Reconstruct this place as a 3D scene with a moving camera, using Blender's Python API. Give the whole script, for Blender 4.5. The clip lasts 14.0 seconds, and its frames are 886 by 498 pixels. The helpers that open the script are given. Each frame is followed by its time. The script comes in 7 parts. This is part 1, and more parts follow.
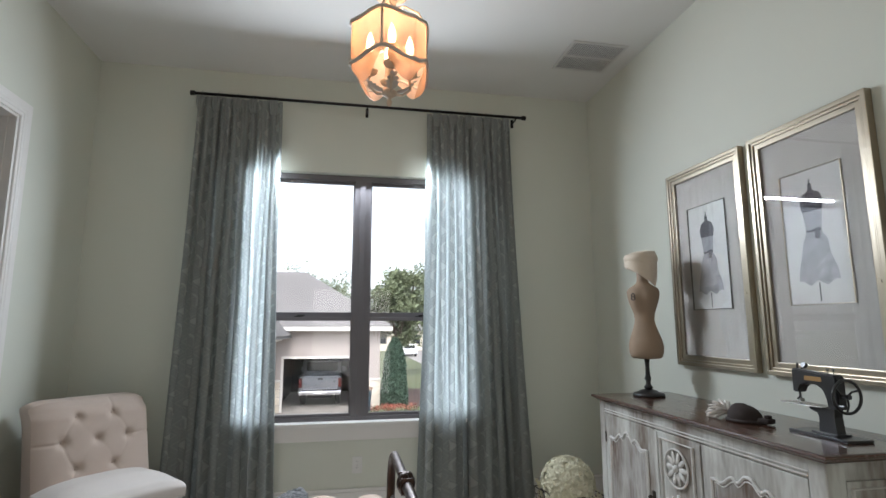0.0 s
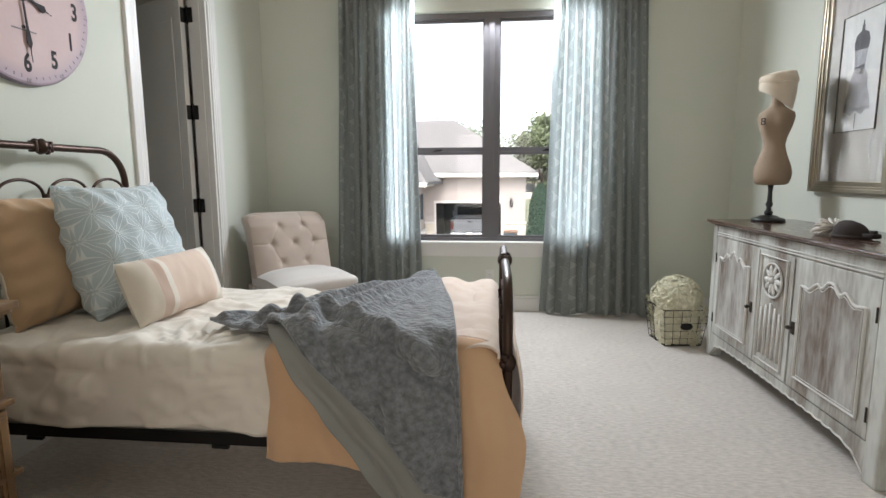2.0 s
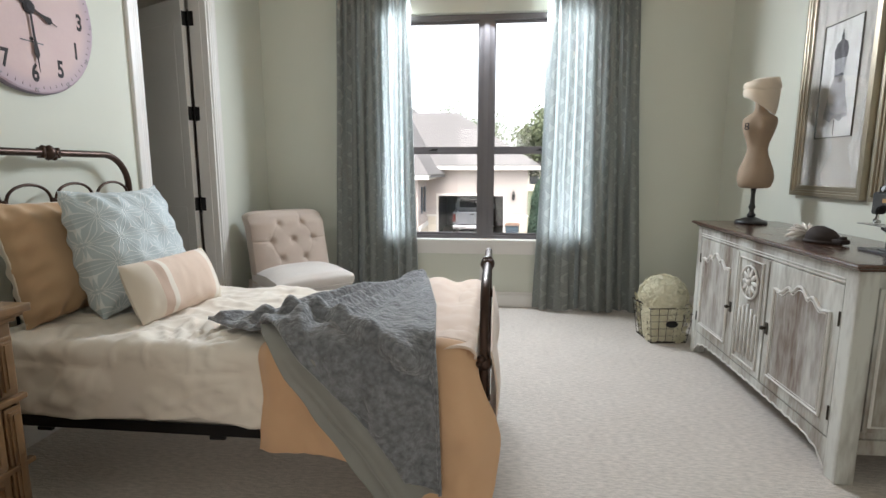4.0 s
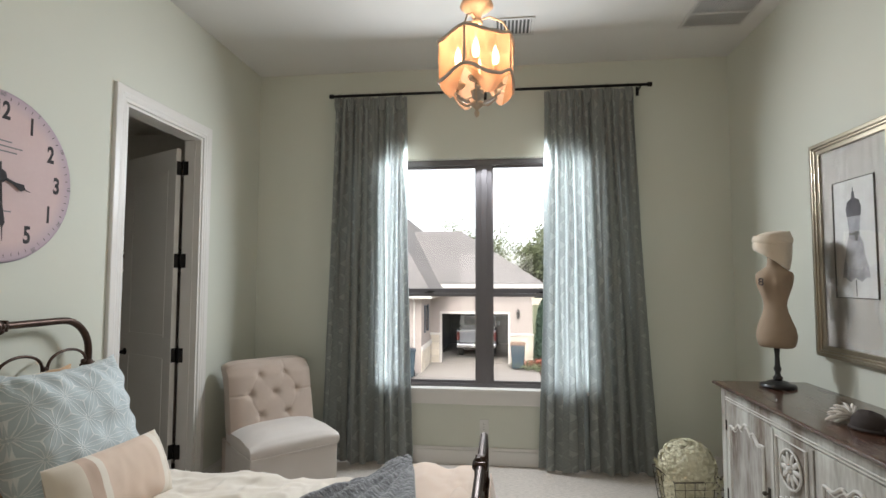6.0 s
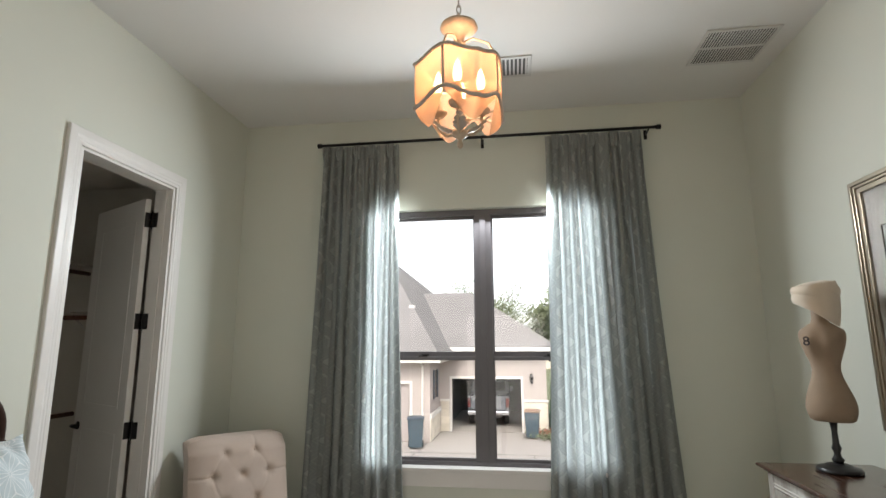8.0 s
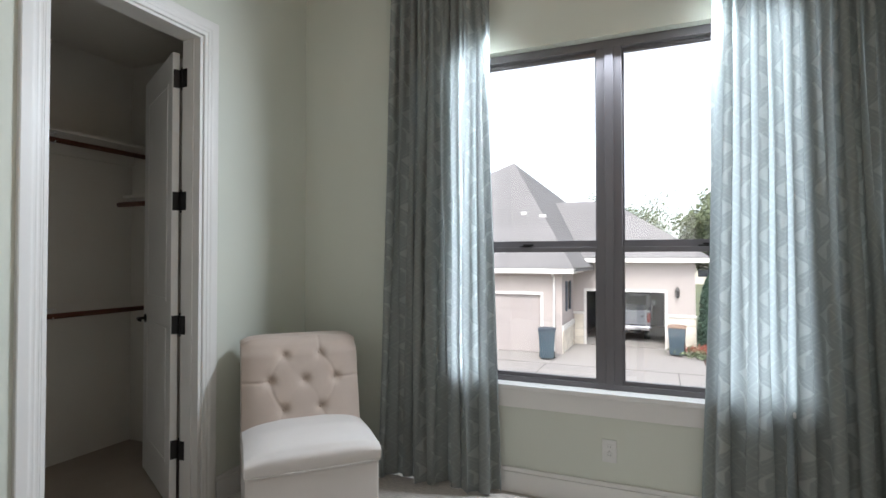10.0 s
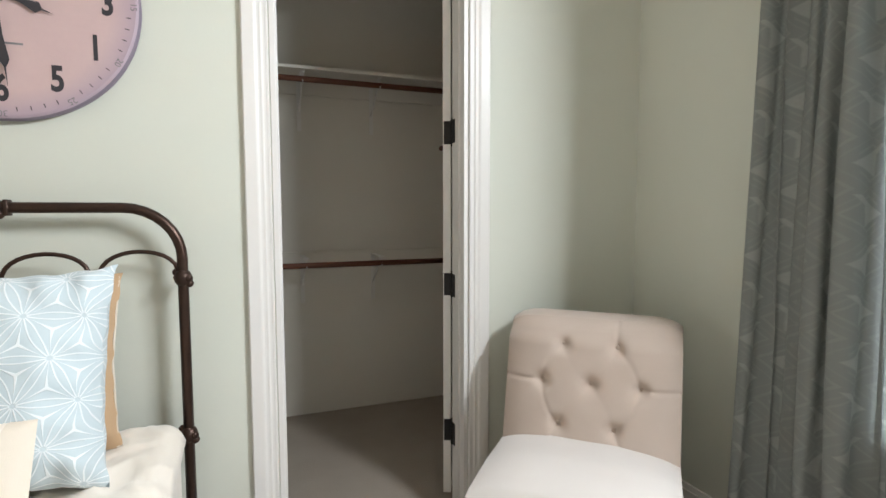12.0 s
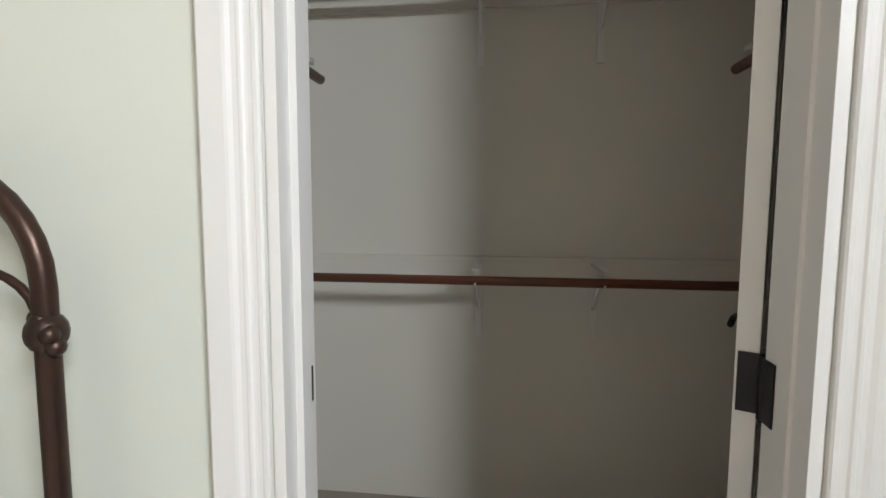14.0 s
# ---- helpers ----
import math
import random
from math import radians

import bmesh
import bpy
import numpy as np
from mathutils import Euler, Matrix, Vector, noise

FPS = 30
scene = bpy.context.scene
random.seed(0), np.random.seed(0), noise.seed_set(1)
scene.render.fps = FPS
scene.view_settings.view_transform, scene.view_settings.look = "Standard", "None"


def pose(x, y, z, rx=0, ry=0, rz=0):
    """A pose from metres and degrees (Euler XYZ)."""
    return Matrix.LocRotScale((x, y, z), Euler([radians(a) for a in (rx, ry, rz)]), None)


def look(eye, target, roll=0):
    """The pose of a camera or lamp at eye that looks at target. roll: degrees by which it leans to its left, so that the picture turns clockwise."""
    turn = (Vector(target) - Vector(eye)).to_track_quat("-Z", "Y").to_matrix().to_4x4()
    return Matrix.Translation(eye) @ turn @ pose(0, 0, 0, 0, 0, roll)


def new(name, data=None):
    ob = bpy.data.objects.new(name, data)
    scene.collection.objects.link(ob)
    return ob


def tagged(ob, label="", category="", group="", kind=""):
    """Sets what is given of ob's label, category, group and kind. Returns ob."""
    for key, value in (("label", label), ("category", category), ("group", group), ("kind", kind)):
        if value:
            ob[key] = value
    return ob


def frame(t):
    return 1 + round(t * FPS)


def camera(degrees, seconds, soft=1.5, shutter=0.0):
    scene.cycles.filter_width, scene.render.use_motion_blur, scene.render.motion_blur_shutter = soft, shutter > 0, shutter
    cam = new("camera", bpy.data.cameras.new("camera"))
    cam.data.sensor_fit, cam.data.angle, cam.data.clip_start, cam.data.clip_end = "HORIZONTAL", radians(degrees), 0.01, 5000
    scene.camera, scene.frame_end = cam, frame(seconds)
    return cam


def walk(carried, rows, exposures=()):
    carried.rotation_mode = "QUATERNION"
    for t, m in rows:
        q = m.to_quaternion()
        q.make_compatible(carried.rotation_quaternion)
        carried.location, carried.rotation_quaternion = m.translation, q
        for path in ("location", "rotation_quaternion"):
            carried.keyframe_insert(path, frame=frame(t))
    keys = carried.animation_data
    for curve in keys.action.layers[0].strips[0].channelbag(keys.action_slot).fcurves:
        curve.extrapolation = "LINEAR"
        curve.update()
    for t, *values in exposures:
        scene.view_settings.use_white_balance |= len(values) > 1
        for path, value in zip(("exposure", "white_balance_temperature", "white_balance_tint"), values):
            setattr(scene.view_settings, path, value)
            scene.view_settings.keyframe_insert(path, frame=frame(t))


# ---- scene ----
cam = camera(81.2, 14.0)
PATH = [
    (0, (0.032, 0.235, 1.321), (0.404, 2.178, 1.619), -0.1),
    (0.5, (0.134, 0.075, 1.301), (0.287, 2.067, 1.405), -0.3),
    (1, (0.156, -0.007, 1.238), (0.127, 1.989, 1.115), -0.3),
    (1.5, (0.168, -0.089, 1.201), (0.028, 1.892, 0.964), -0.3),
    (2, (0.184, -0.174, 1.181), (-0.006, 1.797, 0.904), -0.2),
    (2.5, (0.191, -0.293, 1.195), (-0.004, 1.672, 0.879), -0.1),
    (5, (0.305, -0.183, 1.358), (0.088, 1.784, 1.069), 0.0),
    (5.5, (0.299, -0.075, 1.447), (0.072, 1.909, 1.335), 0.1),
    (6, (0.316, 0.003, 1.511), (0.089, 1.986, 1.63), 0.1),
    (6.5, (0.34, 0.075, 1.536), (0.112, 2.033, 1.878), 0.0),
    (7, (0.36, 0.149, 1.535), (0.118, 2.079, 2.002), -0.0),
    (9.5, (0.438, 1.122, 1.376), (-0.056, 3.058, 1.461), 0.1),
    (10, (0.422, 1.43, 1.336), (-0.354, 3.274, 1.371), 0.0),
    (10.5, (0.432, 1.735, 1.32), (-0.606, 3.445, 1.307), 0.1),
    (11, (0.439, 2.057, 1.315), (-0.943, 3.502, 1.26), -0.0),
    (11.5, (0.325, 2.351, 1.3), (-1.379, 3.391, 1.176), -0.1),
    (12, (0.136, 2.59, 1.304), (-1.723, 3.313, 1.156), -0.1),
    (12.5, (-0.118, 2.799, 1.308), (-2.067, 3.217, 1.143), -0.1),
    (13, (-0.424, 2.904, 1.285), (-2.413, 3.007, 1.104), -0.1),
    (13.5, (-0.748, 2.985, 1.274), (-2.737, 2.887, 1.09), 0.0),
    (14, (-1.112, 3.041, 1.271), (-3.089, 2.801, 1.084), 0.2),
]
walk(cam, [(t, look(eye, target, roll)) for t, eye, target, roll in PATH],
     exposures=[(0.0, 1.44, 6150, 10), (0.5, 1.5, 6200, 10), (1.5, 1.78, 6350, 10), (2.5, 1.88, 6450, 10), (5.0, 1.78, 6450, 10), (5.5, 1.66, 6500, 10), (6.5, 1.45, 6800, 10), (7.0, 1.42, 6850, 10),
                (9.5, 1.68, 6250, 10), (10.0, 1.58, 6150, 10), (10.5, 1.42, 6200, 10), (11.0, 1.38, 6250, 10), (11.5, 1.72, 6450, 10), (12.0, 2.12, 6600, 10), (12.5, 2.05, 6850, 10), (13.0, 1.98, 6750, 10), (14.0, 2.08, 6600, 10)])

# ---- light ----
SUN_EL, SUN_AZ = radians(52), radians(178)      # azimuth clockwise from +y
world = bpy.data.worlds.new("world")
scene.world = world
world.use_nodes = True
_nt = world.node_tree
_sky = _nt.nodes.new("ShaderNodeTexSky")
_sky.sky_type, _sky.sun_disc = "NISHITA", False
_sky.sun_elevation, _sky.sun_rotation = SUN_EL, SUN_AZ
_sky.dust_density, _sky.air_density = 3.0, 1.0
_haze = _nt.nodes.new("ShaderNodeHueSaturation")      # thin bright haze
_haze.inputs["Saturation"].default_value, _haze.inputs["Value"].default_value = 0.35, 1.22
_nt.links.new(_sky.outputs[0], _haze.inputs["Color"])
_nt.links.new(_haze.outputs[0], _nt.nodes["Background"].inputs[0])
_nt.nodes["Background"].inputs[1].default_value = 0.15
sun = new("sun", bpy.data.lights.new("sun", "SUN"))
sun.data.energy, sun.data.angle, sun.data.color = 0.6, radians(12), (1.0, 0.95, 0.88)
_d = Vector((math.sin(SUN_AZ) * math.cos(SUN_EL), math.cos(SUN_AZ) * math.cos(SUN_EL), math.sin(SUN_EL)))
sun.matrix_world = look(_d * 60, (0, 0, 0))
BULB_WATTS = 0.42


def window_lamp(name, m, sx, sy, watts):
    """Daylight gathered in the window's opening."""
    la = new(name, bpy.data.lights.new(name, "AREA"))
    la.data.shape, la.data.size, la.data.size_y = "RECTANGLE", sx, sy
    la.data.energy, la.data.color = watts, DAY
    la.matrix_world = m
    return la


DAY = (0.86, 0.93, 1.0)
# under the head of the opening, behind the drawn part of each curtain, and in the doorway behind the camera
window_lamp("window_light", look((0.10, 4.352, 2.526), (0.10, 3.3, 1.86)), 1.12, 0.030, 27).data.spread = radians(172)
window_lamp("window_light", look((-0.63, 4.366, 1.58), (-0.63, 3.2, 1.58)), 0.18, 1.85, 2.4).data.spread = radians(80)
window_lamp("window_light", look((0.87, 4.366, 1.58), (0.87, 3.2, 1.58)), 0.34, 1.85, 3.6).data.spread = radians(110)
window_lamp("doorway_light", look((0.2, -1.80, 1.05), (0.2, 2.0, 1.0)), 1.5, 2.0, 5.5).data.color = (1.0, 0.95, 0.88)


# ---- materials ----
def sock(node, name, value):
    node.inputs[name].default_value = value


def mat(name, col, rough=0.6, metal=0.0, col2=None, scale=6.0, fine=60.0, bump=0.1, depth=0.002,
        coat=0.0, sheen=0.0, rvar=0.1, stretch=(1, 1, 1), obrand=0.0):
    """Principled surface: broad and fine noise in the colour, in the roughness and in the relief."""
    m = bpy.data.materials.new(name)
    m.use_nodes = True
    nt = m.node_tree
    N, L = nt.nodes, nt.links
    b = N["Principled BSDF"]
    tc = N.new("ShaderNodeTexCoord")
    mp = N.new("ShaderNodeMapping")
    mp.inputs["Scale"].default_value = stretch
    L.new(tc.outputs["Object"], mp.inputs[0])
    n1, n2 = N.new("ShaderNodeTexNoise"), N.new("ShaderNodeTexNoise")
    for n, s in ((n1, scale), (n2, fine)):
        sock(n, "Scale", s)
        sock(n, "Detail", 4.0)
        L.new(mp.outputs[0], n.inputs["Vector"])
    add = N.new("ShaderNodeMath")
    add.operation = "MULTIPLY_ADD"
    L.new(n2.outputs["Fac"], add.inputs[0])
    add.inputs[1].default_value = 0.4
    sub = N.new("ShaderNodeMath")
    sub.operation = "MULTIPLY_ADD"
    L.new(n1.outputs["Fac"], sub.inputs[0])
    sub.inputs[1].default_value = 1.4
    sub.inputs[2].default_value = -0.4
    L.new(sub.outputs[0], add.inputs[2])
    mix = N.new("ShaderNodeMix")
    mix.data_type = "RGBA"
    c2 = col2 or tuple(c * 0.86 for c in col)
    mix.inputs["A"].default_value = (*col, 1)
    mix.inputs["B"].default_value = (*c2, 1)
    L.new(add.outputs[0], mix.inputs["Factor"])
    out = mix.outputs["Result"]
    if obrand:
        oi, hs, mr = N.new("ShaderNodeObjectInfo"), N.new("ShaderNodeHueSaturation"), N.new("ShaderNodeMapRange")
        L.new(oi.outputs["Random"], mr.inputs[0])
        mr.inputs[3].default_value, mr.inputs[4].default_value = 1 - obrand, 1 + obrand
        L.new(mr.outputs[0], hs.inputs["Value"])
        L.new(out, hs.inputs["Color"])
        out = hs.outputs[0]
    L.new(out, b.inputs["Base Color"])
    rr = N.new("ShaderNodeMapRange")
    L.new(n1.outputs["Fac"], rr.inputs[0])
    rr.inputs[3].default_value, rr.inputs[4].default_value = max(rough - rvar, 0.02), min(rough + rvar, 1)
    L.new(rr.outputs[0], b.inputs["Roughness"])
    sock(b, "Metallic", metal)
    sock(b, "Coat Weight", coat)
    sock(b, "Coat Roughness", 0.15)
    sock(b, "Sheen Weight", sheen)
    if bump:
        bp = N.new("ShaderNodeBump")
        sock(bp, "Strength", bump)
        sock(bp, "Distance", depth)
        L.new(n2.outputs["Fac"], bp.inputs["Height"])
        L.new(bp.outputs[0], b.inputs["Normal"])
    return m


def nodes_of(m):
    return m.node_tree.nodes, m.node_tree.links, m.node_tree.nodes["Principled BSDF"]


def mth(N, L, op, a, b=None, c=None):
    n = N.new("ShaderNodeMath")
    n.operation = op
    for i, v in enumerate((a, b, c)):
        if v is None:
            continue
        if isinstance(v, (int, float)):
            n.inputs[i].default_value = v
        else:
            L.new(v, n.inputs[i])
    return n.outputs[0]


def band(N, L, v, lo, hi, soft=0.02):
    """1 where lo < v < hi."""
    a = mth(N, L, "SMOOTH_MIN", mth(N, L, "DIVIDE", mth(N, L, "SUBTRACT", v, lo), soft),
            mth(N, L, "DIVIDE", mth(N, L, "SUBTRACT", hi, v), soft), 0.2)
    n = N.new("ShaderNodeClamp")
    L.new(a, n.inputs[0])
    return n.outputs[0]


def uvxy(N, L):
    t = N.new("ShaderNodeUVMap")
    s = N.new("ShaderNodeSeparateXYZ")
    L.new(t.outputs[0], s.inputs[0])
    return s.outputs[0], s.outputs[1]


WALL = mat("wall_paint", (0.64, 0.65, 0.572), 0.75, col2=(0.615, 0.625, 0.547), scale=1.5, fine=150, bump=0.12, depth=0.001)
CEIL = mat("ceiling_paint", (0.70, 0.69, 0.66), 0.85, col2=(0.67, 0.66, 0.63), scale=2, fine=120, bump=0.15, depth=0.001)
CLOSETW = mat("closet_paint", (0.71, 0.675, 0.61), 0.8, col2=(0.68, 0.645, 0.58), scale=2, fine=120, bump=0.12, depth=0.001)
TRIM = mat("trim_paint", (0.74, 0.715, 0.685), 0.42, col2=(0.71, 0.685, 0.655), scale=3, fine=60, bump=0.05)
DOORP = mat("door_paint", (0.76, 0.74, 0.71), 0.4, scale=3, fine=60, bump=0.05, col2=(0.73, 0.71, 0.68))
BLACK = mat("black_metal", (0.022, 0.02, 0.02), 0.42, 0.6, scale=9, bump=0.05)
BRONZE = mat("bronze_iron", (0.075, 0.042, 0.03), 0.38, 0.75, col2=(0.04, 0.025, 0.02), scale=14, fine=80, bump=0.2)
WINFR = mat("bronze_window_vinyl", (0.145, 0.134, 0.140), 0.45, scale=5, bump=0.03)
SHEET = mat("white_cotton", (0.81, 0.74, 0.66), 0.85, col2=(0.75, 0.675, 0.58), scale=5, fine=400, bump=0.15, sheen=0.3)
PEACH = mat("peach_cotton", (0.67, 0.42, 0.25), 0.85, col2=(0.61, 0.375, 0.215), scale=4, fine=350, bump=0.2, sheen=0.3)
PEACHL = mat("pale_peach_cotton", (0.74, 0.58, 0.47), 0.85, col2=(0.69, 0.53, 0.42), scale=4, fine=350, bump=0.2, sheen=0.3)
TAN = mat("tan_cotton", (0.50, 0.33, 0.19), 0.88, col2=(0.45, 0.29, 0.165), scale=5, fine=350, bump=0.2, sheen=0.2)
CREAM = mat("cream_cotton", (0.70, 0.62, 0.52), 0.88, col2=(0.65, 0.57, 0.47), scale=5, fine=350, bump=0.2, sheen=0.2)
ROSE = mat("rose_beige_linen", (0.60, 0.45, 0.36), 0.88, col2=(0.56, 0.41, 0.32), scale=5, fine=350, bump=0.2, sheen=0.2)
LINEN = mat("beige_linen", (0.53, 0.43, 0.365), 0.9, col2=(0.48, 0.385, 0.32), scale=7, fine=420, bump=0.35, sheen=0.25)
LINENS = mat("pale_linen", (0.63, 0.58, 0.54), 0.9, col2=(0.59, 0.54, 0.50), scale=7, fine=420, bump=0.35, sheen=0.25)
LINING = mat("sage_grey_satin", (0.27, 0.265, 0.24), 0.6, col2=(0.23, 0.225, 0.205), scale=7, fine=300, bump=0.15, sheen=0.3)
SILVER = mat("champagne_silver", (0.42, 0.35, 0.26), 0.32, 0.9, col2=(0.33, 0.29, 0.23), scale=11, fine=70, bump=0.12)
MATB = mat("mat_board", (0.31, 0.285, 0.26), 0.9, scale=3, fine=300, bump=0.05)
PAPER = mat("print_paper", (0.39, 0.375, 0.355), 0.9, col2=(0.34, 0.325, 0.31), scale=12, fine=120, bump=0.02)
INK = mat("charcoal_print", (0.045, 0.04, 0.045), 0.9, scale=20, bump=0.0)
GREYINK = mat("grey_wash_print", (0.27, 0.26, 0.265), 0.9, col2=(0.12, 0.115, 0.12), scale=28, fine=120, bump=0.0)
WOODD = mat("dark_walnut", (0.085, 0.035, 0.018), 0.25, col2=(0.05, 0.02, 0.012), scale=5, fine=50, bump=0.06, coat=0.6, stretch=(6, 0.8, 6))
ROD = mat("stained_closet_rod", (0.16, 0.055, 0.028), 0.45, col2=(0.11, 0.035, 0.02), scale=6, fine=40, bump=0.05, stretch=(6, 1, 6))
NIGHT = mat("distressed_brown_wood", (0.29, 0.165, 0.075), 0.4, col2=(0.09, 0.048, 0.024), scale=6, fine=45, bump=0.2, coat=0.5, stretch=(5, 1, 1))
FORM = mat("canvas_form", (0.36, 0.265, 0.185), 0.8, col2=(0.29, 0.21, 0.145), scale=9, fine=250, bump=0.15)
EBONY = mat("black_lacquer", (0.014, 0.013, 0.014), 0.35, scale=6, bump=0.03, coat=0.15)
HATM = mat("ivory_felt", (0.70, 0.60, 0.48), 0.9, col2=(0.64, 0.54, 0.42), scale=9, fine=260, bump=0.3, sheen=0.3)
HATB = mat("brown_felt", (0.050, 0.035, 0.030), 0.85, col2=(0.030, 0.021, 0.019), scale=9, fine=200, bump=0.3)
FEATH = mat("pale_feathers", (0.72, 0.67, 0.62), 0.9, scale=40, bump=0.2)
STEEL = mat("steel_plate", (0.45, 0.44, 0.43), 0.22, 0.9, scale=9, bump=0.04)
GOLD = mat("gold_paint", (0.42, 0.25, 0.10), 0.4, 0.5, bump=0.0)
RUSTW = mat("dark_wire", (0.06, 0.05, 0.04), 0.6, 0.6, bump=0.1)
PETAL = mat("cream_petals", (0.80, 0.76, 0.60), 0.9, col2=(0.66, 0.62, 0.45), scale=25, fine=120, bump=0.3)
BULBG = mat("iron_cream", (0.62, 0.50, 0.38), 0.6, col2=(0.45, 0.34, 0.24), scale=30, bump=0.2)
RIBBON = mat("grey_metal_edge", (0.54, 0.48, 0.42), 0.6, 0.1, scale=25, bump=0.1)
CLOCKE = mat("clock_edge", (0.22, 0.18, 0.23), 0.5, bump=0.05)
OUTLET = mat("white_plastic", (0.74, 0.73, 0.70), 0.35, bump=0.0)
VENTM = mat("vent_enamel", (0.62, 0.61, 0.585), 0.5, bump=0.0)
VENTD = mat("vent_dark", (0.10, 0.095, 0.09), 0.8, bump=0.0)
STUCCO = mat("taupe_stucco", (0.38, 0.33, 0.30), 0.9, col2=(0.34, 0.295, 0.27), scale=0.8, fine=30, bump=0.3, depth=0.01)
STONE = mat("limestone_block", (0.62, 0.56, 0.47), 0.9, col2=(0.48, 0.42, 0.33), scale=2.5, fine=25, bump=0.4, depth=0.01, obrand=0.12)
ROOFT = mat("roof_trim", (0.60, 0.57, 0.53), 0.6, scale=2, bump=0.05)
GDOOR = mat("garage_door_paint", (0.34, 0.295, 0.275), 0.6, scale=1.5, fine=20, bump=0.05)
# near-black base colour carries the shade inside the open garage
DARKIN = mat("garage_inside_shade", (0.055, 0.052, 0.05), 0.9, scale=2, bump=0.05)
CONC = mat("driveway_concrete", (0.30, 0.275, 0.25), 0.85, col2=(0.235, 0.21, 0.19), scale=0.35, fine=9, bump=0.3, depth=0.004)
JOINT = mat("joint_tar", (0.08, 0.07, 0.065), 0.95, bump=0.0)
SOIL = mat("mulch_bed", (0.10, 0.06, 0.045), 0.95, col2=(0.06, 0.035, 0.028), scale=4, fine=25, bump=0.5, depth=0.02)
LAWN = mat("lawn", (0.085, 0.11, 0.045), 0.95, col2=(0.12, 0.115, 0.06), scale=0.6, fine=15, bump=0.4, depth=0.02)
BARK = mat("bark", (0.12, 0.09, 0.07), 0.95, scale=8, fine=30, bump=0.5, depth=0.01)
LEAF = mat("oak_leaves", (0.10, 0.125, 0.06), 0.7, col2=(0.15, 0.17, 0.09), scale=2, fine=9, bump=0)
CYP = mat("cypress_leaves", (0.035, 0.07, 0.045), 0.8, col2=(0.055, 0.095, 0.06), scale=3, fine=12, bump=0)
FLOWR = mat("red_flowers", (0.30, 0.07, 0.045), 0.8, bump=0)
BINB = mat("blue_bin_plastic", (0.035, 0.060, 0.078), 0.5, scale=3, bump=0.02)
BINL = mat("dark_lid_plastic", (0.03, 0.045, 0.065), 0.5, scale=3, bump=0.02)
BINT = mat("tan_lid_plastic", (0.22, 0.13, 0.085), 0.6, scale=3, bump=0.02)
CARP = mat("silver_car_paint", (0.27, 0.28, 0.30), 0.3, 0.5, scale=3, bump=0, coat=0.6)
CARW = mat("white_car_paint", (0.75, 0.75, 0.75), 0.3, scale=3, bump=0, coat=0.6)
CARG = mat("dark_glazing", (0.02, 0.022, 0.026), 0.08, scale=3, bump=0, coat=0.4)
CHROME = mat("chrome", (0.6, 0.6, 0.62), 0.15, 1.0, bump=0)
TYRE = mat("tyre_rubber", (0.02, 0.02, 0.02), 0.8, bump=0.1)
LAMPR = mat("red_tail_lens", (0.17, 0.025, 0.02), 0.2, bump=0, coat=0.5)


def make_carpet():
    m = mat("carpet", (0.61, 0.55, 0.495), 0.97, col2=(0.54, 0.485, 0.435), scale=3.5, fine=130, bump=0.5, depth=0.006, sheen=0.3)
    N, L, b = nodes_of(m)
    tc = N.new("ShaderNodeTexCoord")
    mp = N.new("ShaderNodeMapping")
    mp.inputs["Scale"].default_value = (28, 95, 1)
    L.new(tc.outputs["Object"], mp.inputs[0])
    v = N.new("ShaderNodeTexNoise")
    sock(v, "Scale", 1.0)
    sock(v, "Detail", 3.0)
    L.new(mp.outputs[0], v.inputs["Vector"])
    mr = N.new("ShaderNodeMapRange")
    mr.inputs[1].default_value, mr.inputs[2].default_value = 0.35, 0.65
    mr.inputs[3].default_value, mr.inputs[4].default_value = 0.80, 1.06
    L.new(v.outputs["Fac"], mr.inputs[0])
    hs = N.new("ShaderNodeHueSaturation")
    L.new(b.inputs["Base Color"].links[0].from_socket, hs.inputs["Color"])
    L.new(mr.outputs[0], hs.inputs["Value"])
    L.new(hs.outputs[0], b.inputs["Base Color"])
    bp = N.new("ShaderNodeBump")
    sock(bp, "Strength", 0.7)
    sock(bp, "Distance", 0.006)
    L.new(v.outputs["Fac"], bp.inputs["Height"])
    L.new(b.inputs["Normal"].links[0].from_socket, bp.inputs["Normal"])
    L.new(bp.outputs[0], b.inputs["Normal"])
    return m


CARPET = make_carpet()
# carpet toned down to taupe: the closet's shade is in this colour
CLOSETF = mat("shaded_closet_carpet", (0.36, 0.31, 0.26), 0.97, col2=(0.30, 0.255, 0.215), scale=3.5, fine=130, bump=0.5, depth=0.006)


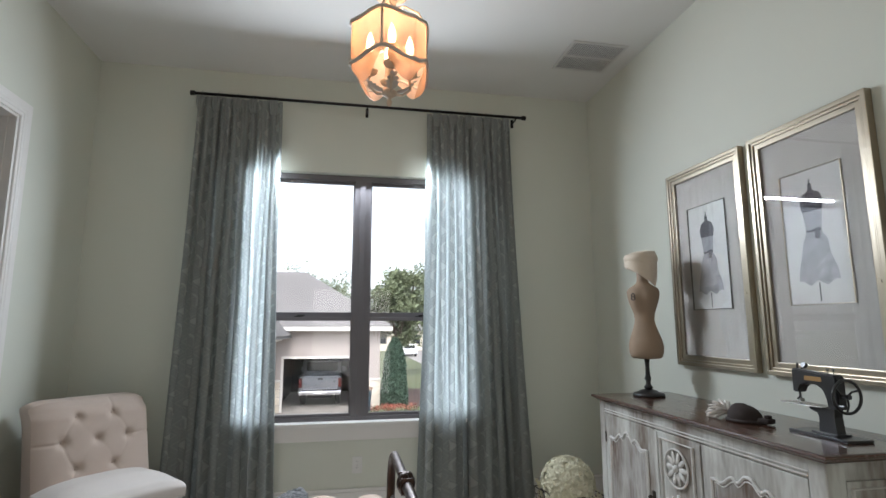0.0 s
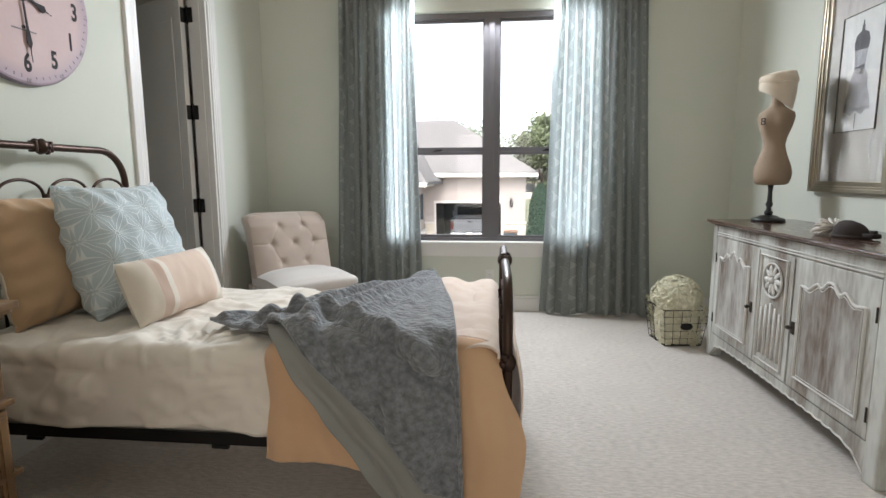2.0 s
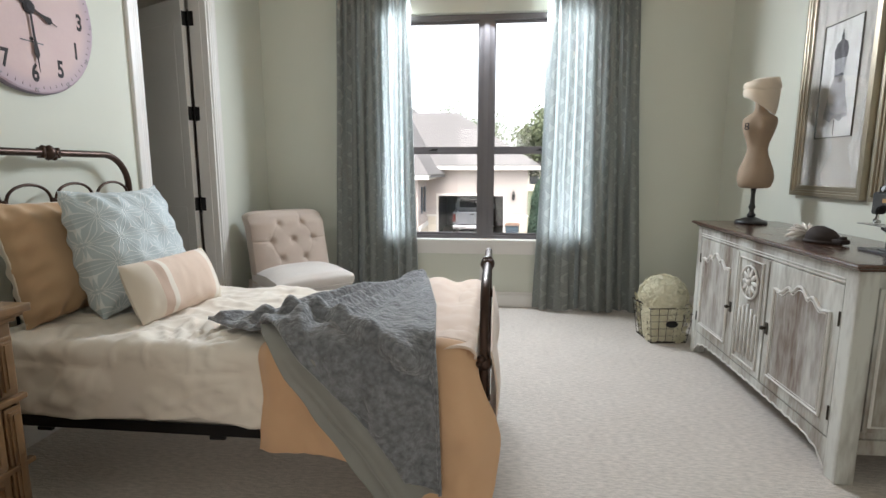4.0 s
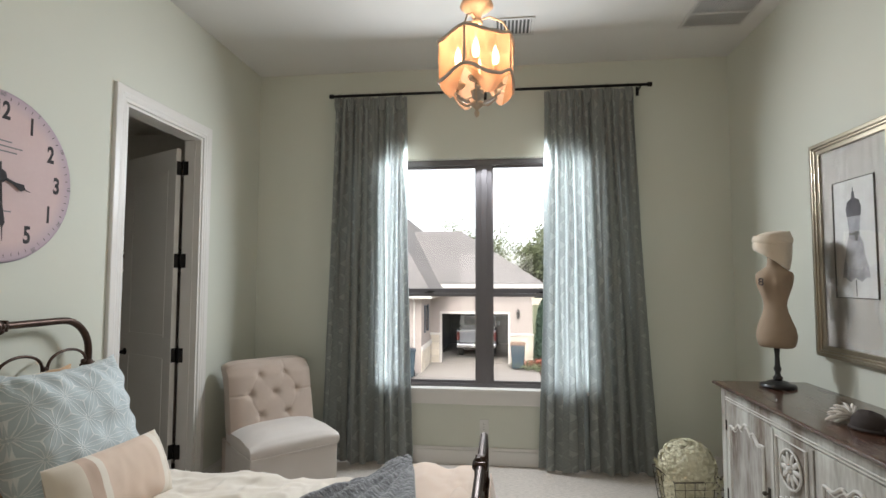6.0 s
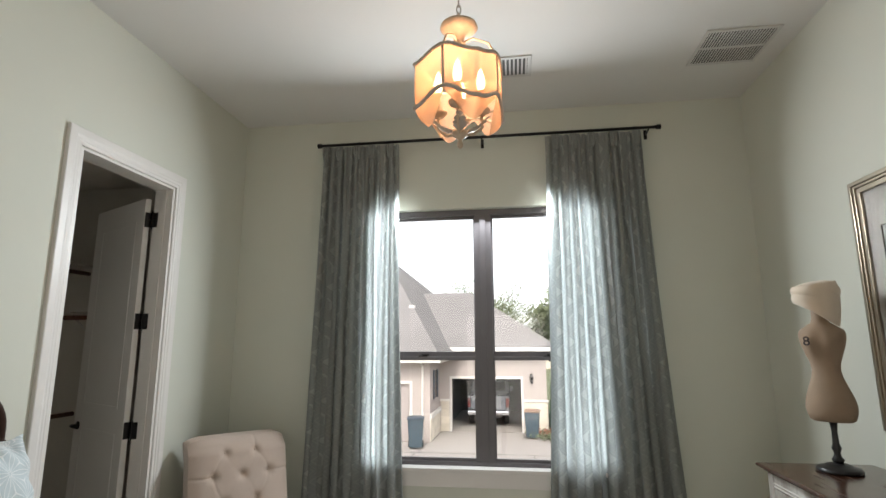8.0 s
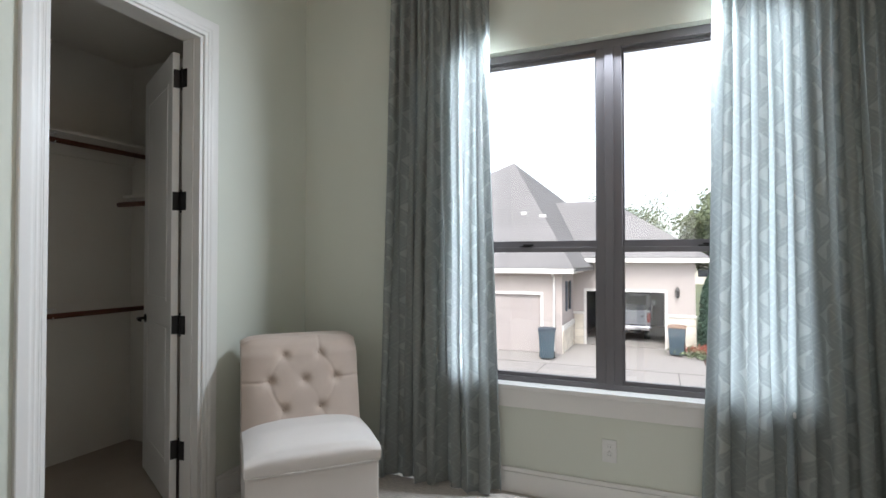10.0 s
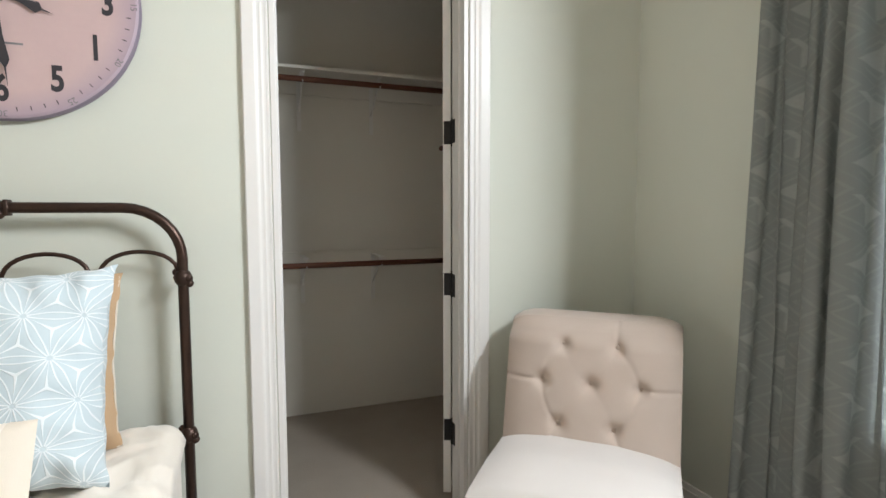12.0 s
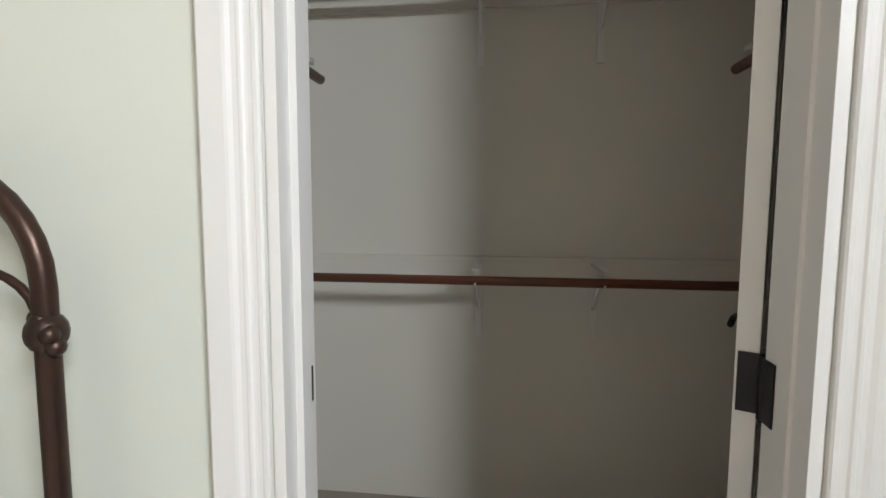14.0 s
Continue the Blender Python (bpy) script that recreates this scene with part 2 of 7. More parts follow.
def make_plush():
    """Brushed pile lying in short ripples."""
    m = mat("grey_plush", (0.225, 0.230, 0.242), 0.95, col2=(0.115, 0.118, 0.128), scale=18, fine=260, bump=0.25, sheen=0.45)
    N, L, b = nodes_of(m)
    tc, mp, n = N.new("ShaderNodeTexCoord"), N.new("ShaderNodeMapping"), N.new("ShaderNodeTexNoise")
    mp.inputs["Scale"].default_value = (48, 60, 52)
    L.new(tc.outputs["Object"], mp.inputs[0])
    L.new(mp.outputs[0], n.inputs["Vector"])
    sock(n, "Scale", 1.0)
    sock(n, "Detail", 3.0)
    hs, mr = N.new("ShaderNodeHueSaturation"), N.new("ShaderNodeMapRange")
    mr.inputs[1].default_value, mr.inputs[2].default_value = 0.30, 0.70
    mr.inputs[3].default_value, mr.inputs[4].default_value = 0.68, 1.35
    L.new(n.outputs["Fac"], mr.inputs[0])
    L.new(mr.outputs[0], hs.inputs["Value"])
    L.new(b.inputs["Base Color"].links[0].from_socket, hs.inputs["Color"])
    L.new(hs.outputs[0], b.inputs["Base Color"])
    bp = N.new("ShaderNodeBump")
    sock(bp, "Strength", 1.0)
    sock(bp, "Distance", 0.012)
    L.new(n.outputs["Fac"], bp.inputs["Height"])
    L.new(b.inputs["Normal"].links[0].from_socket, bp.inputs["Normal"])
    L.new(bp.outputs[0], b.inputs["Normal"])
    return m


PLUSH = make_plush()


def make_curtain():
    """Sage grey cloth with a woven pattern of broken diamonds; it lets the daylight through."""
    m = bpy.data.materials.new("patterned_curtain")
    m.use_nodes = True
    N, L, b = nodes_of(m)
    u, v = uvxy(N, L)
    nz = N.new("ShaderNodeTexNoise")
    sock(nz, "Scale", 16.0)
    uvn = N.new("ShaderNodeUVMap")
    L.new(uvn.outputs[0], nz.inputs["Vector"])
    P, Q = 0.120, 0.142                      # one motif: a hooked wedge in a broken lozenge
    cu = mth(N, L, "DIVIDE", mth(N, L, "ADD", u, mth(N, L, "MULTIPLY", mth(N, L, "SUBTRACT", nz.outputs["Fac"], 0.5), 0.010)), P)
    col = mth(N, L, "FLOOR", cu)
    cv = mth(N, L, "ADD", mth(N, L, "DIVIDE", v, Q), mth(N, L, "FRACT", mth(N, L, "MULTIPLY", col, 0.5)))
    turn = mth(N, L, "FRACT", mth(N, L, "MULTIPLY", mth(N, L, "ADD", mth(N, L, "FLOOR", cv), col), 0.5))
    side = mth(N, L, "MULTIPLY_ADD", turn, -4.0, 1.0)
    fu = mth(N, L, "MULTIPLY", mth(N, L, "SUBTRACT", mth(N, L, "FRACT", cu), 0.5), side)
    fv = mth(N, L, "SUBTRACT", mth(N, L, "FRACT", cv), 0.5)
    av = mth(N, L, "ABSOLUTE", fv)
    d = mth(N, L, "MULTIPLY", mth(N, L, "ADD", mth(N, L, "ABSOLUTE", fu), av), 2.0)
    wedge = mth(N, L, "MULTIPLY", band(N, L, fu, -0.09, 0.32, 0.04), band(N, L, mth(N, L, "ADD", av, mth(N, L, "MULTIPLY", fu, 0.80)), -1.0, 0.235, 0.04))
    tail = mth(N, L, "MULTIPLY", band(N, L, mth(N, L, "ABSOLUTE", mth(N, L, "ADD", mth(N, L, "MULTIPLY", fv, 0.8), mth(N, L, "ADD", fu, -0.12))), -1.0, 0.075, 0.04),
               band(N, L, fv, 0.02, 0.40, 0.03))
    ring = mth(N, L, "MULTIPLY", band(N, L, d, 0.64, 0.80, 0.05), band(N, L, fu, -0.7, 0.20, 0.03))
    outer = mth(N, L, "MULTIPLY", band(N, L, d, 0.96, 1.10, 0.06), 0.6)
    knot_ = mth(N, L, "MAXIMUM", band(N, L, d, 1.40, 1.60, 0.05), band(N, L, d, 1.84, 3.0, 0.05))
    pat = mth(N, L, "MAXIMUM", mth(N, L, "MAXIMUM", wedge, tail),
              mth(N, L, "MULTIPLY", mth(N, L, "MAXIMUM", mth(N, L, "MAXIMUM", ring, outer), knot_), 0.34))
    n2 = N.new("ShaderNodeTexNoise")
    sock(n2, "Scale", 90.0)
    L.new(uvn.outputs[0], n2.inputs["Vector"])
    pat = mth(N, L, "MULTIPLY", pat, mth(N, L, "MULTIPLY_ADD", n2.outputs["Fac"], 0.6, 0.6))
    mix = N.new("ShaderNodeMix")
    mix.data_type = "RGBA"
    mix.inputs["A"].default_value = (0.32, 0.332, 0.312, 1)
    mix.inputs["B"].default_value = (0.485, 0.50, 0.47, 1)
    L.new(pat, mix.inputs["Factor"])
    L.new(mix.outputs["Result"], b.inputs["Base Color"])
    sock(b, "Roughness", 0.85)
    sock(b, "Sheen Weight", 0.2)
    tr = N.new("ShaderNodeBsdfTranslucent")
    hs = N.new("ShaderNodeMix")
    hs.data_type = "RGBA"
    hs.inputs["Factor"].default_value = 0.6
    hs.inputs["B"].default_value = (0.33, 0.375, 0.385, 1)
    L.new(mix.outputs["Result"], hs.inputs["A"])
    L.new(hs.outputs["Result"], tr.inputs["Color"])
    ms = N.new("ShaderNodeMixShader")
    ms.inputs[0].default_value = 0.42
    L.new(b.outputs[0], ms.inputs[1])
    L.new(tr.outputs[0], ms.inputs[2])
    L.new(ms.outputs[0], N["Material Output"].inputs[0])
    w = N.new("ShaderNodeBump")
    sock(w, "Strength", 0.25)
    sock(w, "Distance", 0.001)
    L.new(n2.outputs["Fac"], w.inputs["Height"])
    L.new(w.outputs[0], b.inputs["Normal"])
    return m


CURTAIN = make_curtain()


def make_stars():
    """Pale blue cotton with rows of white many-petalled stars."""
    m = bpy.data.materials.new("star_print_cotton")
    m.use_nodes = True
    N, L, b = nodes_of(m)
    u, v = uvxy(N, L)
    D = 0.118

    def lattice(o):
        """Distance and bearing from the nearest star of one of the two interlaced lattices."""
        x = mth(N, L, "SUBTRACT", mth(N, L, "FRACT", mth(N, L, "ADD", mth(N, L, "DIVIDE", u, D), o)), 0.5)
        y = mth(N, L, "SUBTRACT", mth(N, L, "FRACT", mth(N, L, "ADD", mth(N, L, "DIVIDE", v, D * 1.732), o)), 0.5)
        y = mth(N, L, "MULTIPLY", y, 1.732)
        r = mth(N, L, "SQRT", mth(N, L, "ADD", mth(N, L, "MULTIPLY", x, x), mth(N, L, "MULTIPLY", y, y)))
        return r, mth(N, L, "ARCTAN2", y, x)

    (r1, a1), (r2, a2) = lattice(0.0), lattice(0.5)
    near = mth(N, L, "LESS_THAN", r1, r2)
    r = mth(N, L, "MINIMUM", r1, r2)
    a = mth(N, L, "ADD", mth(N, L, "MULTIPLY", a1, near), mth(N, L, "MULTIPLY", a2, mth(N, L, "SUBTRACT", 1.0, near)))
    sect = mth(N, L, "MULTIPLY", mth(N, L, "ABSOLUTE", mth(N, L, "SUBTRACT", mth(N, L, "FRACT", mth(N, L, "ADD", mth(N, L, "DIVIDE", a, math.pi / 3), 0.5)), 0.5)), math.pi / 3)
    off = mth(N, L, "MULTIPLY", mth(N, L, "SINE", sect), r)                                  # from the line to the next star
    spoke = mth(N, L, "MULTIPLY", mth(N, L, "SINE", mth(N, L, "SUBTRACT", math.pi / 6, sect)), r)   # from the line between two of them
    wid = mth(N, L, "MULTIPLY_ADD", mth(N, L, "MULTIPLY", r, r), 0.10, 0.004)
    pat = band(N, L, mth(N, L, "SUBTRACT", spoke, wid), -1.0, 0.0, 0.012)
    leaf = mth(N, L, "MULTIPLY", mth(N, L, "SINE", mth(N, L, "MULTIPLY", r, math.pi)), 0.072)
    pat = mth(N, L, "MAXIMUM", pat, band(N, L, mth(N, L, "ABSOLUTE", mth(N, L, "SUBTRACT", off, leaf)), -1.0, 0.018, 0.012))
    pat = mth(N, L, "MULTIPLY", pat, band(N, L, r, 0.035, 1.0, 0.03))
    mix = N.new("ShaderNodeMix")
    mix.data_type = "RGBA"
    mix.inputs["A"].default_value = (0.50, 0.575, 0.60, 1)
    mix.inputs["B"].default_value = (0.73, 0.76, 0.765, 1)
    L.new(pat, mix.inputs["Factor"])
    L.new(mix.outputs["Result"], b.inputs["Base Color"])
    sock(b, "Roughness", 0.9)
    sock(b, "Sheen Weight", 0.2)
    bp = N.new("ShaderNodeBump")
    sock(bp, "Strength", 0.35)
    sock(bp, "Distance", 0.004)
    L.new(pat, bp.inputs["Height"])
    L.new(bp.outputs[0], b.inputs["Normal"])
    return m


STARS = make_stars()


def make_washed(name, col, col2, scale, lo, hi):
    """Grey-brown timber under a worn white wash, streaked along the grain."""
    m = mat(name, col, 0.6, col2=col2, scale=scale, fine=24, bump=0.2, stretch=(2.2, 2.2, 0.5))
    N, L, b = nodes_of(m)
    mix = b.inputs["Base Color"].links[0].from_node
    mr = N.new("ShaderNodeMapRange")
    mr.inputs[1].default_value, mr.inputs[2].default_value = lo, hi
    L.new(mix.inputs["Factor"].links[0].from_socket, mr.inputs[0])
    L.new(mr.outputs[0], mix.inputs["Factor"])
    return m


WASHED = make_washed("whitewashed_oak", (0.57, 0.57, 0.53), (0.18, 0.14, 0.11), 2.6, 0.34, 0.78)
PANELW = make_washed("rubbed_brown_wash", (0.50, 0.49, 0.46), (0.13, 0.085, 0.062), 2.4, 0.32, 0.72)
WHITEN = mat("white_paint_worn", (0.76, 0.75, 0.72), 0.55, col2=(0.50, 0.47, 0.43), scale=7, fine=40, bump=0.2)


def make_shade():
    m = bpy.data.materials.new("mica_shade")
    m.use_nodes = True
    N, L, b = nodes_of(m)
    n = N.new("ShaderNodeTexNoise")
    sock(n, "Scale", 7.0)
    sock(n, "Distortion", 2.0)
    tc = N.new("ShaderNodeTexCoord")
    L.new(tc.outputs["Object"], n.inputs["Vector"])
    mix = N.new("ShaderNodeMix")
    mix.data_type = "RGBA"
    mix.inputs["A"].default_value = (0.64, 0.37, 0.23, 1)
    mix.inputs["B"].default_value = (0.70, 0.45, 0.30, 1)
    L.new(n.outputs["Fac"], mix.inputs["Factor"])
    L.new(mix.outputs["Result"], b.inputs["Base Color"])
    sock(b, "Roughness", 0.5)
    tr, tp = N.new("ShaderNodeBsdfTranslucent"), N.new("ShaderNodeBsdfTransparent")
    L.new(mix.outputs["Result"], tr.inputs[0])
    tp.inputs[0].default_value = (0.95, 0.78, 0.60, 1)
    m1, m2 = N.new("ShaderNodeMixShader"), N.new("ShaderNodeMixShader")
    m1.inputs[0].default_value = 0.55
    m2.inputs[0].default_value = 0.35
    L.new(b.outputs[0], m1.inputs[1])
    L.new(tr.outputs[0], m1.inputs[2])
    L.new(m1.outputs[0], m2.inputs[1])
    L.new(tp.outputs[0], m2.inputs[2])
    L.new(m2.outputs[0], N["Material Output"].inputs[0])
    return m


SHADE = make_shade()


def make_glass(name):
    m = bpy.data.materials.new(name)
    m.use_nodes = True
    b = m.node_tree.nodes["Principled BSDF"]
    sock(b, "Transmission Weight", 1.0)
    sock(b, "Roughness", 0.0)
    sock(b, "IOR", 1.45)
    sock(b, "Base Color", (0.99, 1.0, 1.0, 1))
    return m


GLASS = make_glass("clear_glass")


def make_glow(name, col, power):
    m = bpy.data.materials.new(name)
    m.use_nodes = True
    b = m.node_tree.nodes["Principled BSDF"]
    sock(b, "Emission Color", (*col, 1))
    sock(b, "Emission Strength", power)
    return m


BULB = make_glow("lit_bulb", (1.0, 0.72, 0.45), 9.0)


def make_clockface():
    """Aged pink paper, darker and lilac towards the rim."""
    m = mat("clock_paper", (0.60, 0.44, 0.42), 0.6, col2=(0.52, 0.37, 0.365), scale=5, fine=60, bump=0.02)
    N, L, b = nodes_of(m)
    tc, s = N.new("ShaderNodeTexCoord"), N.new("ShaderNodeVectorMath")
    s.operation = "LENGTH"
    L.new(tc.outputs["Object"], s.inputs[0])
    mr = N.new("ShaderNodeMapRange")
    mr.inputs[1].default_value, mr.inputs[2].default_value = 0.29, 0.39
    L.new(s.outputs["Value"], mr.inputs[0])
    mix = N.new("ShaderNodeMix")
    mix.data_type = "RGBA"
    L.new(mth(N, L, "MULTIPLY", mr.outputs[0], 0.75), mix.inputs["Factor"])
    L.new(b.inputs["Base Color"].links[0].from_socket, mix.inputs["A"])
    mix.inputs["B"].default_value = (0.27, 0.23, 0.33, 1)
    L.new(mix.outputs["Result"], b.inputs["Base Color"])
    return m


CLOCKF = make_clockface()


def make_shingles():
    m = mat("roof_shingles", (0.20, 0.185, 0.18), 0.9, col2=(0.15, 0.14, 0.135), scale=0.6, fine=14, bump=0.3, depth=0.01)
    N, L, b = nodes_of(m)
    tc, s = N.new("ShaderNodeTexCoord"), N.new("ShaderNodeSeparateXYZ")
    L.new(tc.outputs["Object"], s.inputs[0])
    st = mth(N, L, "FRACT", mth(N, L, "DIVIDE", s.outputs[2], 0.085))
    bp = N.new("ShaderNodeBump")
    sock(bp, "Strength", 1.0)
    sock(bp, "Distance", 0.03)
    L.new(st, bp.inputs["Height"])
    L.new(b.inputs["Normal"].links[0].from_socket, bp.inputs["Normal"])
    L.new(bp.outputs[0], b.inputs["Normal"])
    hs = N.new("ShaderNodeHueSaturation")
    L.new(mth(N, L, "MULTIPLY_ADD", st, 0.35, 0.8), hs.inputs["Value"])
    L.new(b.inputs["Base Color"].links[0].from_socket, hs.inputs["Color"])
    L.new(hs.outputs[0], b.inputs["Base Color"])
    return m


SHINGLE = make_shingles()


# ---- mesh helpers ----
def part(name, bm, material, parent=None, label="", smooth=False, category="", group="", kind="", loc=None):
    me = bpy.data.meshes.new(name)
    bm.to_mesh(me)
    bm.free()
    if material is not None:
        me.materials.append(material)
    if smooth:
        me.polygons.foreach_set("use_smooth", [True] * len(me.polygons))
    ob = new(name, me)
    if parent is not None:
        ob.parent = parent
    if loc is not None:
        ob.matrix_world = loc
    return tagged(ob, label, category, group, kind)


def thing(name, loc, label, category, group=""):
    e = new(name)
    e.empty_display_size = 0.1
    e.matrix_world = loc
    return tagged(e, label, category, group)


def bx(bm, x0, x1, y0, y1, z0, z1, bevel=0.0):
    t = bmesh.new() if bevel else bm
    vs = [t.verts.new((x, y, z)) for x in (x0, x1) for y in (y0, y1) for z in (z0, z1)]
    for f in ((0, 1, 3, 2), (4, 6, 7, 5), (0, 4, 5, 1), (2, 3, 7, 6), (0, 2, 6, 4), (1, 5, 7, 3)):
        t.faces.new([vs[i] for i in f])
    if bevel:
        bmesh.ops.bevel(t, geom=list(t.edges), offset=bevel, segments=2, affect="EDGES", profile=0.6)
        merge(bm, t)
    return bm


def merge(bm, t, m=None):
    """Adds the bmesh t to bm, moved by m."""
    mp = {v: bm.verts.new(m @ v.co if m else v.co) for v in t.verts}
    for f in t.faces:
        try:
            bm.faces.new([mp[v] for v in f.verts])
        except ValueError:
            pass
    t.free()


def box(*a, bevel=0.0):
    return bx(bmesh.new(), *a, bevel=bevel)


def tube(bm, pts, r, seg=10, closed=False, caps=True):
    """A round bar along pts; r is one radius or one for each point."""
    pts = [Vector(p) for p in pts]
    n = len(pts)
    rs = r if isinstance(r, (list, tuple)) else [r] * n
    rings, up = [], None
    for i, p in enumerate(pts):
        a = pts[(i - 1) % n] if closed or i else pts[0]
        b = pts[(i + 1) % n] if closed or i < n - 1 else pts[-1]
        d = (b - a).normalized()
        if up is None:
            up = d.orthogonal().normalized()
        up = (up - d * up.dot(d)).normalized()
        s = d.cross(up)
        rings.append([bm.verts.new(p + (up * math.cos(2 * math.pi * k / seg) + s * math.sin(2 * math.pi * k / seg)) * rs[i]) for k in range(seg)])
    m = n if closed else n - 1
    for i in range(m):
        A, B = rings[i], rings[(i + 1) % n]
        for k in range(seg):
            bm.faces.new((A[k], A[(k + 1) % seg], B[(k + 1) % seg], B[k]))
    if caps and not closed:
        bm.faces.new(list(reversed(rings[0])))
        bm.faces.new(rings[-1])
    return bm


def bar(pts, r, seg=10, closed=False):
    return tube(bmesh.new(), pts, r, seg, closed)


def lathe(bm, prof, seg=24, cx=0.0, cy=0.0, sx=1.0, sy=1.0, bend=None):
    """Turns the profile [(radius, z), ...] about the upright axis; bend(z) shifts it."""
    rings = []
    for r, z in prof:
        dx, dy = bend(z) if bend else (0, 0)
        rings.append([bm.verts.new((cx + dx + sx * r * math.cos(2 * math.pi * k / seg), cy + dy + sy * r * math.sin(2 * math.pi * k / seg), z)) for k in range(seg)])
    for A, B in zip(rings, rings[1:]):
        for k in range(seg):
            bm.faces.new((A[k], A[(k + 1) % seg], B[(k + 1) % seg], B[k]))
    bm.faces.new(list(reversed(rings[0])))
    bm.faces.new(rings[-1])
    return bm


def turned(prof, **k):
    return lathe(bmesh.new(), prof, **k)


def ball(bm, c, r, seg=12, sz=1.0):
    prof = [(r * math.sin(math.pi * i / seg) + 1e-4, -r * sz * math.cos(math.pi * i / seg)) for i in range(seg + 1)]
    t = turned(prof, seg=seg + 2)
    merge(bm, t, Matrix.Translation(c))
    return bm


def prism(bm, poly, axis, a, b):
    """The flat outline poly drawn out along an axis from a to b."""
    def P(q, h):
        u, v = q
        return {"x": (h, u, v), "y": (u, h, v), "z": (u, v, h)}[axis]
    A, B = [bm.verts.new(P(q, a)) for q in poly], [bm.verts.new(P(q, b)) for q in poly]
    n = len(poly)
    bm.faces.new(A)
    bm.faces.new(list(reversed(B)))
    for i in range(n):
        bm.faces.new((A[i], B[i], B[(i + 1) % n], A[(i + 1) % n]))
    bmesh.ops.recalc_face_normals(bm, faces=bm.faces)
    return bm


def grid(nu, nv, fn, uv=None, thick=0.0, wrap=False):
    """A sheet of nu x nv cells at fn(u, v), u and v from 0 to 1, given thickness along its normals."""
    bm = bmesh.new()
    lay = bm.loops.layers.uv.new("UVMap") if uv else None
    V = [[bm.verts.new(fn(i / nu, j / nv)) for j in range(nv + 1)] for i in range(nu + 1)]
    for i in range(nu):
        for j in range(nv):
            f = bm.faces.new((V[i][j], V[i + 1][j], V[i + 1][j + 1], V[i][j + 1]))
            if lay:
                for l, (a, b) in zip(f.loops, ((i, j), (i + 1, j), (i + 1, j + 1), (i, j + 1))):
                    l[lay].uv = uv(a / nu, b / nv)
    if thick:
        bm.normal_update()
        top = [f for f in bm.faces]
        off = {v: bm.verts.new(v.co - v.normal * thick) for v in list(bm.verts)}
        for f in top:
            g = bm.faces.new([off[v] for v in reversed(f.verts)])
            if lay:
                for l, k in zip(g.loops, reversed(list(f.loops))):
                    l[lay].uv = k[lay].uv
        for e in [e for e in bm.edges if len(e.link_faces) == 1 and e.verts[0] in off]:
            a, b = e.verts
            bm.faces.new((b, a, off[a], off[b]))
    return bm


def lerp(a, b, t):
    return a + (b - a) * t


def interp(x, pts):
    """Straight lines through the points (x, value)."""
    if x <= pts[0][0]:
        return pts[0][1]
    for (a, p), (b, q) in zip(pts, pts[1:]):
        if x <= b:
            return p + (q - p) * (x - a) / (b - a)
    return pts[-1][1]


def sm(t):
    t = min(max(t, 0.0), 1.0)
    return t * t * (3 - 2 * t)


def word(name, text, size, material, parent, m, thick=0.001, bold=0.0):
    """Writing in the built-in font, as a mesh lying in the plane of m."""
    cu = bpy.data.curves.new(name, "FONT")
    cu.body, cu.size, cu.extrude = text, size, thick
    cu.align_x, cu.align_y, cu.offset = "CENTER", "CENTER", bold
    tmp = bpy.data.objects.new(name, cu)
    me = bpy.data.meshes.new_from_object(tmp)
    bpy.data.objects.remove(tmp)
    me.transform(m)
    me.materials.clear()
    me.materials.append(material)
    ob = new(name, me)
    ob.parent = parent
    return ob


# ---- the room's shell ----
XW, XE, YN, YS, ZC = -1.83, 2.14, 4.34, -1.75, 3.33
XC, DY0, DY1, DZ = -1.95, 2.70, 3.462, 2.522      # closet side of the wall; the doorway
CX, CY0, CY1, CZ = -3.20, 2.08, 4.07, 2.75       # closet
WX0, WX1, WZ0, WZ1 = -0.76, 1.085, 0.585, 2.545  # window opening
YO = 4.56                                        # outer face


def struct(name, bm, material, label="", parent=None):
    return part(name, bm, material, parent, label, kind="" if parent else "structure")


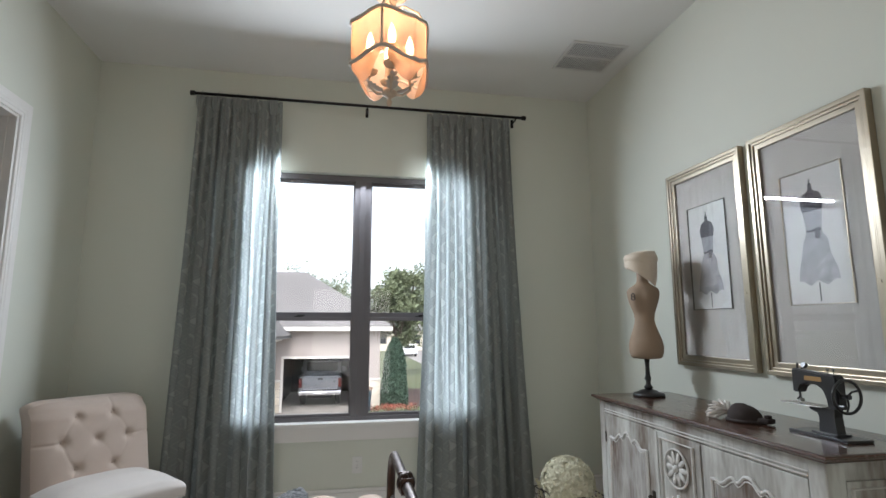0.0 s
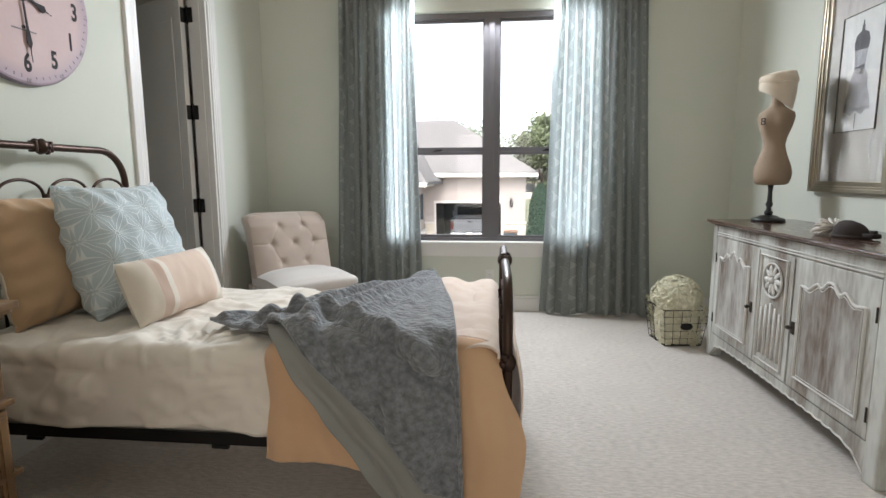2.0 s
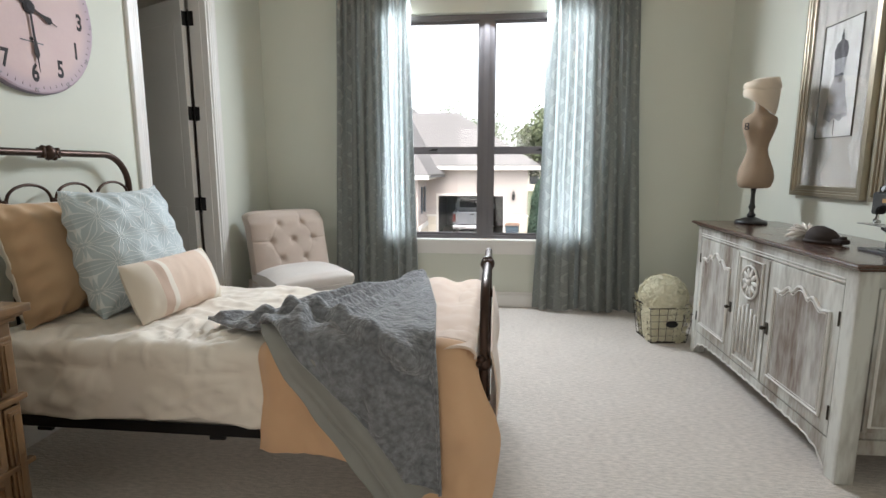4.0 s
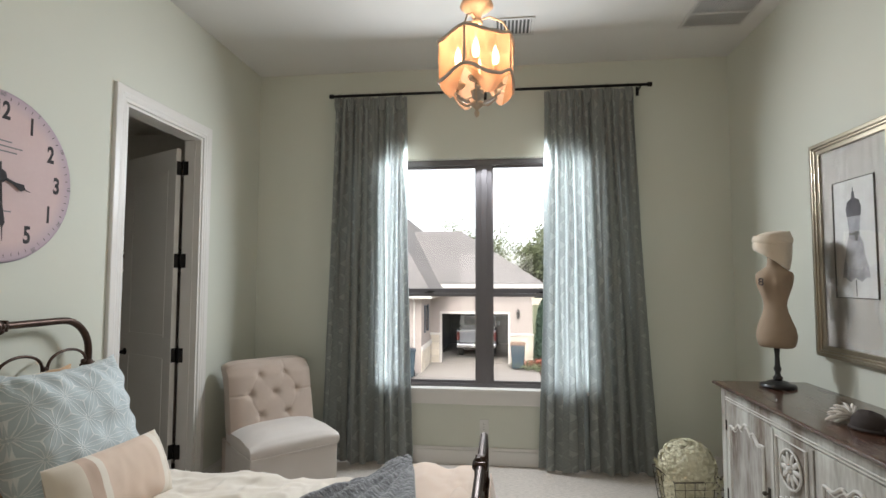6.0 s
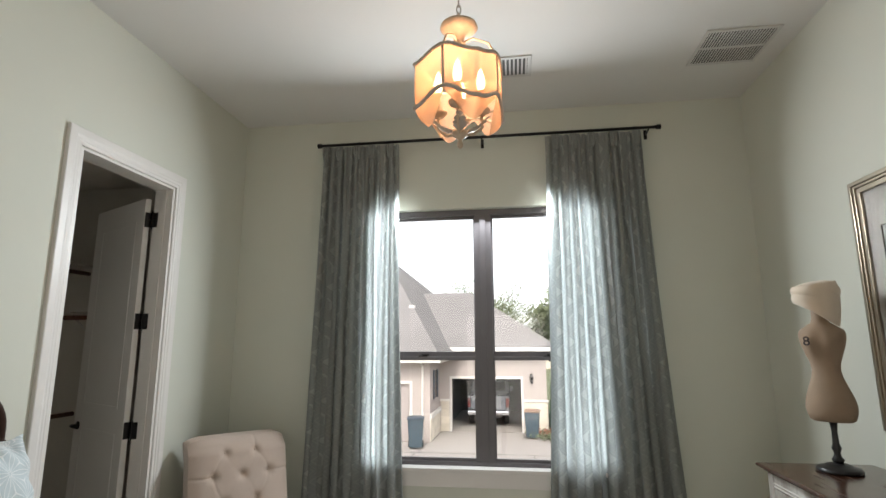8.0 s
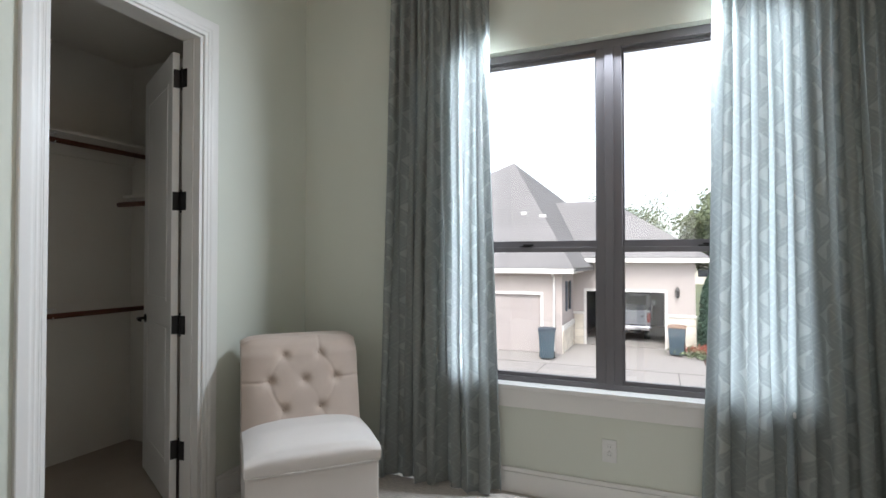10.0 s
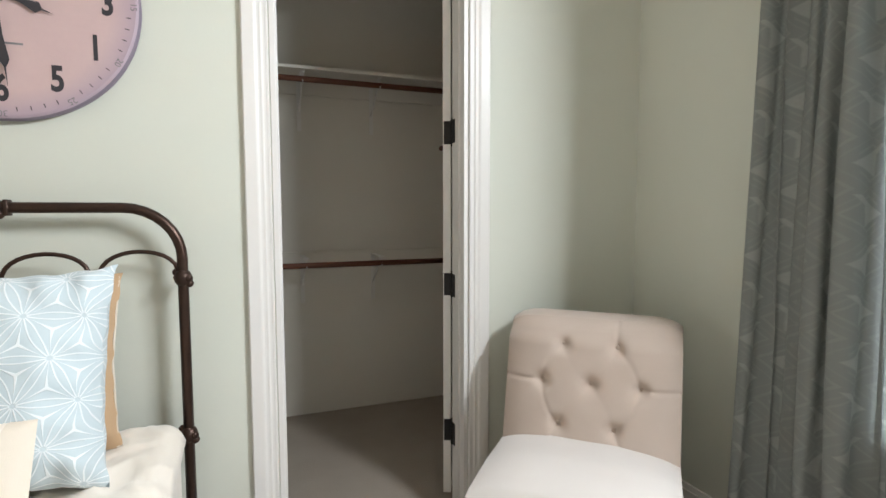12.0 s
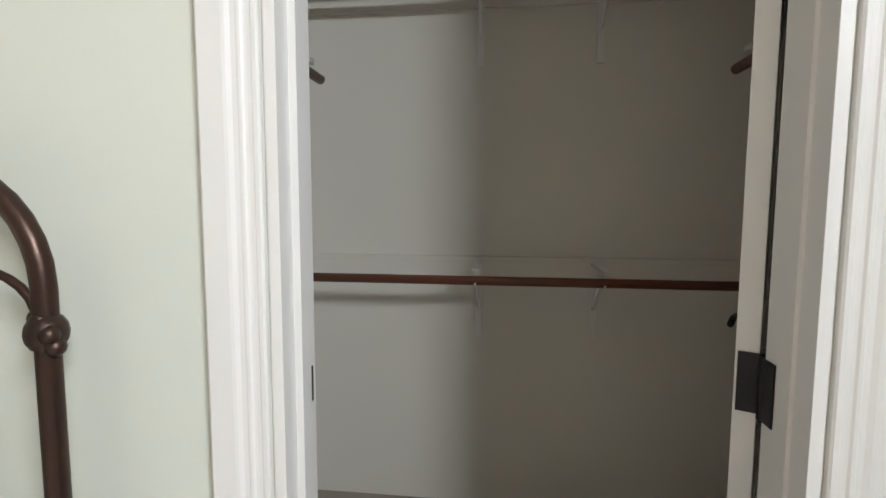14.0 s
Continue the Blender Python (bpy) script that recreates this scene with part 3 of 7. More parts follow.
def walls():
    b = bmesh.new()
    bx(b, XC, XW, YS, DY0, 0, ZC)
    bx(b, XC, XW, DY1, YN + 0.012, 0, ZC)
    bx(b, XC, XW, DY0, DY1, DZ, ZC)
    struct("wall_west", b, WALL, "pale sage green painted wall")
    b = bmesh.new()
    bx(b, XC, WX0, YN, YO, -0.3, ZC + 0.2)
    bx(b, WX1, XE + 0.12, YN, YO, -0.3, ZC + 0.2)
    bx(b, WX0, WX1, YN, YO, -0.3, WZ0)
    bx(b, WX0, WX1, YN, YO, WZ1, ZC + 0.2)
    struct("wall_north", b, WALL, "pale sage green painted window wall")
    struct("wall_east", box(XE, XE + 0.12, YS - 0.12, YN, -0.3, ZC + 0.2), WALL, "pale sage green painted wall")
    b = bmesh.new()
    bx(b, XC, -0.6, YS - 0.12, YS, -0.3, ZC + 0.2)
    bx(b, 1.0, XE, YS - 0.12, YS, -0.3, ZC + 0.2)
    bx(b, -0.6, 1.0, YS - 0.12, YS, 2.1, ZC + 0.2)
    bx(b, -0.6, 1.0, YS - 0.12, YS, -0.3, 0)
    struct("wall_south", b, WALL, "pale painted wall with the room's doorway")
    b = bmesh.new()
    bx(b, -0.9, 1.3, YS - 1.6, YS - 1.5, 0, 2.6)
    bx(b, -0.9, -0.8, YS - 1.5, YS - 0.121, 0, 2.6)
    bx(b, 1.2, 1.3, YS - 1.5, YS - 0.121, 0, 2.6)
    bx(b, -0.9, 1.3, YS - 1.6, YS - 0.121, 2.6, 2.7)
    bx(b, -0.9, 1.3, YS - 1.6, YS - 0.121, -0.1, 0)
    struct("hall_wall", b, CLOSETW, "plain hall walls")
    struct("ceiling", box(XC, XE, YS, YN, ZC, ZC + 0.2), CEIL, "off-white matt ceiling")
    struct("floor", box(XC + 0.06, XE, YS, YN, -0.2, 0.0), CARPET, "silver-grey looped carpet")
    b = bmesh.new()
    bx(b, CX - 0.1, CX, CY0 - 0.1, CY1 + 0.1, 0, CZ)
    bx(b, CX, XC, CY0 - 0.1, CY0, 0, CZ)
    bx(b, CX, XC, CY1, CY1 + 0.1, 0, CZ)
    struct("closet_wall", b, CLOSETW, "off-white closet walls")
    struct("closet_ceiling", box(CX - 0.1, XC, CY0 - 0.1, CY1 + 0.1, CZ, CZ + 0.1), CLOSETW, "off-white closet ceiling")
    struct("closet_floor", box(CX - 0.1, XC + 0.06, CY0 - 0.1, CY1 + 0.1, -0.2, -0.002), CLOSETF, "carpet on the closet floor, its shade put into a darker taupe")


def baseboard(x0, x1, y0, y1, face):
    """face: the side that shows, '+x', '-x' or '-y'."""
    b = bmesh.new()
    s, t = 0.016, 0.010
    if face == "+x":
        bx(b, x0, x0 + s, y0, y1, 0.0, 0.115, 0.002)
        bx(b, x0, x0 + t, y0, y1, 0.115, 0.14, 0.002)
    elif face == "-x":
        bx(b, x1 - s, x1, y0, y1, 0.0, 0.115, 0.002)
        bx(b, x1 - t, x1, y0, y1, 0.115, 0.14, 0.002)
    else:
        bx(b, x0, x1, y1 - s, y1, 0.0, 0.115, 0.002)
        bx(b, x0, x1, y1 - t, y1, 0.115, 0.14, 0.002)
    struct("baseboard", b, TRIM, "white painted baseboard")


def casing():
    """Moulded door casing on the bedroom side, and the jambs with their stop."""
    d = thing("door_1", pose(0, 0, 0), "white closet door standing open with black hinges", "door")
    d["kind"] = "structure"
    prof = [(0.0, 0.0), (0.0, 0.009), (0.003, 0.0125), (0.009, 0.0125), (0.011, 0.0116), (0.017, 0.0116), (0.021, 0.0125), (0.024, 0.0152), (0.028, 0.0156),
            (0.031, 0.0150), (0.038, 0.0154), (0.045, 0.0185), (0.050, 0.0195), (0.086, 0.0195), (0.090, 0.0165), (0.090, 0.0)]
    top = DZ + 0.006

    def run(ends):
        """The profile drawn between two mitred ends; ends gives y and z for a width."""
        b = bmesh.new()
        A, B = ([b.verts.new((XW + h, *e(w))) for w, h in prof] for e in ends)
        for k in range(len(prof) - 1):
            b.faces.new((A[k], A[k + 1], B[k + 1], B[k]))
        b.faces.new(A)
        b.faces.new(list(reversed(B)))
        bmesh.ops.recalc_face_normals(b, faces=b.faces)
        return b
    for side, y in ((-1, DY0 - 0.006), (1, DY1 + 0.006)):
        part("casing", run((lambda w: (y + side * w, 0.0), lambda w: (y + side * w, top + w))), TRIM, d)
    part("casing_head", run((lambda w: (DY0 - 0.006 - w, top + w), lambda w: (DY1 + 0.006 + w, top + w))), TRIM, d)
    b = bmesh.new()
    bx(b, XC - 0.004, XW + 0.004, DY0 - 0.002, DY0 + 0.016, 0, DZ, 0.001)
    bx(b, XC + 0.045, XC + 0.08, DY0 + 0.016, DY0 + 0.028, 0, DZ - 0.012)
    part("jamb", b, TRIM, d)
    b = bmesh.new()
    bx(b, XC - 0.004, XW + 0.004, DY1 - 0.016, DY1 + 0.002, 0, DZ, 0.001)
    bx(b, XC + 0.045, XC + 0.08, DY1 - 0.022, DY1 - 0.016, 0, DZ - 0.012)
    part("jamb", b, TRIM, d)
    part("jamb_head", box(XC - 0.004, XW + 0.004, DY0 + 0.016, DY1 - 0.016, DZ - 0.012, DZ + 0.002), TRIM, d)
    # casing on the closet side
    b = bmesh.new()
    bx(b, XC - 0.016, XC - 0.001, DY0 - 0.09, DY0 - 0.003, 0, DZ + 0.09)
    bx(b, XC - 0.016, XC - 0.001, DY1 + 0.030, DY1 + 0.09, 0, DZ + 0.09)
    bx(b, XC - 0.016, XC - 0.001, DY0 - 0.003, DY1 + 0.030, DZ + 0.006, DZ + 0.09)
    part("inner_casing", b, TRIM, d)
    # the leaf, swung into the closet past a right angle; local x runs from the hinge to the free edge
    piv = Vector((XC - 0.022, DY1 - 0.016, 0))
    ang = radians(270 - DOOR_SWING)
    m = Matrix.Translation(piv) @ Matrix.Rotation(ang, 4, "Z")
    W, T, Z0, Z1 = 0.715, 0.035, 0.012, 2.45
    b = bmesh.new()
    bx(b, 0.012, W, 0, T, Z0, Z1, 0.0015)
    for z0, z1 in ((0.22, 0.95), (1.10, 2.30)):      # sunk panels, framed by thin beads
        for y0, y1 in ((-0.003, 0.001), (T - 0.001, T + 0.003)):
            for q in ((0.11, W - 0.11, z0, z0 + 0.014), (0.11, W - 0.11, z1 - 0.014, z1), (0.11, 0.124, z0 + 0.014, z1 - 0.014), (W - 0.124, W - 0.11, z0 + 0.014, z1 - 0.014)):
                bx(b, q[0], q[1], y0, y1, q[2], q[3])
    b.transform(m)
    leaf = part("door_leaf", b, DOORP, d, "white painted two-panel door leaf")
    for z in (0.31, 0.977, 1.643, 2.308):
        b = bmesh.new()
        bx(b, 0.0085, 0.0115, -0.004, T - 0.004, z - 0.05, z + 0.05, 0.001)
        bx(b, -0.006, 0.0085, -0.007, -0.004, z - 0.05, z + 0.05)
        tube(b, [(-0.007, -0.007, z - 0.052), (-0.007, -0.007, z + 0.052)], 0.0075, 10)
        for k in (-0.058, 0.058):
            ball(b, (-0.007, -0.007, z + k), 0.006, 6)
        b.transform(m)
        bx(b, XC - 0.003, XC + 0.03, DY1 - 0.0195, DY1 - 0.0162, z - 0.05, z + 0.05, 0.001)
        part("hinge", b, BLACK, d, "square black hinge")
    for s, y in ((1, T), (-1, 0)):
        b = turned([(0.026, 0), (0.026, 0.006), (0.022, 0.009), (0.009, 0.010), (0.009, 0.045)], seg=20)
        b.transform(Matrix.Translation((W - 0.065, y, 0.96)) @ Matrix.Rotation(radians(-90 * s), 4, "X"))
        tube(b, [(W - 0.065, y + s * 0.045, 0.96), (W - 0.10, y + s * 0.05, 0.96), (W - 0.175, y + s * 0.05, 0.958)], 0.0085, 10)
        b.transform(m)
        part("door_handle", b, BLACK, d, "black lever handle", smooth=True)
    part("strike_plate", box(XC + 0.012, XC + 0.036, DY0 + 0.0165, DY0 + 0.0185, 0.93, 0.99), BLACK, d, "black strike plate")


def window():
    w = thing("window_1", pose(0, 0, 0), "twin double-hung window in dark bronze frames", "window")
    w["kind"] = "structure"
    y0, y1, yg = 4.395, 4.475, 4.43
    mid0, mid1 = 0.098, 0.232
    zb, zt = WZ0 + 0.03, WZ1 - 0.002
    part("window_frame", bx(bx(bx(box(WX0, WX1, y0, y1, zt - 0.045, zt, bevel=0.003), WX0, WX1, y0, y1, zb, zb + 0.03, 0.003),
         WX0, WX0 + 0.045, y0, y1, zb + 0.03, zt - 0.045, 0.003), WX1 - 0.045, WX1, y0, y1, zb + 0.03, zt - 0.045, 0.003), WINFR, w, "dark bronze outer frame")
    b = box(mid0, mid1, y0, y1, zb + 0.03, zt - 0.045, bevel=0.004)
    bx(b, mid0 + 0.045, mid1 - 0.045, y0 - 0.008, y0 + 0.001, zb + 0.03, zt - 0.045, 0.002)
    part("mullion", b, WINFR, w, "dark bronze mullion")
    zr0, zr1 = 1.37, 1.43
    for a, c in ((WX0 + 0.045, mid0), (mid1, WX1 - 0.045)):
        lo = bmesh.new()      # lower sash, inside
        s = 0.010
        bx(lo, a, c, y0 + 0.012, y0 + 0.04, zb + 0.03, zb + 0.052, 0.003)
        bx(lo, a, c, y0 + 0.006, y0 + 0.04, zr0, zr0 + 0.028, 0.003)
        bx(lo, a, a + s, y0 + 0.012, y0 + 0.04, zb + 0.052, zr0, 0.002)
        bx(lo, c - s, c, y0 + 0.012, y0 + 0.04, zb + 0.052, zr0, 0.002)
        part("lower_sash", lo, WINFR, w)
        up = bmesh.new()
        bx(up, a, c, y0 + 0.042, y1 - 0.004, zr0 + 0.018, zr1 + 0.006, 0.003)
        bx(up, a, c, y0 + 0.042, y1 - 0.004, zt - 0.063, zt - 0.045, 0.003)
        bx(up, a, a + s, y0 + 0.042, y1 - 0.004, zr1 + 0.006, zt - 0.063, 0.002)
        bx(up, c - s, c, y0 + 0.042, y1 - 0.004, zr1 + 0.006, zt - 0.063, 0.002)
        part("upper_sash", up, WINFR, w)
        xm = (a + c) / 2
        lk = box(xm - 0.035, xm + 0.035, y0 + 0.01, y0 + 0.035, zr0 + 0.0285, zr0 + 0.036, bevel=0.002)
        bx(lk, xm - 0.012, xm + 0.05, y0 + 0.004, y0 + 0.02, zr0 + 0.036, zr0 + 0.046, 0.003)
        part("sash_lock", lk, BLACK, w, "dark cam lock")
        for g in (part("pane", box(a + s, c - s, y0 + 0.024, y0 + 0.028, zb + 0.052, zr0), GLASS, w),
                  part("pane", box(a + s, c - s, y1 - 0.028, y1 - 0.024, zr1 + 0.006, zt - 0.063), GLASS, w)):
            g.visible_shadow = False
    # painted sill board and apron
    b = box(WX0 - 0.05, WX1 + 0.05, YN - 0.035, YN - 0.0005, WZ0, WZ0 + 0.030, bevel=0.005)
    bx(b, WX0, WX1, YN - 0.0005, y1, WZ0 + 0.0003, WZ0 + 0.0297)
    part("window_sill", b, TRIM, w, "white painted sill board")
    b = box(WX0 - 0.03, WX1 + 0.03, YN - 0.018, YN - 0.0005, WZ0 - 0.10, WZ0 - 0.0005, bevel=0.003)
    part("window_apron", b, TRIM, w, "white painted apron")


def vents():
    # square return grille of two louvred halves
    g = thing("ceiling_return_grille", pose(0, 0, 0), "white louvred return-air grille in the ceiling", "vent")
    x0, x1, y0, y1, z = 1.585, 2.01, 3.40, 3.80, ZC
    f = bmesh.new()
    for q in ((x0, x1, y0, y0 + 0.02), (x0, x1, y1 - 0.02, y1), (x0, x0 + 0.02, y0 + 0.02, y1 - 0.02), (x1 - 0.02, x1, y0 + 0.02, y1 - 0.02), (x0 + 0.02, x1 - 0.02, 3.592, 3.608)):
        bx(f, *q, z - 0.010, z - 0.0005, 0.002)
    part("frame", f, VENTM, g)
    part("backing", box(x0 + 0.02, x1 - 0.02, y0 + 0.02, y1 - 0.02, z - 0.003, z - 0.0008), VENTD, g, "dark duct behind")
    s = bmesh.new()
    bx(s, -0.0035, 0.0035, 0, 0.172, -0.0007, 0.0007)
    s.transform(Matrix.Rotation(radians(35), 4, "Y"))
    first = None
    for k in range(23):
        for yy in (y0 + 0.02, 3.608):
            m = Matrix.Translation((x0 + 0.03 + k * 0.0165, yy, z - 0.0065))
            if first is None:
                first = part("louvre", s, VENTM, g)
                first.matrix_basis = m
            else:
                o = new("louvre", first.data)
                o.parent = g
                o.matrix_basis = m
    v = thing("supply_register", pose(0, 0, 0), "small white supply register in the ceiling", "vent")
    x0, x1, y0, y1 = 0.26, 0.555, 3.52, 3.78
    f = bmesh.new()
    for q in ((x0, x1, y0, y0 + 0.025), (x0, x1, y1 - 0.025, y1), (x0, x0 + 0.025, y0 + 0.025, y1 - 0.025), (x1 - 0.025, x1, y0 + 0.025, y1 - 0.025)):
        bx(f, *q, z - 0.008, z - 0.0005, 0.002)
    part("frame", f, VENTM, v)
    part("backing", box(x0 + 0.025, x1 - 0.025, y0 + 0.025, y1 - 0.025, z - 0.003, z - 0.0008), VENTD, v, "dark duct behind")
    for k in range(9):
        x = x0 + 0.04 + k * 0.027
        part("louvre", box(x, x + 0.011, y0 + 0.025, y1 - 0.025, z - 0.007, z - 0.0035), VENTM, v)


def outlet():
    o = thing("wall_outlet", pose(0.163, YN, 0.305), "white wall outlet plate under the window", "outlet")
    part("plate", box(-0.037, 0.037, -0.006, -0.0005, -0.06, 0.06, bevel=0.002), OUTLET, o)
    for z in (-0.022, 0.022):
        part("socket", box(-0.017, 0.017, -0.0085, -0.006, z - 0.015, z + 0.015, bevel=0.001), OUTLET, o)
        for x in (-0.007, 0.006):
            part("slot", box(x, x + 0.002, -0.0092, -0.0085, z - 0.003, z + 0.006), VENTD, o)
    part("screw", box(-0.003, 0.003, -0.0075, -0.006, -0.002, 0.002), STEEL, o)


def closet_fittings():
    """Shelves, rods and brackets: two runs on the back wall and one on each side."""
    for z, dpt in ((2.052, 0.30), (0.985, 0.020)):
        s = thing("closet_shelf", pose(0, 0, 0), "white closet shelf carried on brackets", "shelf", "closet shelves")
        part("board", box(CX, CX + dpt, CY0 + 0.002, CY1 - 0.002, z + 0.045, z + 0.063, bevel=0.002), CLOSETW, s)
        part("cleat", box(CX, CX + 0.018, CY0 + 0.002, CY1 - 0.002, z - 0.04, z + 0.0445), CLOSETW, s)
        for y in (2.935, 3.385):
            b = box(CX + 0.018, CX + 0.022, y - 0.013, y + 0.013, z - 0.26, z + 0.044, bevel=0.001)
            tube(b, [(CX + 0.022, y, z - 0.14), (CX + 0.13, y, z - 0.05), (CX + 0.235, y, z + 0.036)], 0.006, 6)
            bx(b, CX + 0.022, CX + 0.27, y - 0.012, y + 0.012, z + 0.038, z + 0.0445)
            bx(b, CX + 0.225, CX + 0.231, y - 0.012, y + 0.012, z - 0.02, z + 0.038)
            br = part("bracket", b, TRIM, s, "white metal shelf bracket")
            hk = bar([(CX + 0.25 + 0.019 * math.cos(a), y, z + 0.019 * math.sin(a)) for a in (2.2, 2.8, 3.5, 4.1, 4.7, 5.3, 5.9)], 0.004, 6)
            bx(hk, CX + 0.228, CX + 0.234, y - 0.011, y + 0.011, z - 0.022, z + 0.036, 0.001)
            part("rod_hook", hk, TRIM, br, "white rod hook")
        r = thing("closet_rod", pose(0, 0, 0), "stained wooden hanging rod in the closet", "closet rod", "closet rods")
        part("pole", bar([(CX + 0.25, CY0 + 0.002, z), (CX + 0.25, CY1 - 0.002, z)], 0.0165, 14), ROD, r, smooth=True)
    for y, e in ((CY0, 1), (CY1, -1)):
        z = 1.69
        s = thing("closet_shelf", pose(0, 0, 0), "short white closet shelf on the side wall", "shelf", "closet shelves")
        y0, y1 = sorted((y, y + e * 0.30))
        part("board", box(CX + 0.32, XC - 0.35, y0 + 0.002, y1 - 0.002, z + 0.045, z + 0.063, bevel=0.002), CLOSETW, s)
        for x in (CX + 0.36, XC - 0.40):
            b = bmesh.new()
            a, c = sorted((y + e * 0.002, y + e * 0.26))
            bx(b, x - 0.012, x + 0.012, a, c, z + 0.038, z + 0.0445)
            bx(b, x - 0.012, x + 0.012, *sorted((y + e * 0.002, y + e * 0.006)), z - 0.2, z + 0.038)
            tube(b, [(x, y + e * 0.01, z - 0.15), (x, y + e * 0.23, z + 0.03)], 0.006, 6)
            part("bracket", b, TRIM, s)
        yr = y + e * 0.31
        r = thing("closet_rod", pose(0, 0, 0), "short stained hanging rod on the side wall", "closet rod", "closet rods")
        part("pole", bar([(CX + 0.30, yr, z), (XC - 0.35, yr, z)], 0.0165, 14), ROD, r, smooth=True)


DOOR_SWING = 117
walls()
baseboard(XW, XE, YN - 0.02, YN, "-y")
baseboard(XW, XW + 0.02, YS, DY0 - 0.108, "+x")
baseboard(XW, XW + 0.02, DY1 + 0.108, YN - 0.02, "+x")
baseboard(XE - 0.02, XE, YS, YN - 0.02, "-x")
casing()
window()
vents()
outlet()
closet_fittings()


# ---- curtains ----
def curtain(xt0, xt1, xb0, xb1, groups, ph, outer, name_side):
    """Pinch-pleated panel: tight folds fall from each pleat group, broad flat cloth between them."""
    c = thing("curtain", pose(0, 0, 0), "sage grey patterned full-length curtain hanging " + name_side, "curtain", "window curtains")
    zt, zb, y0 = 3.055, 0.015, 4.215
    W = xt1 - xt0

    def fn(u, v):
        z = lerp(zb, zt, v)
        low = 1 - v
        x = lerp(lerp(xt0, xb0, low ** 1.4), lerp(xt1, xb1, low ** 1.4), u)
        f, dx = 0.0, 0.0
        for i, g in enumerate(groups):
            p = lerp(0.046, 0.090 + 0.012 * math.sin(3 * i + ph), low ** 0.8) / W
            w = lerp(0.055, 0.115, low ** 0.7) / W
            k = math.exp(-((u - g - 0.02 * low * math.sin(i * 2 + ph)) / w) ** 2)
            a = 2 * math.pi * (u - g) / p + 0.6 * math.sin(2.2 * low + i)
            f += k * (math.cos(a) * (0.026 + 0.016 * low) - 0.012)
            dx += k * 0.010 * math.sin(2 * a) * (0.5 + low)
        broad = (0.020 + 0.022 * low) * math.sin(2 * math.pi * (2.6 * u + ph) + 0.7 * low) + 0.008 * math.sin(2 * math.pi * (6.3 * u + ph) + 2 * low)
        top = sm((zt - z) / 0.14)
        f = f * lerp(0.75, 1.0, top) + broad * lerp(0.35, 1.0, top)
        yy = y0 - f * (1 if z > 0.3 else lerp(0.9, 1, z / 0.3)) + 0.006 * noise.noise((x * 5, z * 1.7, ph * 7))
        w = sm(1 - (1 - u if outer else u) / 0.05)
        return (x + dx, lerp(yy, YN - 0.004, w), z)
    part("cloth", grid(260, 46, fn, uv=lambda u, v: (u * W * 1.75 + ph, v * 3.04)), CURTAIN, c, smooth=True)
    for g in groups:
        for k in (-1, 0, 1):
            x = xt0 + W * g + k * 0.014
            part("pinch_pleat", bar([(x, y0 - 0.018, zt - 0.115), (x + k * 0.004, y0 - 0.030, zt - 0.06), (x + k * 0.006, y0 - 0.020, zt - 0.002)], [0.006, 0.010, 0.009], 8), CURTAIN, c, smooth=True)
        x = xt0 + W * g
        ring = [(x + 0.004 * math.sin(a), 4.236 + 0.019 * math.cos(a), 3.083 + 0.019 * math.sin(a)) for a in [2 * math.pi * k / 14 for k in range(14)]]
        part("ring", bar(ring, 0.0016, 5, closed=True), BLACK, c, "thin black curtain ring")



def rod():
    r = thing("curtain_rod", pose(0, 0, 0), "long thin black curtain rod on wall brackets", "curtain rod")
    y, z = 4.236, 3.085
    part("pole", bar([(-1.12, y, z), (1.485, y, z)], 0.0115, 14), BLACK, r, smooth=True)
    for a, c in ((-1.155, -1.12), (1.485, 1.52)):
        m = Matrix.Translation((a, y, z)) @ Matrix.Rotation(radians(90), 4, "Y")
        b = turned([(0.014, 0), (0.019, 0.004), (0.019, 0.012), (0.015, 0.016), (0.019, 0.020), (0.019, 0.031), (0.014, 0.035)], seg=16)
        b.transform(m)
        part("finial", b, BLACK, r)
    for x in (-1.06, 0.18, 1.43):
        b = bar([(x, YN, z - 0.02), (x, y + 0.02, z - 0.02), (x, y, z - 0.012)], 0.006, 8)
        bx(b, x - 0.012, x + 0.012, YN - 0.006, YN - 0.0005, z - 0.055, z + 0.02, 0.002)
        part("bracket", b, BLACK, r)


curtain(-1.105, -0.475, -1.19, -0.425, (0.06, 0.24, 0.47, 0.66, 0.90), 0.10, False, "beside the dark window frame")
curtain(0.665, 1.40, 0.60, 1.54, (0.10, 0.28, 0.46, 0.68, 0.90), 0.55, True, "beside the corner basket")
rod()


# ---- bed ----
BX0, BX1, BY0, BY1 = -1.75, 0.235, 1.415, 2.405
BYM = (BY0 + BY1) / 2


def knot(b, c, r=0.028, z=1.1):
    """A cast collar: a fat ring with petals round the bar."""
    ball(b, c, r, 8, z)
    for k in range(6):
        a = k * math.pi / 3
        ball(b, (c[0] + 0.5 * r * math.cos(a), c[1] + 0.75 * r * math.cos(a + 0.6), c[2] + 0.75 * r * math.sin(a)), r * 0.5, 6)


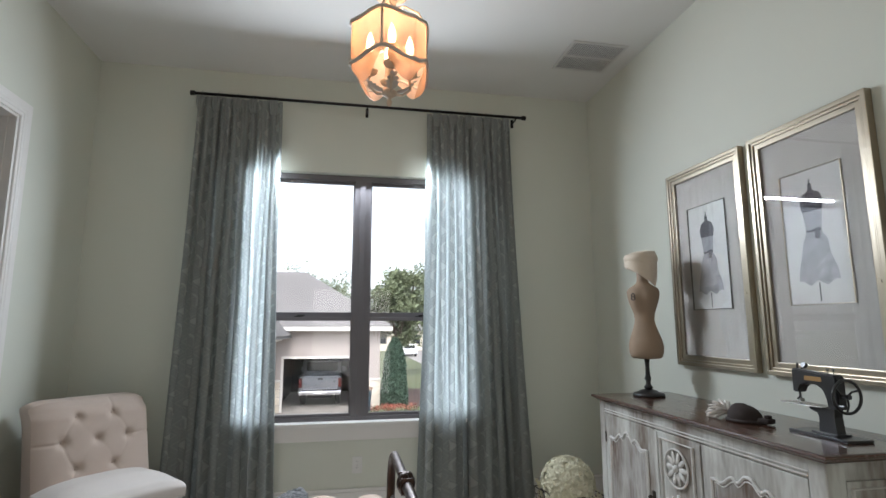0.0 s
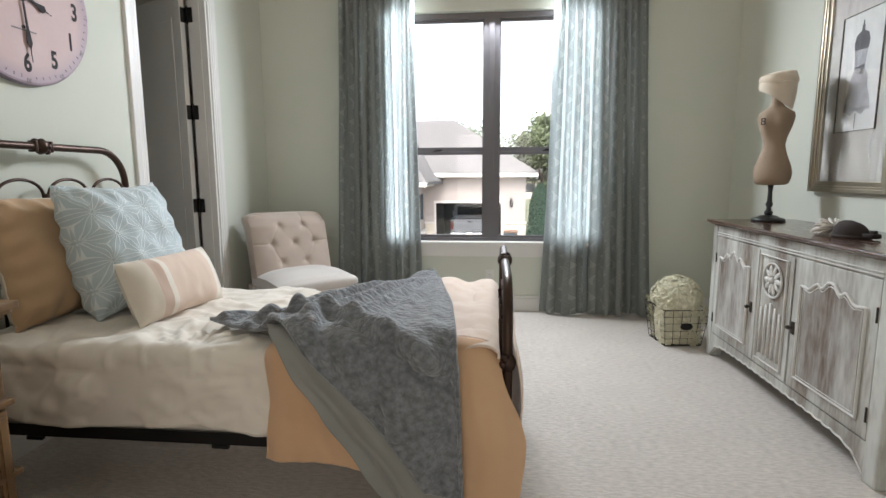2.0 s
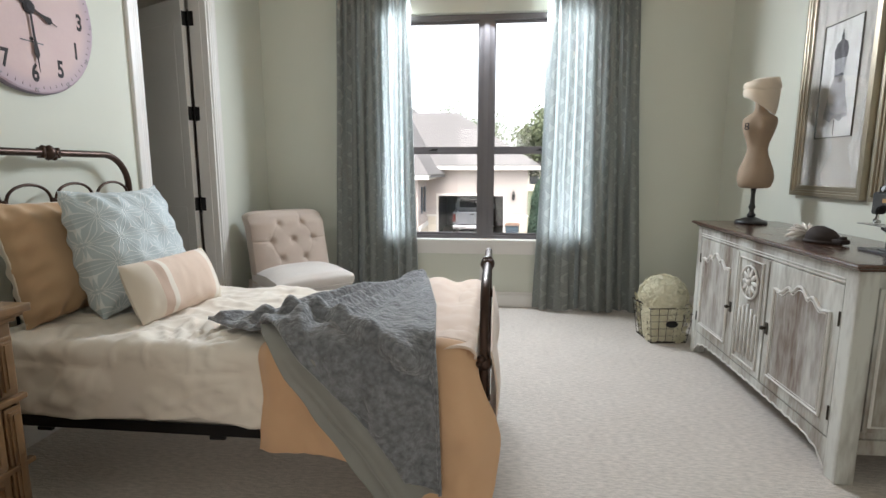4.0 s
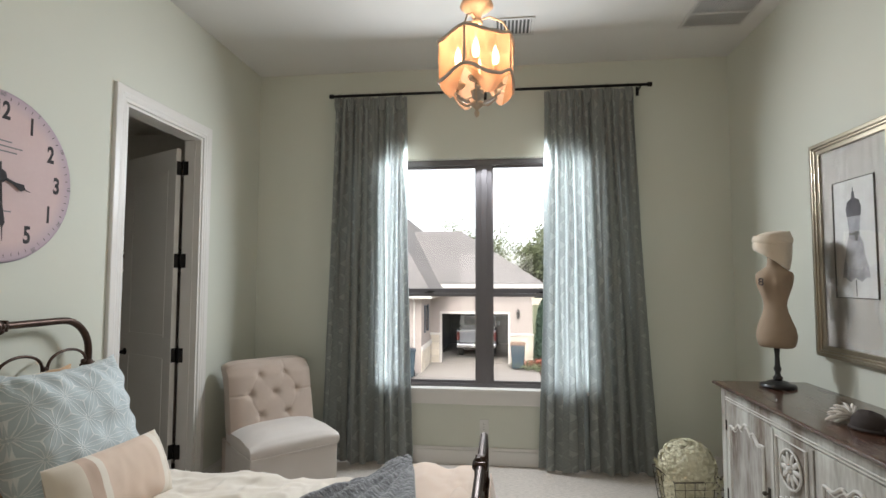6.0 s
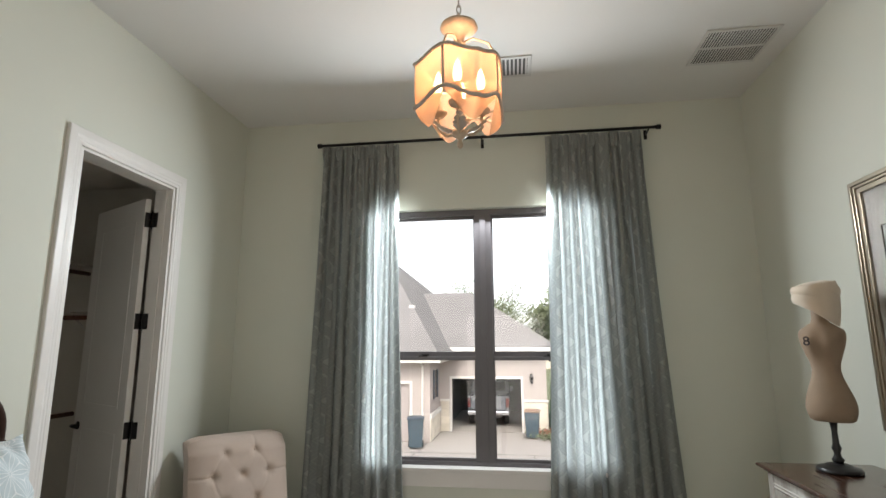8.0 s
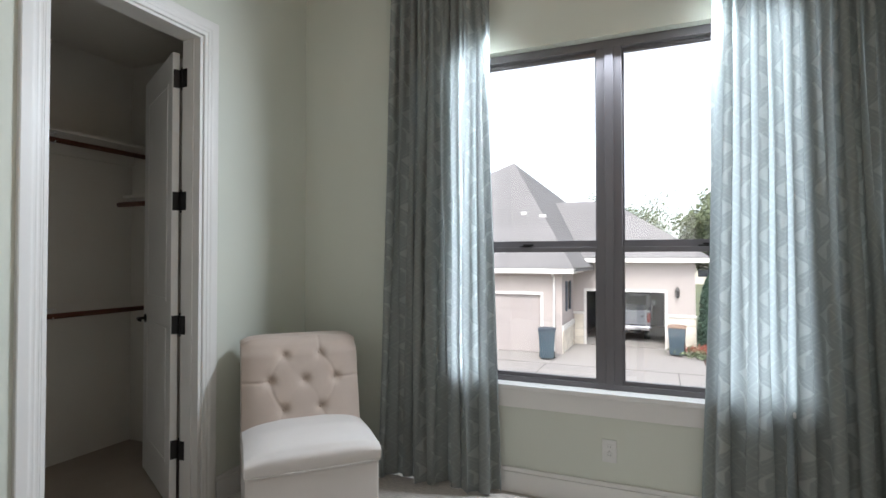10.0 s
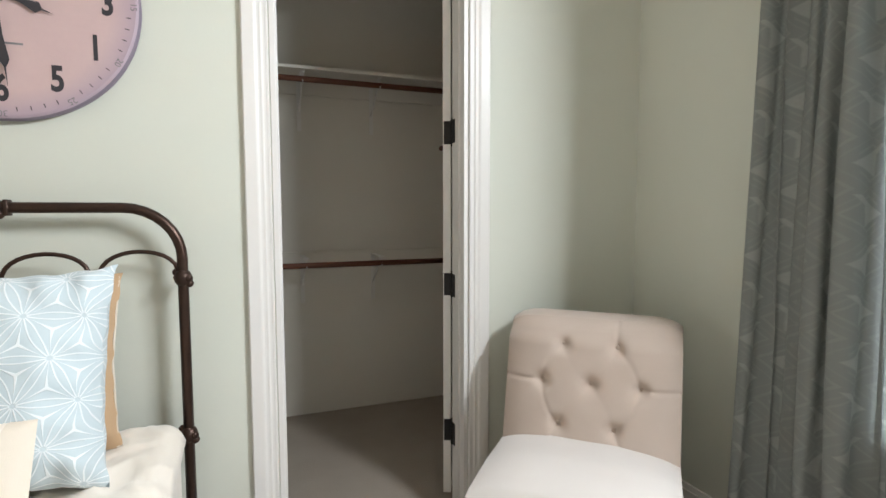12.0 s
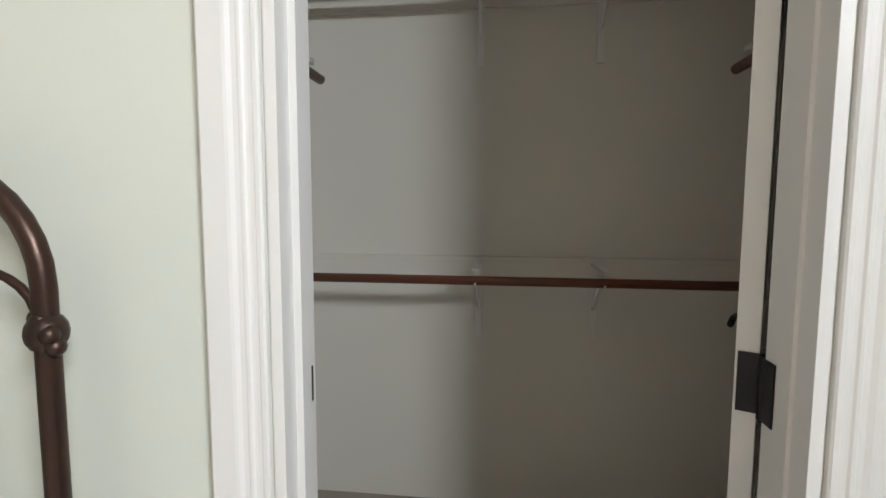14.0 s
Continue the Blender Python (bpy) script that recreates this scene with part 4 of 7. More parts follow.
def bed_end(x, zt, zk, zl, name, parent):
    """Head or foot: bent outer bar, low bar, loops and spindles. zt top, zk upper collars, zl low bar."""
    r, c = 0.0165, 0.165
    arc = [(x, BY1 - c + c * math.sin(a), zt - c + c * math.cos(a)) for a in [math.pi / 2 * k / 8 for k in range(9)]]
    right = [(x, BY1, 0.0)] + [(x, q[1], q[2]) for q in reversed(arc)]
    left = [(x, 2 * BYM - q[1], q[2]) for q in arc] + [(x, BY0, 0.0)]
    part(name + "_bar", bar(right + left, r, 14), BRONZE, parent, "bronze-brown iron tube bent round the corners", smooth=True)
    b = bar([(x, BY0, zl), (x, BY1, zl)], 0.008, 8)
    part("low_bar", b, BRONZE, parent, smooth=True)
    pitch = (BY1 - BY0) / 4
    for i in range(4):
        a0, a1 = BY0 + i * pitch + 0.012, BY0 + (i + 1) * pitch - 0.012
        ym, w = (a0 + a1) / 2, (a1 - a0) / 2
        pts = [(x, ym - w * math.cos(t), zk + 0.085 * math.sin(t) ** 0.8) for t in [math.pi * k / 14 for k in range(15)]]
        part("loop", bar(pts, 0.0068, 8), BRONZE, parent, smooth=True)
    for i in range(1, 4):
        y = BY0 + i * pitch
        part("spindle", bar([(x, y - 0.006, zk + 0.02), (x, y - 0.004, zk - 0.03), (x, y, zl)], 0.0062, 8), BRONZE, parent, smooth=True)
        k = bmesh.new()
        ball(k, (x, y, zk + 0.008), 0.016, 8)
        part("small_collar", k, BRONZE, parent)
    for y in (BY0, BY1):
        for z in (zk - 0.005, zl):
            k = bmesh.new()
            knot(k, (x, y, z))
            part("collar", k, BRONZE, parent, "cast iron collar", smooth=True)
        k = turned([(0.024, 0), (0.024, 0.02), (0.018, 0.03)], seg=12, cx=x, cy=y)
        part("foot", k, BRONZE, parent)
    k = bmesh.new()
    knot(k, (x, BYM, zt), 0.03)
    tube(k, [(x, BYM - 0.047, zt), (x, BYM + 0.047, zt)], 0.019, 12)
    bx(k, x - 0.02, x + 0.02, BYM - 0.045, BYM - 0.032, zt - 0.024, zt + 0.024, 0.004)
    bx(k, x - 0.02, x + 0.02, BYM + 0.032, BYM + 0.045, zt - 0.024, zt + 0.024, 0.004)
    part("rosette", k, BRONZE, parent, "cast iron rosette", smooth=True)


def bedframe():
    bed = thing("iron_bed", pose(0, 0, 0), "antique bronze iron twin bed frame with looped ends", "bed")
    bed_end(BX0, 1.315, 1.09, 0.555, "headboard", bed)
    bed_end(BX1, 0.845, 0.60, 0.20, "footboard", bed)
    for y, s in ((BY0 + 0.012, 1), (BY1 - 0.012, -1)):
        b = box(BX0 + 0.01, BX1 - 0.01, *sorted((y, y + s * 0.004)), 0.262, 0.306)
        bx(b, BX0 + 0.01, BX1 - 0.01, *sorted((y + s * 0.004, y + s * 0.04)), 0.262, 0.266)
        for x in (-1.45, -0.75, -0.10):
            bx(b, x - 0.03, x + 0.03, *sorted((y - s * 0.004, y + s * 0.012)), 0.248, 0.2615, 0.002)
        part("side_rail", b, BLACK, bed, "black angle-iron side rail")
    for x in (-1.3, -0.75, -0.2):
        part("slat", box(x - 0.03, x + 0.03, BY0 + 0.055, BY1 - 0.055, 0.268, 0.2815), BLACK, bed)


def mattress():
    m = thing("mattress", pose(0, 0, 0), "twin mattress on the iron frame", "mattress")
    part("block", box(BX0 + 0.03, BX1 - 0.03, BY0 + 0.02, BY1 - 0.02, 0.283, 0.572, bevel=0.05), SHEET, m, smooth=True)


def over(s, y1, y0, z, r, lean=0.0):
    """A line that runs along the bed's top from y1 to y0 at height z, over the edge by a bend of radius r, and hangs.
    s metres along it; gives y, z and the way up from the cloth."""
    flat = y1 - y0 - r
    if s < flat:
        return y1 - s, z, (0, 1)
    q = (s - flat) / r
    if q < math.pi / 2:
        return y0 + r - r * math.sin(q), z - r + r * math.cos(q), (-math.sin(q), math.cos(q))
    d = s - flat - r * math.pi / 2
    return y0 - lean * d, z - r - d, (-1, 0)


def wrinkle(x, s, a, seed, fx=6.0, fs=6.0):
    return a * (noise.noise((x * fx, s * fs, seed)) + 0.5 * noise.noise((x * fx * 2.3, s * fs * 2.3, seed + 5)))


def sheet():
    t = thing("bed_sheet", pose(0, 0, 0), "rumpled white cotton sheet hanging over the bed's side", "sheet")
    L = 1.232

    def fn(u, v):
        x = lerp(BX0 + 0.035, 0.10, u)
        s = v * (L + 0.012 * math.sin(9 * x))
        y, z, n = over(s, BY1 - 0.01, BY0 - 0.002, 0.600, 0.05, 0.03)
        z -= 0.06 * max(1 - s / 0.06, 0) ** 2
        hang = sm((s - 0.94) / 0.2)
        d = wrinkle(x, s, 0.018 + 0.012 * hang, 2.0, 5, 7) + wrinkle(x, s, 0.005, 8.0, 16, 13) + 0.010 * (1 - abs(noise.noise((x * 7 + s * 3, s * 9 - x * 4, 31)))) ** 9 - 0.008 * math.exp(-((s - 1.04 - 0.012 * math.sin(5 * x)) / 0.010) ** 2)
        fold = math.exp(-((x + 0.84) / 0.20) ** 2) * math.exp(-((s - 0.76) / 0.17) ** 2)
        ray = math.atan2(s - 0.98, x + 0.86) * 9 + 2 * noise.noise((x * 7, s * 7, 4))
        d += fold * 0.030 * (1 - abs(math.sin(ray))) ** 1.5
        d += hang * 0.014 * (math.sin(x * 9.5 + 1.5 * math.sin(x * 4.1 + 4 * s) + 7 * s) * 0.6 + math.sin(x * 21 - 9 * s) * 0.25)
        return (x, y + n[0] * max(d, -0.006), z + n[1] * max(d, -0.012))
    part("cloth", grid(170, 110, fn, thick=0.004), SHEET, t, smooth=True)


def duvet():
    t = thing("duvet", pose(0, 0, 0), "peach duvet folded back over the foot of the bed", "duvet")

    def fn(u, v):
        # far edge to near hem; the hem swings lower and outward towards the foot
        L = 0.99 + lerp(0.40, 0.62, sm((u - 0.35) * 1.6))
        s = v * L
        xh = lerp(lerp(-0.22, -0.56, sm((s - 0.25) / 0.55)), 0.205, u)
        y, z, n = over(s, BY1 + 0.0, BY0 - 0.030, 0.648, 0.07, 0.03)
        hang = sm((s - 1.0) / 0.3)
        x = xh + hang * (0.085 * u ** 2 * math.sin(math.pi * min(max((s - 0.98) / 0.60, 0), 1) * 0.75) + 0.012 * math.sin(7 * s))
        # puffed rolls across the top near the foot
        d = 0.006 * math.sin(2 * math.pi * (xh + 0.05) / 0.19 + 1.5 * s) * sm((xh + 0.25) / 0.2) * (1 - hang * 0.6)
        d += wrinkle(xh, s, 0.015, 7.0, 3.5, 3.5) + wrinkle(xh, s, 0.008, 9.0, 11, 8)
        d += hang * 0.030 * sm((u - 0.62) * 5) * sm((1.0 - u) * 7)
        d += hang * 0.018 * math.sin(xh * 16 + 2.4 * math.sin(3.1 * s) + 0.8)
        d -= 0.035 * math.exp(-((u) / 0.05) ** 2) + 0.02 * math.exp(-((1 - u) / 0.04) ** 2)
        return (x, y + n[0] * d, z + n[1] * d)
    part("turned_panel", grid(90, 90, lambda u, v: fn(u, v * 0.60), thick=0.018), PEACHL, t, "pale underside turned up over the top", smooth=True)
    part("cover", grid(110, 80, lambda u, v: fn(u, lerp(0.60, 1, v)), thick=0.018), PEACH, t, smooth=True)

    def fb(u, v):
        # pale roll folded at the foot, tucked inside the footboard
        a = lerp(-0.3, 3.5, u)
        y = lerp(BY1 + 0.005, BY0 - 0.03, v)
        w = 1 + 0.10 * noise.noise((y * 4, a, 3))
        return (0.150 + 0.060 * math.cos(a) * w, y + 0.01 * math.sin(a), 0.628 + 0.032 * math.sin(a) * w + 0.01 * noise.noise((y * 6, 0, 8)))
    part("turned_edge", grid(18, 90, fb, thick=0.008), PEACHL, t, "pale peach underside turned over", smooth=True)

    def bulge(u, v):
        # cloth that swells past the footboard
        y = lerp(BY0 - 0.02, BY1 + 0.02, u)
        a = lerp(0, math.pi, v)
        return (BX1 + 0.022 + 0.032 * math.sin(a) * (0.7 + 0.3 * math.sin(y * 9)), y, lerp(0.64, 0.30, v) + 0.01 * math.sin(7 * y))
    part("foot_fall", grid(60, 20, bulge, thick=0.006), PEACHL, t, "pale peach fall behind the footboard", smooth=True)


def throw():
    t = thing("throw_blanket", pose(0, 0, 0), "grey ribbed plush throw draped across the duvet", "blanket")
    yfar, edge = 2.445, 1.318
    left = [(0.10, -0.125), (0.135, -0.16), (0.245, -0.31), (0.5, -0.50), (0.705, -0.70), (0.80, -0.89), (0.86, -0.80), (0.925, -0.66), (1.0, -0.54), (1.178, -0.37), (1.34, -0.20), (1.50, -0.055), (1.62, 0.02)]
    right = [(0.10, -0.105), (0.135, -0.085), (0.245, -0.055), (0.73, 0.038), (1.2, 0.09), (1.62, 0.104)]

    def fn(u, v):
        s = lerp(0.10, lerp(1.56, 1.62, u), v)
        a, c = interp(s, left), interp(s, right)
        x = lerp(a, c, u)
        y, z, n = over(s, yfar, edge, 0.690, 0.09, 0.02)
        hang = sm((s - 0.98) / 0.22)
        # folds that fan out from the gathered corner at the far side
        dx, ds = -0.09 - x, s - 0.10
        ang = math.atan2(ds, dx + 0.02)
        far = math.hypot(dx, ds)
        rid = (1 - abs(math.sin(ang * 21 + 0.5 * noise.noise((far * 3, ang * 2, 2))))) ** 0.9
        d = rid * (0.010 + 0.026 * sm(far * 1.6)) * (1 - hang) * (0.25 + 0.75 * sm((1.75 - ang) * 1.6))
        # the doubled hem that crosses the top above the edge
        hem = interp(x, [(-0.9, 0.82), (-0.55, 0.83), (-0.26, 0.985), (-0.08, 1.12), (0.05, 1.17)])
        q = s - hem - 0.012 * math.sin(x * 22)
        d += 0.032 * math.exp(-(q / 0.026) ** 2) * sm((x + 0.80) * 5) * sm((0.07 - x) * 14)
        d -= 0.014 * math.exp(-((q - 0.055) / 0.025) ** 2)
        d += 0.026 * math.exp(-((x + 0.42 - 0.25 * (s - 0.95)) / 0.022) ** 2) * sm((s - 0.88) / 0.06) * sm((1.15 - s) / 0.1)
        # soft vertical folds on the fall
        d += hang * (0.022 * math.exp(-((x + 0.13 - 0.10 * (s - 1.2)) / 0.030) ** 2) * sm((1.55 - s) * 4) + 0.012 * math.sin(x * 30 + 2 * s) + 0.010 * math.sin(x * 13 - 3 * s))
        d += wrinkle(x, s, 0.009, 11.0, 7, 6) + wrinkle(x, s, 0.005, 12.0, 19, 17)
        e = min(u, 1 - u)
        d = d * sm(e * 14) + 0.006 + 0.006 * math.exp(-(e / 0.012) ** 2)
        zz = z + n[1] * d + 0.008
        if s < 1.0:      # off the duvet's turned edge the throw lies down on the sheet
            xl = lerp(-0.22, -0.56, sm((s - 0.25) / 0.55))
            drop = 0.066 * (1 - sm((x - xl + 0.05) / 0.12)) * sm((1.0 - s) / 0.08)
            zz = max(zz, 0.698) - drop
        return (x, y + n[0] * d, zz)
    part("plush", grid(170, 230, fn, thick=0.012), PLUSH, t, smooth=True)

    sl = [(0.98, -0.58), (1.23, -0.425), (1.51, -0.22), (1.65, -0.128), (1.74, -0.07)]
    sr = [(0.98, -0.40), (1.23, -0.20), (1.50, 0.06), (1.60, 0.098), (1.74, 0.10)]

    def fl(u, v):
        s = lerp(0.98, lerp(1.745, 1.60, sm(u)), v)
        x = lerp(interp(s, sl), interp(s, sr), u) + 0.004 * math.sin(s * 40) * (1 - u)
        y, z, n = over(s, yfar, edge + 0.008, 0.684, 0.085, 0.02)
        h = sm((s - 1.1) / 0.3)
        d = h * (0.014 * math.sin(u * 10 + 2.0 * s) + 0.010 * math.exp(-((u - 0.35 + 0.3 * (1.7 - s)) / 0.06) ** 2)) + wrinkle(x, s, 0.008, 15.0, 6, 3)
        return (x, y + n[0] * min(d, 0.006 + 0.03 * (1 - u)), z + n[1] * d * 0.3)
    part("lining", grid(50, 80, fl, thick=0.004), LINING, t, "smooth sage grey lining", smooth=True)


def pillow(name, w, h, t, material, m, label, uv=None, seed=1.0, pinch=0.07, group="bed pillows", soft=0.010):
    """Stuffed cushion standing on its long edge; x across, z up, -y its face."""
    p = thing(name, m, label, "pillow", group)

    def side(sg):
        def fn(u, v):
            a, b = 2 * u - 1, 2 * v - 1
            k = max((1 - abs(a) ** 3.2) * (1 - abs(b) ** 3.2), 0) ** 0.55
            X = w / 2 * a * (1 - pinch * (1 - b * b) ** 1 * abs(a) ** 6)
            Z = h / 2 * b * (1 - pinch * (1 - a * a) * abs(b) ** 6) + h / 2
            d = k * t / 2 * (1 - 0.16 * b) + wrinkle(X, Z, soft, seed + sg, 7, 7) * k
            d += 0.010 * math.sin(21 * a + 5 * b * b) * sm(abs(b) * 2.4 - 1.1) * sm((1 - abs(b)) * 9) * sm((1 - abs(a)) * 9)
            d += 0.008 * math.sin(19 * b + 4 * a * a) * sm(abs(a) * 2.4 - 1.1) * sm((1 - abs(a)) * 9) * sm((1 - abs(b)) * 9)
            Z += 0.003 * math.sin(21 * a) * abs(b) ** 8
            X += 0.003 * math.sin(19 * b) * abs(a) ** 8
            return (X, sg * d, Z)
        return fn
    bm = grid(44, 40, side(-1), uv=uv)
    back = grid(44, 40, side(1), uv=uv)
    bmesh.ops.reverse_faces(back, faces=back.faces)
    return p, bm, back


def pillows():
    m = pose(-1.580, 1.885, 0.606, -13, 0, 90)
    p, f, b = pillow("pillow", 0.72, 0.52, 0.17, TAN, m, "tan cotton pillow with a cream back leaning on the headboard", seed=3)
    part("front", f, TAN, p, smooth=True)
    part("back", b, CREAM, p, "cream back", smooth=True)
    e = [(0.35 * a, 0, 0.26 + 0.25 * c) for a, c in ((-1, -1), (-0.95, 0), (-1, 1), (0, 0.96), (1, 1), (0.95, 0), (1, -1), (0, -0.96))]
    part("piping", bar(e, 0.004, 6, closed=True), CREAM, p, smooth=True)
    m = pose(-1.365, 1.975, 0.604, -16, 0, 86)
    p, f, b = pillow("pillow", 0.57, 0.575, 0.29, STARS, m, "square pale blue pillow printed with white stars", uv=lambda u, v: (u * 0.58 + 1, v * 0.57 + 1), seed=6, pinch=0.10, soft=0.020)
    part("front", f, STARS, p, smooth=True)
    part("back", b, STARS, p, smooth=True)
    # bolster with its coloured bands
    m = pose(-1.135, 1.895, 0.607, -22, 0, 84)
    p = thing("lumbar_pillow", m, "small rose and cream lumbar pillow with white bands", "pillow", "bed pillows")
    w, h, t = 0.52, 0.265, 0.14
    bands = ((0.0, 0.20, CREAM, "end_panel"), (0.20, 0.29, ROSE, "band"), (0.29, 0.345, SHEET, "white_band"), (0.345, 0.84, PEACHL, "middle_panel"),
             (0.84, 0.90, SHEET, "white_band"), (0.90, 1.0, CREAM, "end_panel"))

    def full(u, v):
        th = 2 * math.pi * v
        a = 2 * u - 1
        sq = lambda q, e: math.copysign(abs(q) ** e, q)
        k = max(1 - abs(a) ** 4, 0) ** 0.6
        zz = sq(math.sin(th), 0.75) * h / 2 * (1 - 0.05 * (1 - a * a))
        yy = sq(math.cos(th), 1.1) * t / 2 * k
        d = wrinkle(a * 0.3, v * 2, 0.008, 21, 8, 3) * k
        return (a * w / 2, yy + math.copysign(d, yy), zz + h / 2)
    for u0, u1, mt, nm in bands:
        part(nm, grid(max(3, int(48 * (u1 - u0))), 40, lambda u, v: full(lerp(u0, u1, u), v)), mt, p, smooth=True)


bedframe()
mattress()
sheet()
duvet()
throw()
pillows()


# ---- slipper chair ----
def chair():
    """Local -y is the chair's front."""
    c = thing("slipper_chair", pose(-1.312, 3.676, 0, 0, 0, 46.0), "beige linen slipper chair with a button-tufted back", "chair")
    W = 0.62
    b = box(-W / 2, W / 2, -0.325, 0.20, 0.10, 0.345, bevel=0.012)
    part("seat_base", b, LINENS, c, "pale linen seat base", smooth=False)

    def seat(u, v):
        a, q = 2 * u - 1, v
        # q runs from the front's lower edge up and over to the back
        y = interp(q, [(0, -0.332), (0.22, -0.336), (0.34, -0.31), (1, 0.16)])
        z = interp(q, [(0, 0.347), (0.16, 0.395), (0.25, 0.428), (0.34, 0.448), (0.6, 0.475), (1, 0.468)])
        k = 1 - abs(a) ** 5
        z = 0.347 + (z - 0.347) * (0.72 + 0.28 * k) + 0.018 * (1 - a * a) * sm((q - 0.2) * 3)
        bulge = 0.01 * math.sin(math.pi * min(max((z - 0.347) / 0.1, 0), 1))
        return (a * (W / 2 + bulge * 0.6), y - bulge * (1 - q), z)
    b = grid(36, 40, seat)
    rim = [[(sg * W / 2, y, 0.346), (sg * (W / 2 + 0.004), y, 0.40)] for sg in (-1, 1) for y in (-0.33, 0.16)]
    for sg in (-1, 1):
        s = grid(30, 4, lambda u, v: (lambda p: (sg * (W / 2 + 0.006 * math.sin(math.pi * v)), p[1], lerp(0.347, p[2], v)))(seat(1.0 if sg > 0 else 0.0, u)))
        merge(b, s)
    part("seat_cushion", b, LINENS, c, "pale linen seat top", smooth=True)
    pp = [(-W / 2 - 0.003, 0.16, 0.347), (-W / 2 - 0.003, -0.325, 0.347), (-W / 2 + 0.006, -0.334, 0.347), (W / 2 - 0.006, -0.334, 0.347), (W / 2 + 0.003, -0.325, 0.347), (W / 2 + 0.003, 0.16, 0.347)]
    part("piping", bar(pp, 0.004, 6), LINENS, c, smooth=True)
    # the back: 2, 3, 2 buttons with the pleats that join them
    H0, H1 = 0.34, 0.895
    rows = ((0.84, (-0.33, 0.33)), (0.60, (-0.58, 0.03, 0.62)), (0.335, (-0.35, 0.32)))
    buts = [(a * 0.29, H0 + (H1 - H0) * h) for h, xs in rows for a in xs]
    segs = [(0, 2), (0, 3), (1, 3), (1, 4), (2, 5), (3, 5), (3, 6), (4, 6)]
    strong = ((0, 2), (2, 5), (1, 4), (4, 6))

    def front(x, z):
        a = x / (W / 2)
        lean = 0.045 + 0.24 * (z - 0.34)
        roll = 0.035 * sm((z - 0.80) / 0.09)
        puff = 0.048 * (1 - abs(a) ** 4) * sm((0.90 - z) * 18 + 0.25)
        d = 0.0
        for bxx, bz in buts:
            r2 = (x - bxx) ** 2 + (z - bz) ** 2
            d += 0.022 * math.exp(-r2 / 0.0007) + 0.007 * math.exp(-r2 / 0.005)
        for i, j in segs:
            (x0, z0), (x1, z1) = buts[i], buts[j]
            t = max(0, min(1, ((x - x0) * (x1 - x0) + (z - z0) * (z1 - z0)) / ((x1 - x0) ** 2 + (z1 - z0) ** 2)))
            r = math.hypot(x - lerp(x0, x1, t) - 0.016 * math.sin(math.pi * t) * (1 if x0 + x1 > 0 else -1), z - lerp(z0, z1, t))
            d += (0.006 if (i, j) in strong else 0.002) * math.exp(-(r / 0.008) ** 2)
        for k in (2, 4):
            bxx, bz = buts[k]
            if abs(x) > abs(bxx) and x * bxx > 0:
                d += 0.006 * math.exp(-((z - bz) / 0.007) ** 2)
        for k in (5, 6):
            bxx, bz = buts[k]
            if z < bz:
                d += 0.006 * math.exp(-((x - bxx - (bz - z) * (0.5 if bxx > 0 else -0.5)) / 0.007) ** 2)
        for k in (1,):
            bxx, bz = buts[k]
            if z > bz:
                d += 0.006 * math.exp(-((x - bxx) / 0.007) ** 2)
        return lean + roll - puff + d
    def soft(x, z):
        """How far the rounded upper corners drop."""
        return 0.030 * abs(x / (W / 2)) ** 9 * sm((z - 0.80) / 0.095)
    tb = grid(96, 96, lambda u, v: (lambda x, z: (x, front(x, z), z - soft(x, z)))(lerp(-W / 2, W / 2, u), lerp(H0, H1, v)))
    part("back_front", tb, LINEN, c, "button-tufted linen back", smooth=True)
    sh = bmesh.new()
    top = [(lerp(-W / 2, W / 2, i / 24), H1) for i in range(25)]
    edge = [(-W / 2, lerp(H0, H1, i / 24)) for i in range(25)] + top[1:] + [(W / 2, lerp(H1, H0, i / 24)) for i in range(1, 25)]
    rows_ = []
    for x, z in edge:
        yf = front(x, z)
        yb = 0.045 + 0.24 * (z - 0.34) + 0.125 + 0.035 * sm((z - 0.74) / 0.12)
        rows_.append([sh.verts.new((x * k, lerp(yf, yb, t), z + dz - soft(x, z))) for t, k, dz in ((0, 1, 0), (0.25, 1.012, 0.008 if z > H1 - 0.02 else 0), (0.75, 1.012, 0.008 if z > H1 - 0.02 else 0), (1, 1, 0))])
    for A, B in zip(rows_, rows_[1:]):
        for k in range(3):
            sh.faces.new((A[k], A[k + 1], B[k + 1], B[k]))
    n = len(rows_)
    for i in range(24):
        sh.faces.new((rows_[i][3], rows_[i + 1][3], rows_[n - 2 - i][3], rows_[n - 1 - i][3]))
    bmesh.ops.recalc_face_normals(sh, faces=sh.faces)
    part("back_shell", sh, LINEN, c, smooth=True)
    part("back_base", box(-W / 2, W / 2, 0.17, 0.27, 0.10, 0.36, bevel=0.01), LINEN, c)
    for x, z in buts:
        k = turned([(0.011, 0), (0.010, 0.003), (0.005, 0.006), (0.001, 0.007)], seg=10)
        k.transform(Matrix.Translation((x, front(x, z) + 0.001, z)) @ Matrix.Rotation(radians(90), 4, "X"))
        part("button", k, LINEN, c, smooth=True)
    for x, y in ((-0.26, -0.29), (0.26, -0.29), (-0.26, 0.22), (0.26, 0.22)):
        part("leg", turned([(0.014, 0.0), (0.022, 0.101)], seg=10, cx=x, cy=y), EBONY, c, "short dark tapered leg")


